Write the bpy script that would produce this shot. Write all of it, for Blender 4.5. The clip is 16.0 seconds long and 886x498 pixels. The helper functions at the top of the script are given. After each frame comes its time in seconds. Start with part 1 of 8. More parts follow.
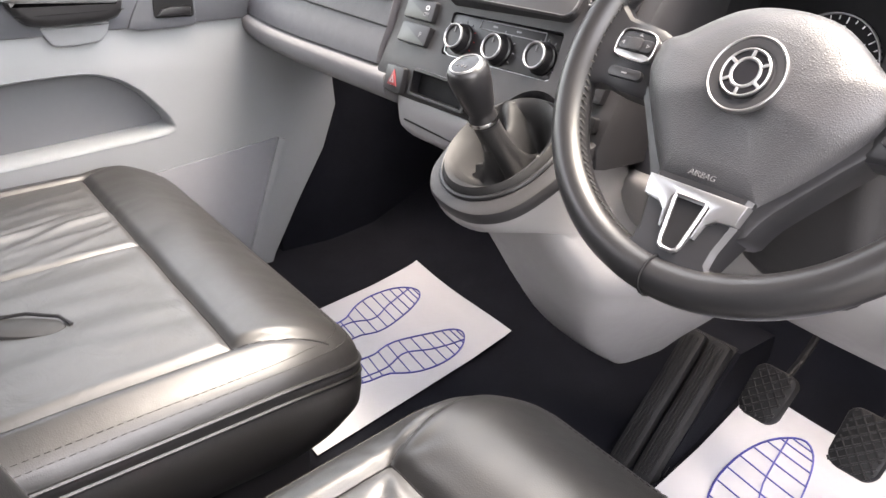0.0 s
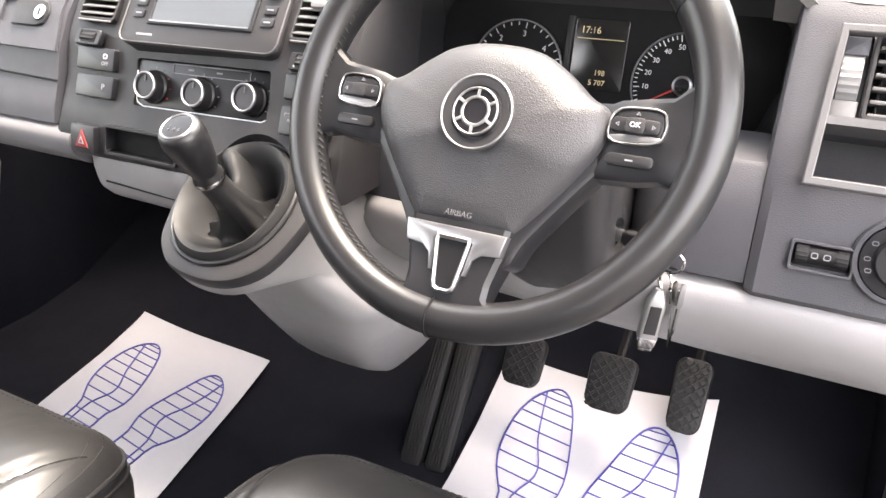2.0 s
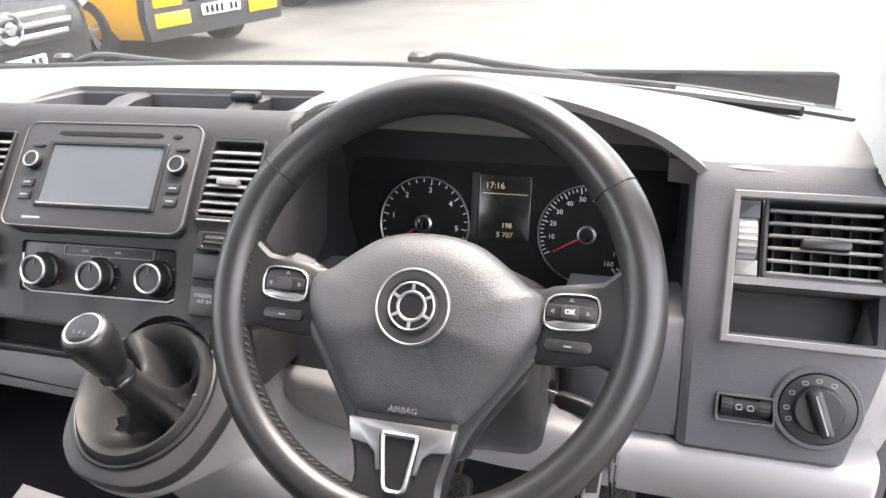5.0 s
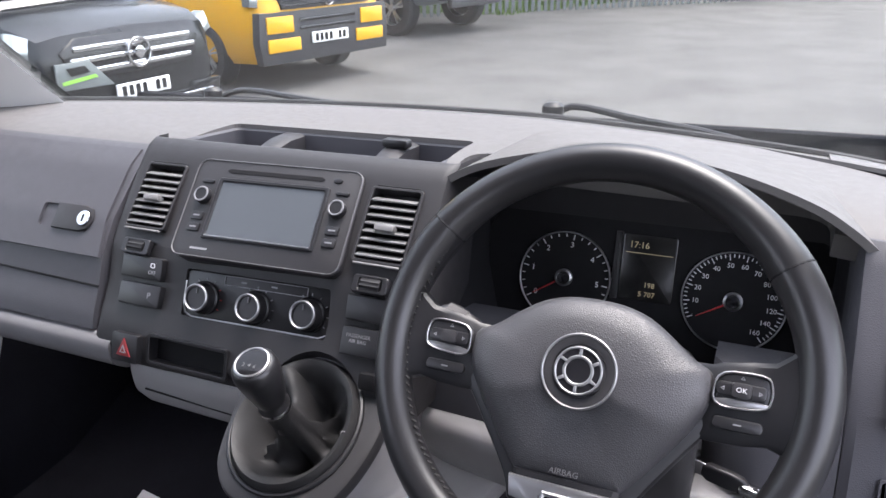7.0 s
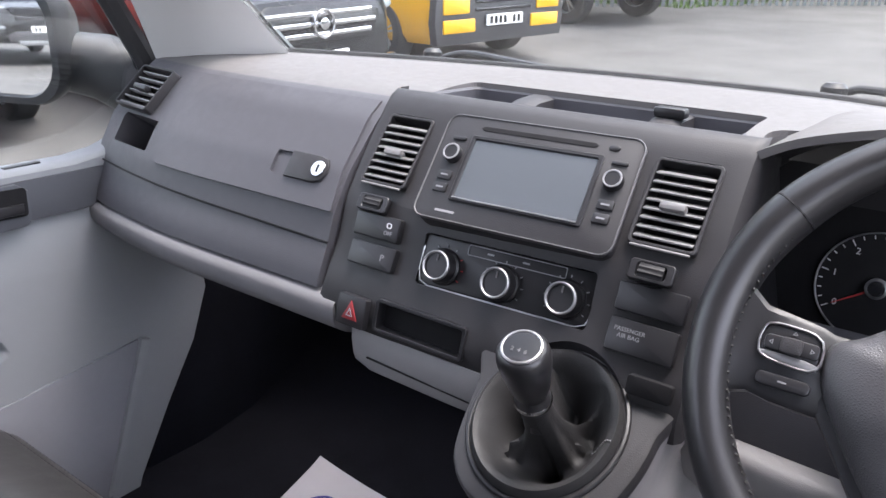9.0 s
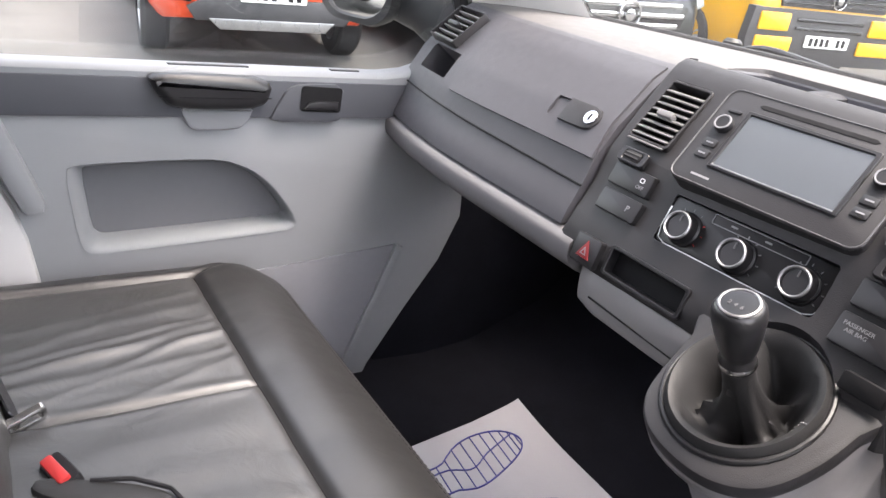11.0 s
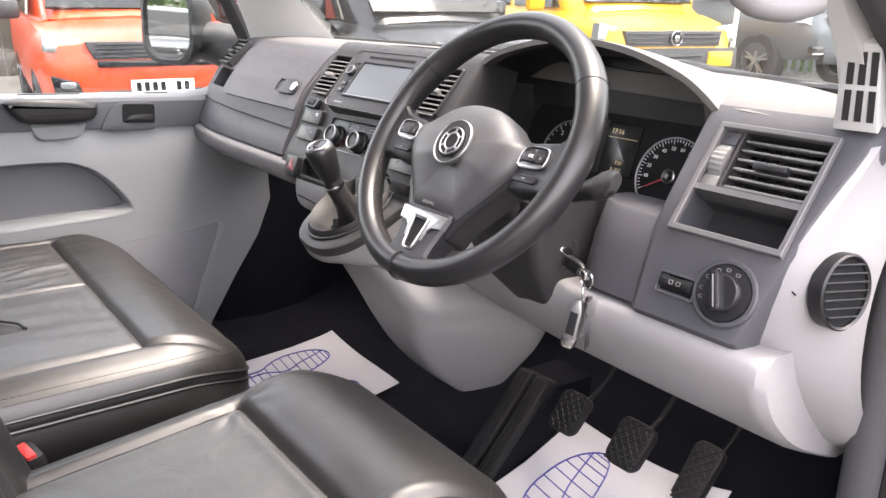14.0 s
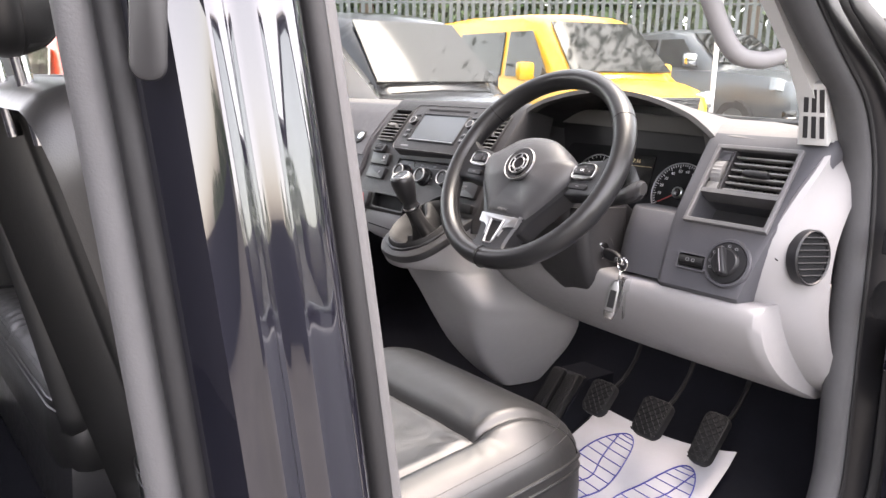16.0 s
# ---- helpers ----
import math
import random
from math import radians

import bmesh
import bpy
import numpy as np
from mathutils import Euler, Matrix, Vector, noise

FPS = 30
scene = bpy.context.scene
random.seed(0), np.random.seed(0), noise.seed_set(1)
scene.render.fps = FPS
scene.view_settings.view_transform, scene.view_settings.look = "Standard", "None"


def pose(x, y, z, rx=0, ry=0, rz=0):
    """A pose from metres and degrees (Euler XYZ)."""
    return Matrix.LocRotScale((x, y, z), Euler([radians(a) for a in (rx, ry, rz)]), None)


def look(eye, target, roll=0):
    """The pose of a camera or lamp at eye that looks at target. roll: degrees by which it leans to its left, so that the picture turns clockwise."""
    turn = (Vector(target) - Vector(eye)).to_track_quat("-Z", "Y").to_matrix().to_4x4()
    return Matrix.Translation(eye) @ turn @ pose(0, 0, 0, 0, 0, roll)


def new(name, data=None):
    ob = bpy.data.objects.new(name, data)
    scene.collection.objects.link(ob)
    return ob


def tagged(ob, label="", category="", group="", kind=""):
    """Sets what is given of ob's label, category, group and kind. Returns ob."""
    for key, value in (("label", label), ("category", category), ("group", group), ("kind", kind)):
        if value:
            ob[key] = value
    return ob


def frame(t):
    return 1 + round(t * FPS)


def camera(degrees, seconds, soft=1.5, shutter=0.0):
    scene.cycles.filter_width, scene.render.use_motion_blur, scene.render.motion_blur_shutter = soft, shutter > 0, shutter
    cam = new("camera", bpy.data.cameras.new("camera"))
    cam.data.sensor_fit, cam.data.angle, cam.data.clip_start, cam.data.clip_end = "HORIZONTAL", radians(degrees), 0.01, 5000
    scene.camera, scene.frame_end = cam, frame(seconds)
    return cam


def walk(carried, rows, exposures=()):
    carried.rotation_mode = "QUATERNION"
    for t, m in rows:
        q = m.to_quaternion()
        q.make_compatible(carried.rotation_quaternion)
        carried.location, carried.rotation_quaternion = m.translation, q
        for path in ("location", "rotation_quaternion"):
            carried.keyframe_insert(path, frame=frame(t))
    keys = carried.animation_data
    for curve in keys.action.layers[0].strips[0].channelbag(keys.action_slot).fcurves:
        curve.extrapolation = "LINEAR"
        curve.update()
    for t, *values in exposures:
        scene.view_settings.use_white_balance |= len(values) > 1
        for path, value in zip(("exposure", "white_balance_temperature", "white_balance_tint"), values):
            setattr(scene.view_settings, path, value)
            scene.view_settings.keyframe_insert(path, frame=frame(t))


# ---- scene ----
cam = camera(61.0, 16.0)
PATH = [
    (0, (0.724, -0.523, 1.394), (-0.691, 0.6, 0.536), 2.6),
    (0.5, (0.676, -0.51, 1.427), (-0.647, 0.741, 0.599), 1.0),
    (1, (0.662, -0.5, 1.444), (-0.4, 0.964, 0.589), -1.2),
    (1.5, (0.66, -0.515, 1.452), (-0.219, 1.059, 0.587), -1.6),
    (2, (0.66, -0.519, 1.447), (-0.171, 1.066, 0.554), -0.5),
    (2.5, (0.64, -0.526, 1.437), (-0.13, 1.021, 0.429), -0.6),
    (3, (0.616, -0.522, 1.413), (-0.072, 1.007, 0.323), -1.1),
    (3.5, (0.617, -0.52, 1.443), (0.01, 1.121, 0.474), -2.1),
    (4, (0.611, -0.518, 1.463), (0.041, 1.208, 0.629), -2.0),
    (4.2, (0.608, -0.511, 1.476), (0.05, 1.236, 0.676), -2.1),
    (6.3, (0.593, -0.498, 1.565), (-0.034, 1.302, 0.96), -1.2),
    (6.5, (0.582, -0.511, 1.566), (-0.09, 1.271, 0.957), -0.9),
    (7, (0.539, -0.534, 1.557), (-0.235, 1.202, 0.937), 0.1),
    (7.5, (0.466, -0.528, 1.546), (-0.395, 1.157, 0.897), 0.8),
    (8, (0.372, -0.484, 1.518), (-0.557, 1.158, 0.854), 1.4),
    (8.2, (0.364, -0.479, 1.521), (-0.588, 1.142, 0.838), 1.6),
    (10.3, (0.398, -0.569, 1.469), (-0.993, 0.742, 0.877), 7.3),
    (10.5, (0.402, -0.569, 1.481), (-1.03, 0.678, 0.851), 8.5),
    (11, (0.441, -0.568, 1.464), (-1.069, 0.514, 0.723), 11.0),
    (11.5, (0.518, -0.565, 1.434), (-1.011, 0.405, 0.585), 11.7),
    (12, (0.623, -0.547, 1.404), (-0.909, 0.392, 0.525), 9.7),
    (12.5, (0.753, -0.533, 1.395), (-0.767, 0.469, 0.568), 7.1),
    (13, (0.908, -0.535, 1.4), (-0.625, 0.532, 0.684), 5.8),
    (13.5, (1.055, -0.566, 1.408), (-0.486, 0.555, 0.8), 4.4),
    (14, (1.135, -0.588, 1.398), (-0.361, 0.631, 0.869), 4.4),
    (14.5, (1.172, -0.662, 1.381), (-0.254, 0.675, 0.96), 4.9),
    (15, (1.219, -0.783, 1.37), (-0.147, 0.63, 0.997), 4.7),
    (15.5, (1.258, -0.846, 1.366), (-0.121, 0.558, 1.012), 4.1),
    (16, (1.302, -0.891, 1.353), (-0.209, 0.37, 1.002), 3.7),
]
EXPOSURES = [(0.0, 4.5, 7500, 17), (2.0, 4.63, 7600, 17), (4.2, 4.65, 7600, 17), (6.3, 3.25, 6500, 19), (8.2, 3.5, 6500, 19), (10.3, 3.6, 6800, 19), (11.0, 3.9, 7100, 19), (12.0, 4.4, 7300, 17), (13.0, 4.3, 7400, 19), (14.5, 3.92, 7400, 19), (16.0, 3.9, 7400, 19)]
walk(cam, [(t, look(eye, target, roll)) for t, eye, target, roll in PATH], EXPOSURES)

# ---- world, sun, exposure ----
world = bpy.data.worlds.new("overcast_sky")
world.use_nodes = True
scene.world = world
wn = world.node_tree.nodes
sky = wn.new("ShaderNodeTexSky")
sky.sky_type, sky.sun_disc = "NISHITA", False
sky.sun_elevation, sky.sun_rotation = radians(72), radians(49)
sky.dust_density, sky.air_density, sky.ozone_density = 2.4, 1.0, 0.2
veil = wn.new("ShaderNodeHueSaturation")
veil.inputs["Saturation"].default_value = 0.45
world.node_tree.links.new(sky.outputs[0], veil.inputs["Color"])
world.node_tree.links.new(veil.outputs[0], wn["Background"].inputs[0])
wn["Background"].inputs[1].default_value = 0.15
sun = new("sun", bpy.data.lights.new("sun", "SUN"))
sun.data.energy, sun.data.angle, sun.data.color = 0.5, radians(30), (1.0, 0.96, 0.91)
sun.matrix_basis = look((0.2, 0.9, 3.2), (0, 0, 0))

# the yard slopes gently up ahead of the van
YARD = pose(0, 0, 0.136, 4.57, 1.1, 0)


# ---- materials ----
def mat(name, color, rough=0.5, metal=0.0, var=0.12, vscale=8.0, bump=0.0, bscale=400.0, coat=0.0, rvar=0.1, voronoi=False, spec=0.5, sheen=0.0, crease=0.0):
    m = bpy.data.materials.new(name)
    m.use_nodes = True
    n, l = m.node_tree.nodes, m.node_tree.links
    b = n["Principled BSDF"]
    b.inputs["Metallic"].default_value = metal
    b.inputs["Coat Weight"].default_value = coat
    b.inputs["Coat Roughness"].default_value = max(0.03, rough * 0.75) if coat < 1 else 0.03
    b.inputs["Specular IOR Level"].default_value = spec
    b.inputs["Sheen Weight"].default_value = sheen
    tc = n.new("ShaderNodeTexCoord")
    big = n.new("ShaderNodeTexNoise")
    big.inputs["Scale"].default_value, big.inputs["Detail"].default_value = vscale, 6
    l.new(tc.outputs["Object"], big.inputs["Vector"])
    ramp = n.new("ShaderNodeMix")
    ramp.data_type = "RGBA"
    c = Vector(color)
    ramp.inputs[6].default_value = (*(c * (1 - var)), 1)
    ramp.inputs[7].default_value = (*(c * (1 + var)), 1)
    l.new(big.outputs["Fac"], ramp.inputs[0])
    l.new(ramp.outputs[2], b.inputs["Base Color"])
    r = n.new("ShaderNodeMapRange")
    r.inputs["To Min"].default_value, r.inputs["To Max"].default_value = max(0.02, rough - rvar), min(1, rough + rvar)
    fine = n.new("ShaderNodeTexNoise")
    fine.inputs["Scale"].default_value, fine.inputs["Detail"].default_value = vscale * 9, 4
    l.new(tc.outputs["Object"], fine.inputs["Vector"])
    l.new(fine.outputs["Fac"], r.inputs["Value"])
    l.new(r.outputs[0], b.inputs["Roughness"])
    if bump or crease:
        bp = n.new("ShaderNodeBump")
        bp.inputs["Strength"].default_value, bp.inputs["Distance"].default_value = bump, 0.0006
        if voronoi:
            t = n.new("ShaderNodeTexVoronoi")
            t.feature = "DISTANCE_TO_EDGE"
            t.inputs["Scale"].default_value = bscale
            out = t.outputs["Distance"]
        else:
            t = n.new("ShaderNodeTexNoise")
            t.inputs["Scale"].default_value, t.inputs["Detail"].default_value = bscale, 3
            out = t.outputs["Fac"]
        l.new(tc.outputs["Object"], t.inputs["Vector"])
        l.new(out, bp.inputs["Height"])
        l.new(bp.outputs[0], b.inputs["Normal"])
        if crease:
            b2 = n.new("ShaderNodeBump")
            b2.inputs["Strength"].default_value, b2.inputs["Distance"].default_value = crease, 0.006
            t2 = n.new("ShaderNodeTexNoise")
            t2.inputs["Scale"].default_value, t2.inputs["Detail"].default_value = 14, 4
            t2.inputs["Distortion"].default_value = 1.2
            l.new(tc.outputs["Object"], t2.inputs["Vector"])
            l.new(t2.outputs["Fac"], b2.inputs["Height"])
            l.new(b2.outputs[0], bp.inputs["Normal"])
    return m


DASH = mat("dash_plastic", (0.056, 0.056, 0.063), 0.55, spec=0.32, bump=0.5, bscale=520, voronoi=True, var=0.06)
# dash plastic again, made paler for windscreen light on the upward faces
DASH_LIT = mat("dash_plastic_lit", (0.092, 0.088, 0.086), 0.58, spec=0.4, bump=0.5, bscale=520, voronoi=True, var=0.06)
CONSOLE = mat("console_plastic", (0.025, 0.0245, 0.0262), 0.48, spec=0.27, bump=0.35, bscale=520, voronoi=True, var=0.05)
SATIN = mat("satin_black_plastic", (0.012, 0.012, 0.0135), 0.38, var=0.1, spec=0.4)
GLOSS = mat("gloss_black_plastic", (0.012, 0.012, 0.014), 0.15, var=0.1, rvar=0.04)
CAP = mat("knob_cap_plastic", (0.008, 0.008, 0.009), 0.1, spec=0.3, rvar=0.03)
# dash grey with the shade behind the wheel worked into the colour
COLUMN = mat("dash_plastic_shaded", (0.024, 0.0235, 0.025), 0.5, spec=0.3, bump=0.35, bscale=520, voronoi=True, var=0.05)
RINGS = mat("satin_chrome", (0.34, 0.34, 0.345), 0.45, metal=1.0, var=0.04)
JAMBPAINT = mat("black_jamb_paint", (0.006, 0.006, 0.007), 0.3, spec=0.25, var=0.1, rvar=0.05)
VOID = mat("matt_black_plastic", (0.007, 0.007, 0.008), 0.7, spec=0.2)
# light grey plastic of the lower dash, darkened for the weaker light on the lip
LIP = mat("light_grey_lip_shaded", (0.145, 0.143, 0.147), 0.7, spec=0.2, bump=0.3, bscale=500, voronoi=True, var=0.04)
LIGHT = mat("light_grey_plastic", (0.218, 0.212, 0.216), 0.5, bump=0.3, bscale=500, voronoi=True, var=0.04)
DOORGREY = mat("door_card_plastic", (0.205, 0.214, 0.226), 0.5, bump=0.3, bscale=500, voronoi=True, var=0.04)
DOORFABRIC = mat("door_carpet", (0.16, 0.165, 0.18), 0.9, bump=0.8, bscale=900, var=0.1)
LEATHER = mat("black_leather", (0.008, 0.008, 0.0082), 0.43, bump=0.25, bscale=420, voronoi=True, var=0.12, crease=0.12, rvar=0.04, spec=0.8)
LEATHER_SOFT = mat("creased_black_leather", (0.015, 0.0148, 0.0146), 0.51, bump=0.25, bscale=420, voronoi=True, var=0.12, crease=0.4, rvar=0.04, spec=1.0, coat=0.15)
RIM = mat("wheel_leather", (0.012, 0.012, 0.013), 0.34, spec=0.5, rvar=0.03, bump=0.1, bscale=420, voronoi=True, var=0.12)
AIRBAG = mat("airbag_cover_plastic", (0.045, 0.0445, 0.047), 0.38, bump=0.75, bscale=560, voronoi=True, var=0.06)
CARPET = mat("black_carpet", (0.0065, 0.007, 0.0098), 0.95, spec=0.08, bump=1.0, bscale=700, var=0.35, vscale=14)
RUBBER = mat("black_rubber", (0.009, 0.009, 0.01), 0.55, spec=0.3, bump=0.3, bscale=300, var=0.25)
SEAL = mat("grey_door_seal", (0.055, 0.055, 0.058), 0.7, bump=0.6, bscale=500, var=0.1)
CHROME = mat("chrome", (0.62, 0.62, 0.63), 0.16, metal=1.0, var=0.02, rvar=0.05)
ALU = mat("brushed_aluminium", (0.42, 0.42, 0.425), 0.36, metal=1.0, var=0.05)
SCREEN = mat("screen_glass", (0.075, 0.085, 0.095), 0.22, var=0.05, vscale=3)
PAPER = mat("white_paper", (0.43, 0.43, 0.447), 0.8, bump=0.3, bscale=90, var=0.05, vscale=5)
INK = mat("blue_ink", (0.05, 0.055, 0.26), 0.7)
# slats share the dash plastic; this paler grey holds the sky light they catch
VENTGREY = mat("skylit_vent_grey", (0.14, 0.138, 0.137), 0.5, var=0.05)
VENT_FRAME = mat("vent_frame_plastic", (0.085, 0.084, 0.087), 0.45, bump=0.3, bscale=520, voronoi=True, var=0.05)
GAITER = mat("gaiter_leather", (0.014, 0.014, 0.0145), 0.58, bump=0.3, bscale=420, voronoi=True, var=0.2, crease=0.3, rvar=0.05, spec=0.4)
MARK = mat("white_marking", (0.65, 0.65, 0.66), 0.5)
DIM = mat("grey_marking", (0.2, 0.2, 0.21), 0.5)
STITCH = mat("grey_thread", (0.05, 0.049, 0.047), 0.8, spec=0.2)
DOORSTRIP = mat("door_strip_plastic", (0.062, 0.066, 0.075), 0.5, spec=0.35, bump=0.4, bscale=520, voronoi=True, var=0.05)
# lining grey, with the shade of the deep pocket added to its colour
POCKET = mat("door_pocket_shaded_grey", (0.11, 0.114, 0.122), 0.6, bump=0.3, bscale=500, voronoi=True, var=0.05)
GREEN = mat("green_marking", (0.22, 0.5, 0.06), 0.5)
HAZARD = mat("hazard_red_plastic", (0.2, 0.015, 0.018), 0.4)
RED = mat("red_plastic", (0.42, 0.03, 0.03), 0.35)
PILLAR = mat("pillar_trim", (0.45, 0.45, 0.445), 0.6, bump=0.4, bscale=500, var=0.04)
HEADLINER = mat("headliner_fabric", (0.5, 0.5, 0.49), 0.95, bump=0.6, bscale=600, var=0.05)
BLACKPAINT = mat("black_car_paint", (0.006, 0.006, 0.009), 0.06, coat=1.0, var=0.1, rvar=0.03)
YELLOWPAINT = mat("yellow_car_paint", (0.75, 0.37, 0.002), 0.3, coat=0.3, var=0.04, rvar=0.05)
REDPAINT = mat("orange_red_car_paint", (0.62, 0.06, 0.015), 0.3, coat=0.3, var=0.04, rvar=0.05)
GREYPAINT = mat("grey_car_paint", (0.11, 0.12, 0.13), 0.3, metal=0.3, coat=0.3, var=0.04, rvar=0.05)
DARKPAINT = mat("black_van_paint", (0.012, 0.013, 0.015), 0.2, spec=0.3, coat=0.2, var=0.1, rvar=0.04)
CARPLASTIC = mat("bumper_plastic", (0.03, 0.03, 0.033), 0.5, var=0.15)
TYRE = mat("tyre_rubber", (0.018, 0.018, 0.019), 0.75, var=0.2)
ALLOY = mat("alloy_wheel", (0.4, 0.41, 0.42), 0.3, metal=0.9, var=0.1)
ASPHALT = mat("worn_asphalt", (0.078, 0.075, 0.07), 0.85, bump=1.0, bscale=60, var=0.6, vscale=1.1)
GRASS = mat("grass_blades", (0.09, 0.16, 0.03), 0.8, var=0.5, vscale=1.5)
LEAF = mat("leaves", (0.055, 0.1, 0.025), 0.6, var=0.5, vscale=0.8)
BARK = mat("bark", (0.12, 0.09, 0.065), 0.9, bump=1.0, bscale=30, var=0.3)
STEEL = mat("galvanised_steel", (0.13, 0.145, 0.145), 0.55, metal=0.2, var=0.15)
WOOD = mat("weathered_timber", (0.055, 0.043, 0.033), 0.85, bump=0.8, bscale=40, var=0.35, vscale=3)
WHITEPAINT = mat("white_paint", (0.78, 0.78, 0.76), 0.5, var=0.05)
PLATE = mat("number_plate_white", (0.75, 0.75, 0.73), 0.35, var=0.03)
LENS = mat("headlight_lens", (0.3, 0.32, 0.33), 0.08, metal=0.6, coat=1.0, var=0.2, vscale=12)
LCD = mat("lcd_panel", (0.012, 0.012, 0.012), 0.2)


def glow(name, color, strength):
    m = bpy.data.materials.new(name)
    m.use_nodes = True
    b = m.node_tree.nodes["Principled BSDF"]
    b.inputs["Base Color"].default_value = (*color, 1)
    b.inputs["Emission Color"].default_value = (*color, 1)
    b.inputs["Emission Strength"].default_value = strength
    return m


AMBER = glow("lcd_segments", (0.5, 0.42, 0.24), 0.009)


def glass(name, tint, rough=0.0):
    m = bpy.data.materials.new(name)
    m.use_nodes = True
    n, l = m.node_tree.nodes, m.node_tree.links
    n.remove(n["Principled BSDF"])
    tr, gl, mx = n.new("ShaderNodeBsdfTransparent"), n.new("ShaderNodeBsdfGlossy"), n.new("ShaderNodeMixShader")
    lw, pw, mr = n.new("ShaderNodeLayerWeight"), n.new("ShaderNodeMath"), n.new("ShaderNodeMapRange")
    pw.operation, pw.inputs[1].default_value = "POWER", 4.0
    mr.inputs["To Min"].default_value, mr.inputs["To Max"].default_value = 0.08, 0.24
    l.new(lw.outputs["Facing"], pw.inputs[0])
    l.new(pw.outputs[0], mr.inputs["Value"])
    tr.inputs[0].default_value = (*tint, 1)
    gl.inputs["Roughness"].default_value = rough
    l.new(mr.outputs[0], mx.inputs[0])
    l.new(tr.outputs[0], mx.inputs[1])
    l.new(gl.outputs[0], mx.inputs[2])
    l.new(mx.outputs[0], n["Material Output"].inputs[0])
    return m


WINDSCREEN = glass("windscreen_glass", (0.8, 0.83, 0.82))
DARKGLASS = mat("car_window_glass", (0.012, 0.014, 0.014), 0.05, spec=0.24, var=0.4, vscale=1.5, rvar=0.02)
MIRROR = mat("mirror_glass", (0.9, 0.9, 0.9), 0.02, metal=1.0, var=0.01, rvar=0.0)


# ---- mesh helpers ----
def thing(name, label, category, group="", m=None, kind=""):
    ob = tagged(new(name), label, category, group, kind)
    if m is not None:
        ob.matrix_basis = m
    return ob


def part(name, bm, material, parent=None, label="", smooth=35):
    """Links a bmesh as one mesh object; faces that meet at less than `smooth` degrees are shaded smooth."""
    me = bpy.data.meshes.new(name)
    bmesh.ops.recalc_face_normals(bm, faces=bm.faces)
    if smooth:
        for f in bm.faces:
            f.smooth = True
        lim = radians(smooth)
        for e in bm.edges:
            if len(e.link_faces) == 2 and e.calc_face_angle(0) > lim:
                e.smooth = False
    bm.to_mesh(me)
    bm.free()
    me.materials.append(material)
    ob = new(name, me)
    if parent is not None:
        ob.parent = parent
    if label:
        ob["label"] = label
    return ob


def rrect(w, h, r, n=4, cx=0.0, cy=0.0):
    r = min(r, w / 2 - 1e-5, h / 2 - 1e-5)
    pts = []
    for k, (sx, sy) in enumerate(((1, 1), (-1, 1), (-1, -1), (1, -1))):
        for i in range(n + 1):
            a = math.pi / 2 * (k + i / n)
            pts.append((cx + sx * (w / 2 - r) + r * math.cos(a), cy + sy * (h / 2 - r) + r * math.sin(a)))
    return pts


def rounded(pts, n=2):
    """Cuts the corners of a polygon n times over."""
    for _ in range(n):
        out = []
        for i, (x, y) in enumerate(pts):
            u, v = pts[(i + 1) % len(pts)]
            out += [(0.8 * x + 0.2 * u, 0.8 * y + 0.2 * v), (0.2 * x + 0.8 * u, 0.2 * y + 0.8 * v)]
        pts = out
    return pts


def oval(rx, ry, n=32, cx=0.0, cy=0.0):
    return [(cx + rx * math.cos(2 * math.pi * i / n), cy + ry * math.sin(2 * math.pi * i / n)) for i in range(n)]


def inset(pts, d):
    """A polygon moved inwards by d, for a chamfer."""
    n, out = len(pts), []
    area = sum(pts[i][0] * pts[(i + 1) % n][1] - pts[(i + 1) % n][0] * pts[i][1] for i in range(n))
    s = 1 if area > 0 else -1
    for i in range(n):
        a, b, c = Vector(pts[i - 1]), Vector(pts[i]), Vector(pts[(i + 1) % n])
        u, v = (b - a), (c - b)
        u = u.normalized() if u.length > 1e-9 else v.normalized()
        v = v.normalized() if v.length > 1e-9 else u
        na, nb = Vector((-u.y, u.x)) * s, Vector((-v.y, v.x)) * s
        k = na + nb
        k = k / max(0.35, k.dot(na)) if k.length > 1e-6 else na
        out.append((b.x + k.x * d, b.y + k.y * d))
    return out


def prism(bm, pts, z0, z1, m=None, ch=0.0):
    """A polygon in local x and y from z0 up to z1, its top edge chamfered by ch."""
    rings = [[(x, y, z0) for x, y in pts]]
    if ch:
        rings.append([(x, y, z1 - ch) for x, y in pts])
        mid = inset(pts, ch * 0.3)
        rings.append([(x, y, z1 - ch * 0.3) for x, y in mid])
        rings.append([(x, y, z1) for x, y in inset(pts, ch)])
    else:
        rings.append([(x, y, z1) for x, y in pts])
    loft(bm, rings, m=m)


def ringprism(bm, outer, inner, z0, z1, m=None, ch=0.0):
    """A frame between two outlines with as many points each."""
    rings = [[(x, y, z0) for x, y in outer]]
    if ch:
        rings += [[(x, y, z1 - ch) for x, y in outer], [(x, y, z1) for x, y in inset(outer, ch)], [(x, y, z1) for x, y in inset(inner, -ch)], [(x, y, z1 - ch) for x, y in inner]]
    else:
        rings += [[(x, y, z1) for x, y in outer], [(x, y, z1) for x, y in inner]]
    rings.append([(x, y, z0) for x, y in inner])
    loft(bm, rings, caps=False, loop=True, m=m)


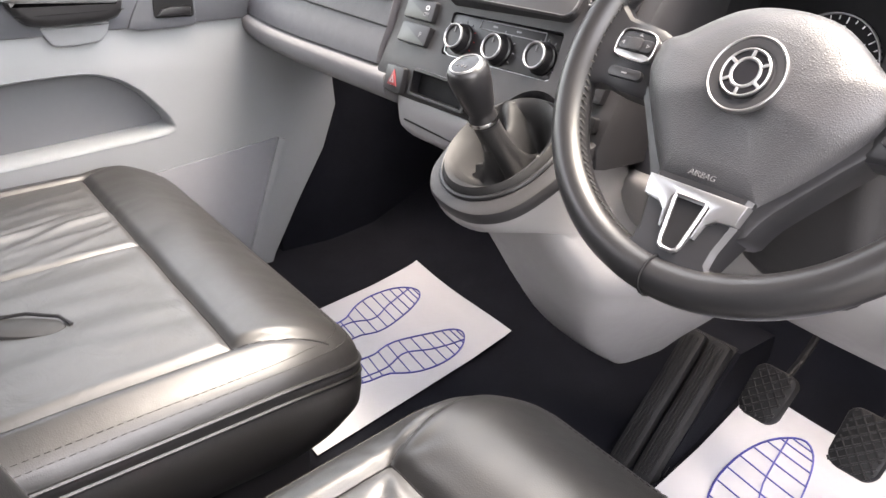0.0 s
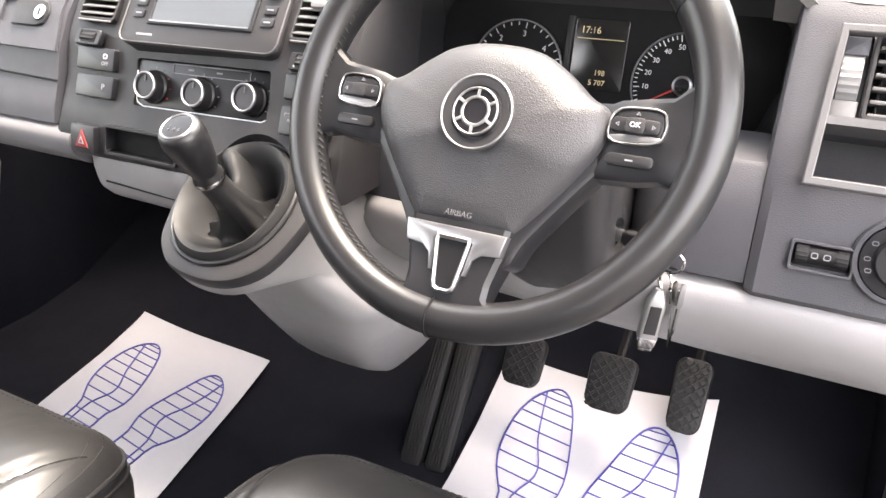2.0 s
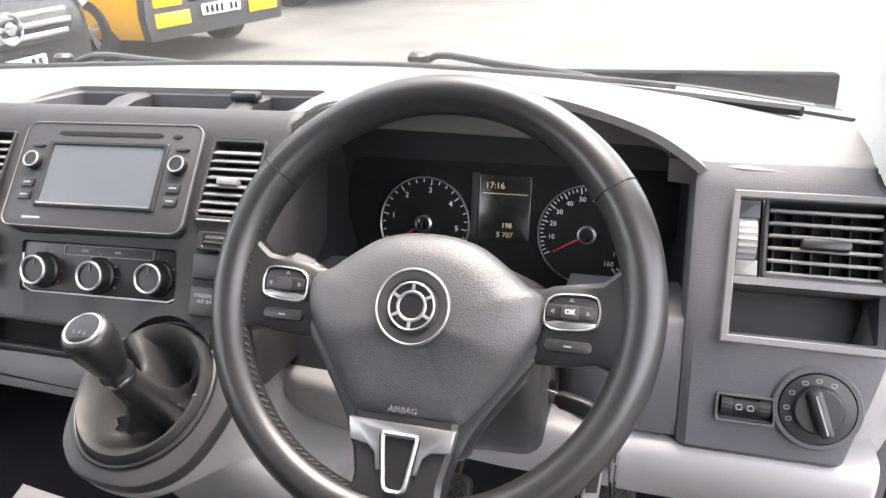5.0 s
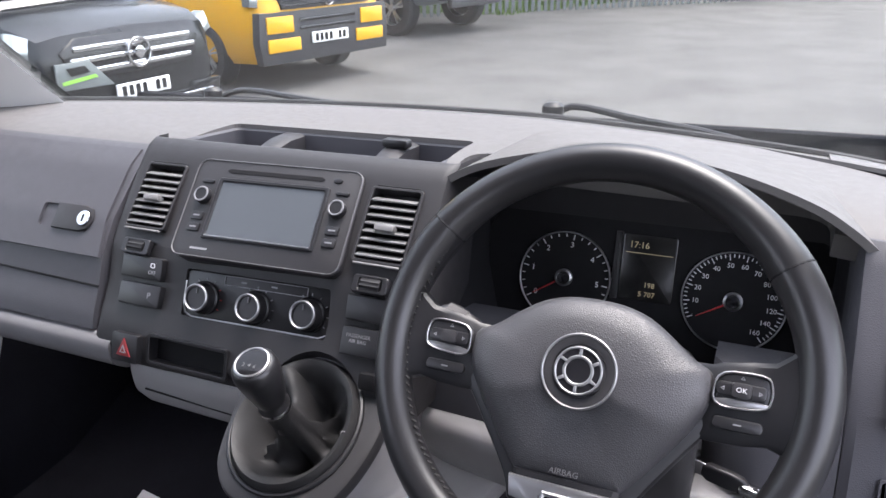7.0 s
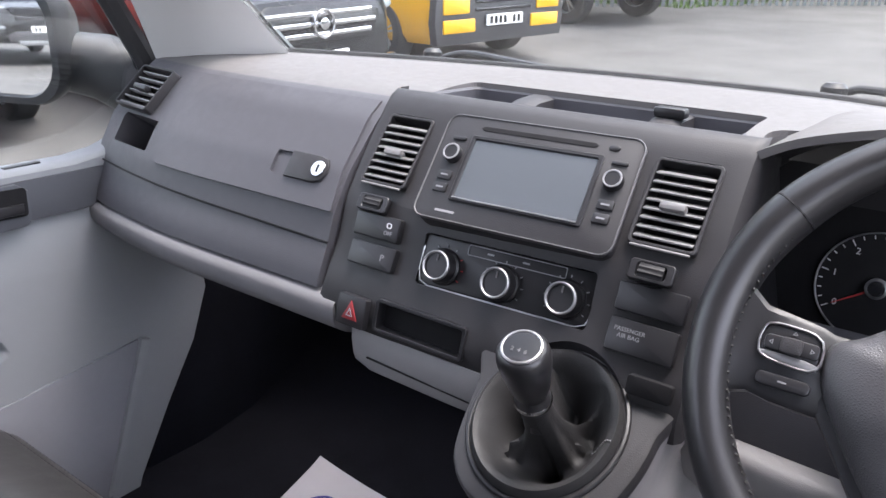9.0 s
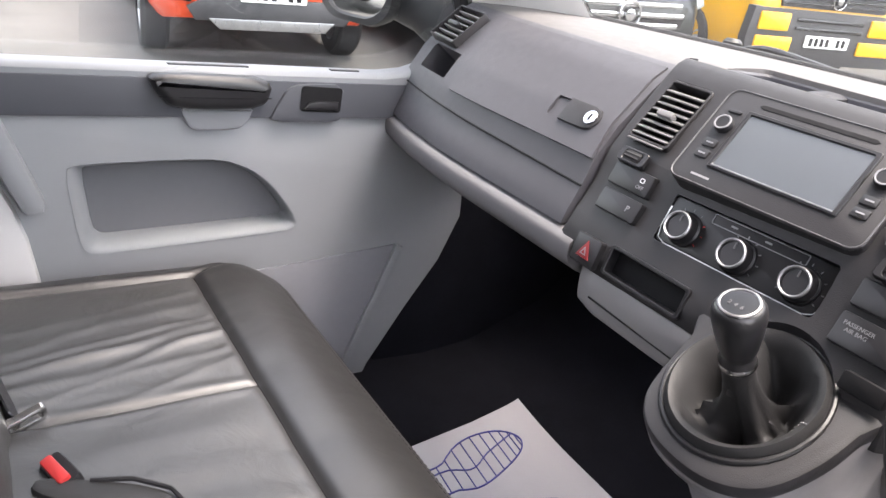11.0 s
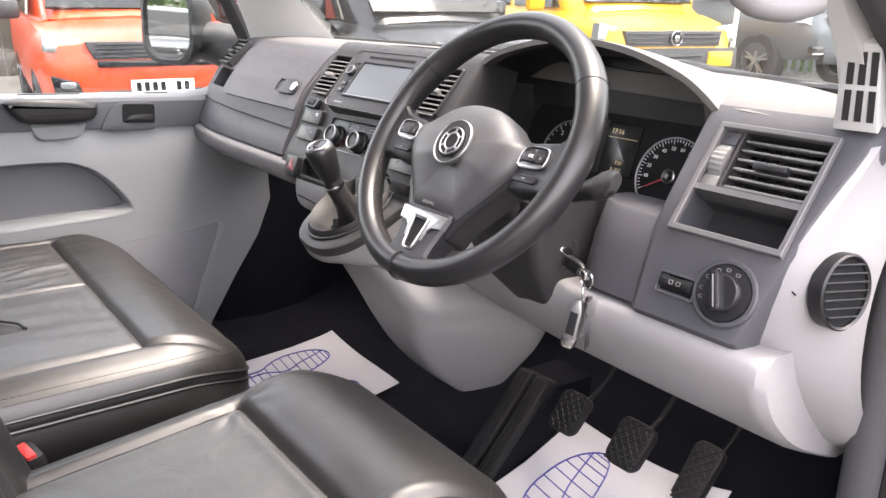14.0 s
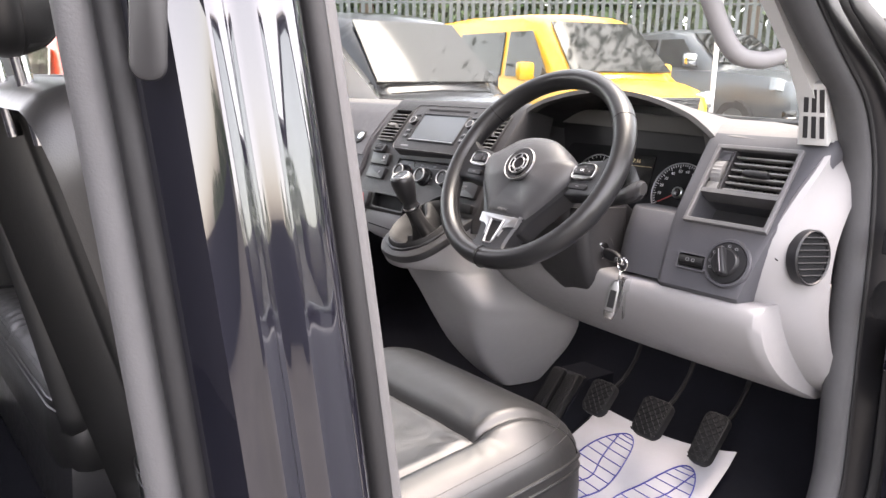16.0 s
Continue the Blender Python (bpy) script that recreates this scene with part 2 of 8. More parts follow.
def loft(bm, rings, caps=True, closed=True, loop=False, m=None):
    """Skins rings of equal length. closed: each ring closes; loop: the last ring joins the first."""
    n, k = len(rings[0]), len(rings)
    vs = [[bm.verts.new(m @ Vector(p) if m is not None else Vector(p)) for p in ring] for ring in rings]
    for a in range(k if loop else k - 1):
        b = (a + 1) % k
        for i in range(n if closed else n - 1):
            j = (i + 1) % n
            try:
                bm.faces.new((vs[a][i], vs[a][j], vs[b][j], vs[b][i]))
            except ValueError:
                pass
    if caps and closed and not loop:
        bm.faces.new(vs[0][::-1])
        bm.faces.new(vs[-1])
    return vs


def rbox(bm, w, d, h, r=0.004, m=None):
    """A box centred on its base, its edges rounded."""
    t = bmesh.new()
    bmesh.ops.create_cube(t, size=1)
    bmesh.ops.scale(t, vec=(w, d, h), verts=t.verts)
    bmesh.ops.translate(t, vec=(0, 0, h / 2), verts=t.verts)
    if r:
        bmesh.ops.bevel(t, geom=t.edges[:], offset=min(r, w / 2.1, d / 2.1, h / 2.1), segments=2, affect="EDGES", profile=0.5)
    merge(bm, t, m)


def merge(bm, t, m=None):
    me = bpy.data.meshes.new("tmp")
    if m is not None:
        bmesh.ops.transform(t, matrix=m, verts=t.verts)
    t.to_mesh(me)
    t.free()
    bm.from_mesh(me)
    bpy.data.meshes.remove(me)


def tube(bm, path, r, n=10, closed=False, flat=1.0):
    """A round rod along a path; r may be a list."""
    P = [Vector(p) for p in path]
    k = len(P)
    rr = r if isinstance(r, (list, tuple)) else [r] * k
    up, rings = None, []
    for i in range(k):
        a, b = (P[i - 1], P[(i + 1) % k]) if closed else (P[max(0, i - 1)], P[min(k - 1, i + 1)])
        t = (b - a).normalized()
        if up is None:
            up = t.orthogonal().normalized()
        up = (up - t * up.dot(t)).normalized()
        side = t.cross(up)
        rings.append([P[i] + (up * math.cos(2 * math.pi * j / n) + side * flat * math.sin(2 * math.pi * j / n)) * rr[i] for j in range(n)])
    loft(bm, rings, caps=not closed, loop=closed)


def lathe(bm, profile, n=32, m=None, caps=True):
    """Turns (radius, height) rows round local z."""
    loft(bm, [[(r * math.cos(2 * math.pi * i / n), r * math.sin(2 * math.pi * i / n), z) for i in range(n)] for r, z in profile], caps=caps, m=m)


def spline(pts, n):
    """A Catmull-Rom curve of n points through pts."""
    P = [Vector(p) for p in pts]
    out = []
    for i in range(n):
        u = i / (n - 1) * (len(P) - 1)
        k = min(int(u), len(P) - 2)
        t = u - k
        p0, p1, p2, p3 = P[max(0, k - 1)], P[k], P[k + 1], P[min(len(P) - 1, k + 2)]
        out.append(0.5 * ((2 * p1) + (p2 - p0) * t + (2 * p0 - 5 * p1 + 4 * p2 - p3) * t * t + (3 * p1 - p0 - 3 * p2 + p3) * t ** 3))
    return out


def sheet(bm, fn, nu, nv, thick=0.0, m=None):
    """A surface fn(u, v) for u, v from 0 to 1; thick: its depth along its own normals."""
    P = [[Vector(fn(i / nu, j / nv)) for j in range(nv + 1)] for i in range(nu + 1)]
    N = []
    if thick:
        for i in range(nu + 1):
            row = []
            for j in range(nv + 1):
                du = P[min(nu, i + 1)][j] - P[max(0, i - 1)][j]
                dv = P[i][min(nv, j + 1)] - P[i][max(0, j - 1)]
                row.append(du.cross(dv).normalized())
            N.append(row)
    M = m if m is not None else Matrix()
    A = [[bm.verts.new(M @ p) for p in row] for row in P]
    for i in range(nu):
        for j in range(nv):
            bm.faces.new((A[i][j], A[i + 1][j], A[i + 1][j + 1], A[i][j + 1]))
    if thick:
        B = [[bm.verts.new(M @ (P[i][j] - N[i][j] * thick)) for j in range(nv + 1)] for i in range(nu + 1)]
        for i in range(nu):
            for j in range(nv):
                bm.faces.new((B[i][j + 1], B[i + 1][j + 1], B[i + 1][j], B[i][j]))
        for i in range(nu):
            bm.faces.new((A[i + 1][0], A[i][0], B[i][0], B[i + 1][0]))
            bm.faces.new((A[i][nv], A[i + 1][nv], B[i + 1][nv], B[i][nv]))
        for j in range(nv):
            bm.faces.new((A[0][j], A[0][j + 1], B[0][j + 1], B[0][j]))
            bm.faces.new((A[nu][j + 1], A[nu][j], B[nu][j], B[nu][j + 1]))


def cut(ob, *cutters):
    """Takes the bmeshes away from a mesh object for good."""
    for c in cutters:
        bmesh.ops.recalc_face_normals(c, faces=c.faces)
        me = bpy.data.meshes.new("cutter")
        c.to_mesh(me)
        c.free()
        tool = new("cutter", me)
        md = ob.modifiers.new("cut", "BOOLEAN")
        md.operation, md.solver, md.object = "DIFFERENCE", "EXACT", tool
        bpy.context.view_layer.update()
        done = bpy.data.meshes.new_from_object(ob.evaluated_get(bpy.context.evaluated_depsgraph_get()))
        ob.modifiers.clear()
        old, ob.data = ob.data, done
        bpy.data.meshes.remove(old)
        bpy.data.objects.remove(tool)
        bpy.data.meshes.remove(me)
    return ob


def face(x, y, z, lean, turn=0.0):
    """A frame on a surface that faces the seats: local x across, y up the slope, z outwards; lean: degrees from upright."""
    return Matrix.Translation((x, y, z)) @ pose(0, 0, 0, 0, 0, turn) @ pose(0, 0, 0, 90 - lean)


def words(name, text, size, m, material, parent, label="", depth=0.0004):
    cu = bpy.data.curves.new(name, "FONT")
    cu.body, cu.size, cu.extrude, cu.align_x, cu.align_y = text, size, depth, "CENTER", "CENTER"
    cu.resolution_u = 2
    tmp = new(name, cu)
    bpy.context.view_layer.update()
    me = bpy.data.meshes.new_from_object(tmp.evaluated_get(bpy.context.evaluated_depsgraph_get()))
    bpy.data.objects.remove(tmp)
    bpy.data.curves.remove(cu)
    me.transform(m)
    me.materials.append(material)
    ob = new(name, me)
    ob.parent = parent
    if label:
        ob["label"] = label
    return ob


def interp(x, xs, ys):
    return float(np.interp(x, xs, ys))


# ---- cab shell ----
def slab(name, x0, x1, y0, y1, z0, z1, material, label, category, r=0.004):
    bm = bmesh.new()
    rbox(bm, x1 - x0, y1 - y0, z1 - z0, r, Matrix.Translation(((x0 + x1) / 2, (y0 + y1) / 2, z0)))
    return tagged(part(name, bm, material), label, category, kind="structure")


def floor_height(x, y):
    """The cab floor: flat, then the toe board, which starts farther ahead on the passenger side."""
    y -= 0.13 * interp(x, [-0.1, 0.14], [1, 0])
    return interp(y, [-1.9, 0.2, 0.33, 0.52, 0.70, 0.80], [0.58, 0.582, 0.60, 0.685, 0.85, 1.05])


def build_floor():
    def fn(u, v):
        x, y = -0.84 + 1.68 * u, -1.75 + 2.56 * v
        return x, y, floor_height(x, y) + 0.004 * noise.noise((x * 5, y * 5, 0))
    bm = bmesh.new()
    sheet(bm, fn, 60, 110, 0.03)
    tagged(part("floor", bm, CARPET), "black carpeted cab floor with upswept toe board", "floor", kind="structure")
    slab("wall_toe_board", -0.84, 0.84, 0.80, 0.84, 0.6, 1.36, CARPET, "black carpeted bulkhead ahead of the footwells", "wall")


build_floor()
slab("wall_left_footwell", -0.86, -0.815, 0.2, 0.86, 0.45, 1.12, CARPET, "black carpeted side of the passenger footwell", "wall")
slab("wall_right_footwell", 0.815, 0.86, 0.345, 0.86, 0.45, 1.30, CARPET, "black carpeted side of the driver's footwell", "wall")


def screen_base(x):
    """How far ahead the windscreen meets the dash."""
    return 0.615 - 0.35 * x * x


def sweep(x):
    return 0.03 * max(0, (-x - 0.45) / 0.3) ** 2


def build_roof():
    def fn(u, v):
        x = -0.78 + 1.56 * u
        y = -1.75 + 1.65 * v
        return x, y, 1.95 + 0.03 * (1 - (x / 0.78) ** 2) - 0.05 * max(0, v - 0.8) / 0.2
    bm = bmesh.new()
    sheet(bm, fn, 20, 20, -0.04)
    tagged(part("ceiling", bm, HEADLINER), "pale grey fabric cab headliner", "ceiling", kind="structure")


build_roof()
slab("wall_rear", -0.9, 0.9, -1.79, -1.75, 0.3, 2.0, DASH, "dark bulkhead behind the seats", "wall")


def screen_point(x, k):
    """Windscreen: k runs from its foot (0) to the roof (1)."""
    xx = x * (1 - 0.1 * k)
    return Vector((xx, screen_base(x) - 0.72 * k + 0.06 * k * k, 1.372 + 0.583 * k))


def build_windscreen():
    bm = bmesh.new()
    sheet(bm, lambda u, v: screen_point(-0.74 + 1.54 * u, v), 24, 16, 0.005)
    ob = tagged(part("window_1", bm, WINDSCREEN), "large raked clear windscreen above the dashboard", "windscreen", kind="structure")
    ob.visible_shadow = False


build_windscreen()


def build_pillar(side, name, label):
    """Inner trim of a windscreen pillar, with the outer black skin as a part."""
    rings, outer = [], []
    for i in range(15):
        k = i / 14
        g = screen_point(-0.65 if side < 0 else 0.79, k) + Vector((0.0, -0.006, 0))
        if side < 0:
            back = Vector((-0.818 + 0.085 * k, 0.305 - 0.26 * k - 0.1 * k * k, 1.33 + 0.60 * k))
            mid = (g + back) / 2 + Vector((0.012, -0.02, 0.0))
            near = mid * 0.4 + back * 0.6 + Vector((0.01, -0.006, 0))
        else:
            back = Vector((0.818 - 0.055 * k, 0.245 - 0.66 * k, 1.33 + 0.60 * k))
            near = Vector((interp(k, [0.0, 0.05, 0.13, 0.21, 0.28, 1.0], [0.773, 0.777, 0.789, 0.792, 0.787, 0.715]), back.y - 0.004, back.z))
            mid = (g + near) / 2 + Vector((-0.004, 0, 0))
        out1 = back + Vector((side * 0.003, 0.02, 0))
        out2 = g + Vector((side * 0.09, 0.03, 0))
        rings.append([g, g * 0.5 + mid * 0.5 + Vector((-side * 0.004, -0.002, 0)), mid, near, back, out1, out2])
        outer.append([out1 + Vector((side * 0.012, 0.03, 0)), out1 + Vector((side * 0.06, 0.05, 0)), out2 + Vector((side * 0.035, 0.06, 0)), out2 + Vector((side * 0.002, 0.06, 0))])
    bm = bmesh.new()
    loft(bm, rings)
    ob = tagged(part(name, bm, PILLAR), label, "pillar", kind="structure")
    bm = bmesh.new()
    loft(bm, outer)
    part("pillar_skin", bm, BLACKPAINT, ob, "glossy black outer pillar skin")
    return ob


build_pillar(-1, "pillar_left", "pale grey plastic windscreen pillar trim beside the dash")
pillar_r = build_pillar(1, "pillar_right", "pale grey plastic windscreen pillar trim with slotted vent")


# ---- dashboard ----
dash = thing("dashboard", "dark grey grained plastic dashboard with pale lower half", "dashboard")
FRONT_Z = [1.10, 1.155, 1.175, 1.21, 1.245, 1.29, 1.35, 1.373]
FRONT_Y = [0.10, 0.093, 0.098, 0.113, 0.124, 0.15, 0.205, 0.24]


def extr(bm, prof, stations, back):
    """Sweeps a front outline of (y, z) along x; stations: (x, shift of the front, shift down of the top); the back closes at y = back."""
    rings = []
    for x, sh, dz in stations:
        ring = [(x, y + sh, z - dz * max(0, (z - 1.3) / 0.08)) for y, z in prof]
        ring += [(x, max(back, prof[-1][0] + sh + 0.004), ring[-1][2]), (x, max(back, prof[0][0] + sh + 0.004), prof[0][1])]
        rings.append(ring)
    loft(bm, rings)


def fine(prof, n):
    return [(p.x, p.y) for p in spline([(y, z, 0) for y, z in prof], n)]


def smooth_front(z0, z1, n=22):
    return [(interp(z0 + (z1 - z0) * i / (n - 1), FRONT_Z, FRONT_Y), z0 + (z1 - z0) * i / (n - 1)) for i in range(n)]


def build_dash_body():
    # passenger side, dark upper
    bm = bmesh.new()
    st = [(-0.80 + 0.565 * i / 24, sweep(-0.80 + 0.565 * i / 24), 0) for i in range(25)]
    extr(bm, smooth_front(1.158, 1.372), st, 0.38)
    left = part("passenger_panel", bm, DASH, dash)
    # openings: left vent and the box below it
    a = bmesh.new()
    prism(a, rrect(0.108, 0.076, 0.004), -0.06, 0.08, face(-0.722, 0.206, 1.338, 44, -10))
    b = bmesh.new()
    prism(b, rrect(0.112, 0.050, 0.004), -0.07, 0.08, face(-0.698, 0.163, 1.277, 34, -9))
    cut(left, a, b)
    # pale lower lip
    bm = bmesh.new()
    prof = fine([(0.11, 1.157), (0.088, 1.15), (0.084, 1.135), (0.092, 1.115), (0.125, 1.098), (0.20, 1.085), (0.32, 1.075)], 16)
    extr(bm, prof, [(-0.80 + 0.60 * i / 24, sweep(-0.80 + 0.60 * i / 24), 0) for i in range(25)], 0.33)
    part("lower_trim", bm, LIP, dash, "pale grey plastic lower dash lip")
    # top pad
    bm = bmesh.new()

    def top(u, v):
        x = -0.80 + 1.60 * u
        y0 = 0.238 + sweep(x) - interp(x, [0.6, 0.66], [0, 0.02])
        y1 = max(screen_base(x) + 0.02, y0 + 0.04)
        y = y0 + (y1 - y0) * v
        zf = interp(x, [-0.8, 0.15, 0.62, 0.8], [1.370, 1.370, 1.350, 1.343])
        zb = interp(x, [-0.8, 0.2, 0.62, 0.8], [1.386, 1.388, 1.378, 1.364])
        return x, y, zf + (zb - zf) * (1 - math.exp(-(y - y0) / 0.05))
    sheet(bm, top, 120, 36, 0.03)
    pad = part("top_pad", bm, DASH_LIT, dash)
    a = bmesh.new()
    prism(a, rrect(0.385, 0.148, 0.012, cx=-0.011, cy=0.299), 1.30, 1.46)
    b = bmesh.new()
    prism(b, rrect(0.40, 0.24, 0.03, cx=0.40, cy=0.20), 1.30, 1.46)
    cut(pad, a, b)
    bm = bmesh.new()
    tube(bm, [(x, screen_base(x) + 0.012, interp(x, [-0.8, 0.2, 0.62, 0.8], [1.386, 1.388, 1.378, 1.364]) + 0.001) for x in np.linspace(-0.74, 0.75, 40)], 0.006, 8)
    part("screen_seal", bm, RUBBER, dash, "black rubber seal along the windscreen foot")
    bm = bmesh.new()
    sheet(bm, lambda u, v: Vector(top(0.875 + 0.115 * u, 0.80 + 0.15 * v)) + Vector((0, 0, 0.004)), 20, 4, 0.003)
    part("defroster_panel", bm, DASH_LIT, dash, "plain grey defroster panel")
    # storage tray
    bm = bmesh.new()
    ringprism(bm, rrect(0.392, 0.155, 0.018, cx=-0.011, cy=0.30), rrect(0.378, 0.141, 0.012, cx=-0.011, cy=0.30), 1.33, 1.380, ch=0.003)
    part("tray_rim", bm, DASH, dash)
    bm = bmesh.new()
    prism(bm, rrect(0.385, 0.148, 0.012, cx=-0.011, cy=0.30), 1.32, 1.345)
    part("tray_floor", bm, CONSOLE, dash)
    for x in (-0.10, 0.082):
        bm = bmesh.new()
        loft(bm, [[(x - w, y, 1.344), (x + w, y, 1.344), (x + w, y, z1 - 0.004), (x + w * 0.5, y, z1), (x - w * 0.5, y, z1), (x - w, y, z1 - 0.004)] for y, w, z1 in ((0.245, 0.012, 1.350), (0.27, 0.014, 1.358), (0.30, 0.016, 1.369), (0.335, 0.018, 1.378), (0.368, 0.02, 1.380))])
        part("tray_divider", bm, CONSOLE, dash)
    bm = bmesh.new()
    rbox(bm, 0.038, 0.018, 0.012, 0.004, Matrix.Translation((0.084, 0.338, 1.377)))
    part("tray_clip", bm, SATIN, dash, "black plastic clip")


build_dash_body()


BOOT = face(0.105, 0.052, 1.126, 56)


def build_console():
    bm = bmesh.new()
    prof = [(0.097, 1.125), (0.094, 1.148), (0.112, 1.185), (0.129, 1.218), (0.138, 1.248), (0.145, 1.268), (0.178, 1.318), (0.214, 1.367), (0.224, 1.378), (0.237, 1.385)]
    prof = [(y - 0.006, z) for y, z in prof]
    xs = [(-0.236, 0.03), (-0.234, 0.01), (-0.228, 0.002), (-0.22, 0.0), (-0.1, 0.0), (0.0, 0.0), (0.1, 0.0), (0.204, 0.0), (0.211, 0.002), (0.216, 0.01), (0.218, 0.06)]
    extr(bm, prof, [(x, s, 0) for x, s in xs], 0.238)
    con = part("console_panel", bm, CONSOLE, dash)
    cs = []
    for m, w, h, d in ((face(-0.178, 0.178, 1.323, 38), 0.062, 0.088, 0.04), (face(0.157, 0.178, 1.323, 38), 0.062, 0.088, 0.04), (face(-0.006, 0.17, 1.318, 38, 3), 0.205, 0.12, 0.03), (face(0.002, 0.126, 1.222, 22, 3), 0.206, 0.058, 0.024), (face(-0.078, 0.092, 1.152, 14), 0.118, 0.033, 0.06)):
        c = bmesh.new()
        prism(c, rrect(w, h, 0.005), -d, 0.05, m)
        cs.append(c)
    c = bmesh.new()
    prism(c, oval(0.0725, 0.08, 48), -0.1, 0.05, BOOT)
    cs.append(c)
    cut(con, *cs)


build_console()


def build_vent(m, w, h, slats, label, dark=False, tab=True):
    """An air vent: frame, dark box, slats and the tab that turns them."""
    v = thing("air_vent", label, "air vent", "dash air vents")
    bm = bmesh.new()
    ringprism(bm, rrect(w + 0.006, h + 0.006, 0.005), rrect(w - 0.001, h - 0.001, 0.003), -0.012, 0.0022 if dark else 0.0012, m, 0.0008)
    part("frame", bm, CONSOLE, v)
    bm = bmesh.new()
    prism(bm, rrect(w + 0.002, h + 0.002, 0.004), -0.036, -0.03, m)
    part("backing", bm, VOID, v)
    bm = bmesh.new()
    if dark:
        rbox(bm, w - 0.003, 0.0032, 0.014, 0.0012)
    else:
        rbox(bm, w - 0.003, 0.0022, 0.0105, 0.0008)
    me = None
    for i in range(slats):
        y = -h / 2 + h * (i + 0.5) / slats
        mm = m @ Matrix.Translation((0, y - (0.0 if dark else 0.004), -0.016 if dark else -0.006)) @ pose(0, 0, 0, 10 if dark else 38)
        if me is None:
            s = part("slat", bm, VENTGREY, v, smooth=30)
            me = s.data
        else:
            s = new("slat", me)
            s.parent = v
        s.matrix_basis = mm
    if dark:
        for k in range(6):
            bm = bmesh.new()
            rbox(bm, 0.0016, h - 0.004, 0.01, 0.0005, m @ Matrix.Translation((-w / 2 + w * (k + 0.5) / 6, 0, -0.029)))
            part("vane", bm, SATIN, v)
    if tab:
        bm = bmesh.new()
        rbox(bm, w * 0.42, 0.009, 0.013, 0.003, m @ Matrix.Translation((0, -h * 0.06, -0.004)))
        part("tab", bm, SATIN if dark else VENTGREY, v)
    return v


build_vent(face(-0.178, 0.172, 1.323, 38), 0.060, 0.086, 9, "dark grey slatted air vent beside the radio")
build_vent(face(0.157, 0.172, 1.323, 38), 0.060, 0.086, 9, "dark grey slatted air vent beside the radio")
build_vent(face(-0.722, 0.2025, 1.338, 44, -10), 0.104, 0.073, 6, "dark grey slatted air vent at the door end", True)


def thumbwheel(m, w, label):
    t = thing("thumbwheel", label, "vent wheel", "vent wheels")
    bm = bmesh.new()
    ringprism(bm, rrect(w * 1.8, 0.02, 0.004), rrect(w + 0.004, 0.013, 0.003), -0.004, 0.003, m, 0.001)
    part("surround", bm, SATIN, t)
    bm = bmesh.new()
    n = 28
    rings = []
    for k in range(n):
        a = 2 * math.pi * k / n
        r = 0.011 if k % 2 else 0.0099
        rings.append((r * math.cos(a), r * math.sin(a)))
    q = m @ Matrix.Translation((0, 0, -0.006)) @ pose(0, 0, 0, 0, 90, 0)
    prism(bm, rings, -w / 2, w / 2, q, 0.0008)
    part("wheel", bm, RUBBER, t)


thumbwheel(face(-0.178, 0.13, 1.267, 34), 0.024, "black ribbed thumbwheel below the air vent")
thumbwheel(face(0.157, 0.13, 1.267, 34), 0.024, "black ribbed thumbwheel below the air vent")


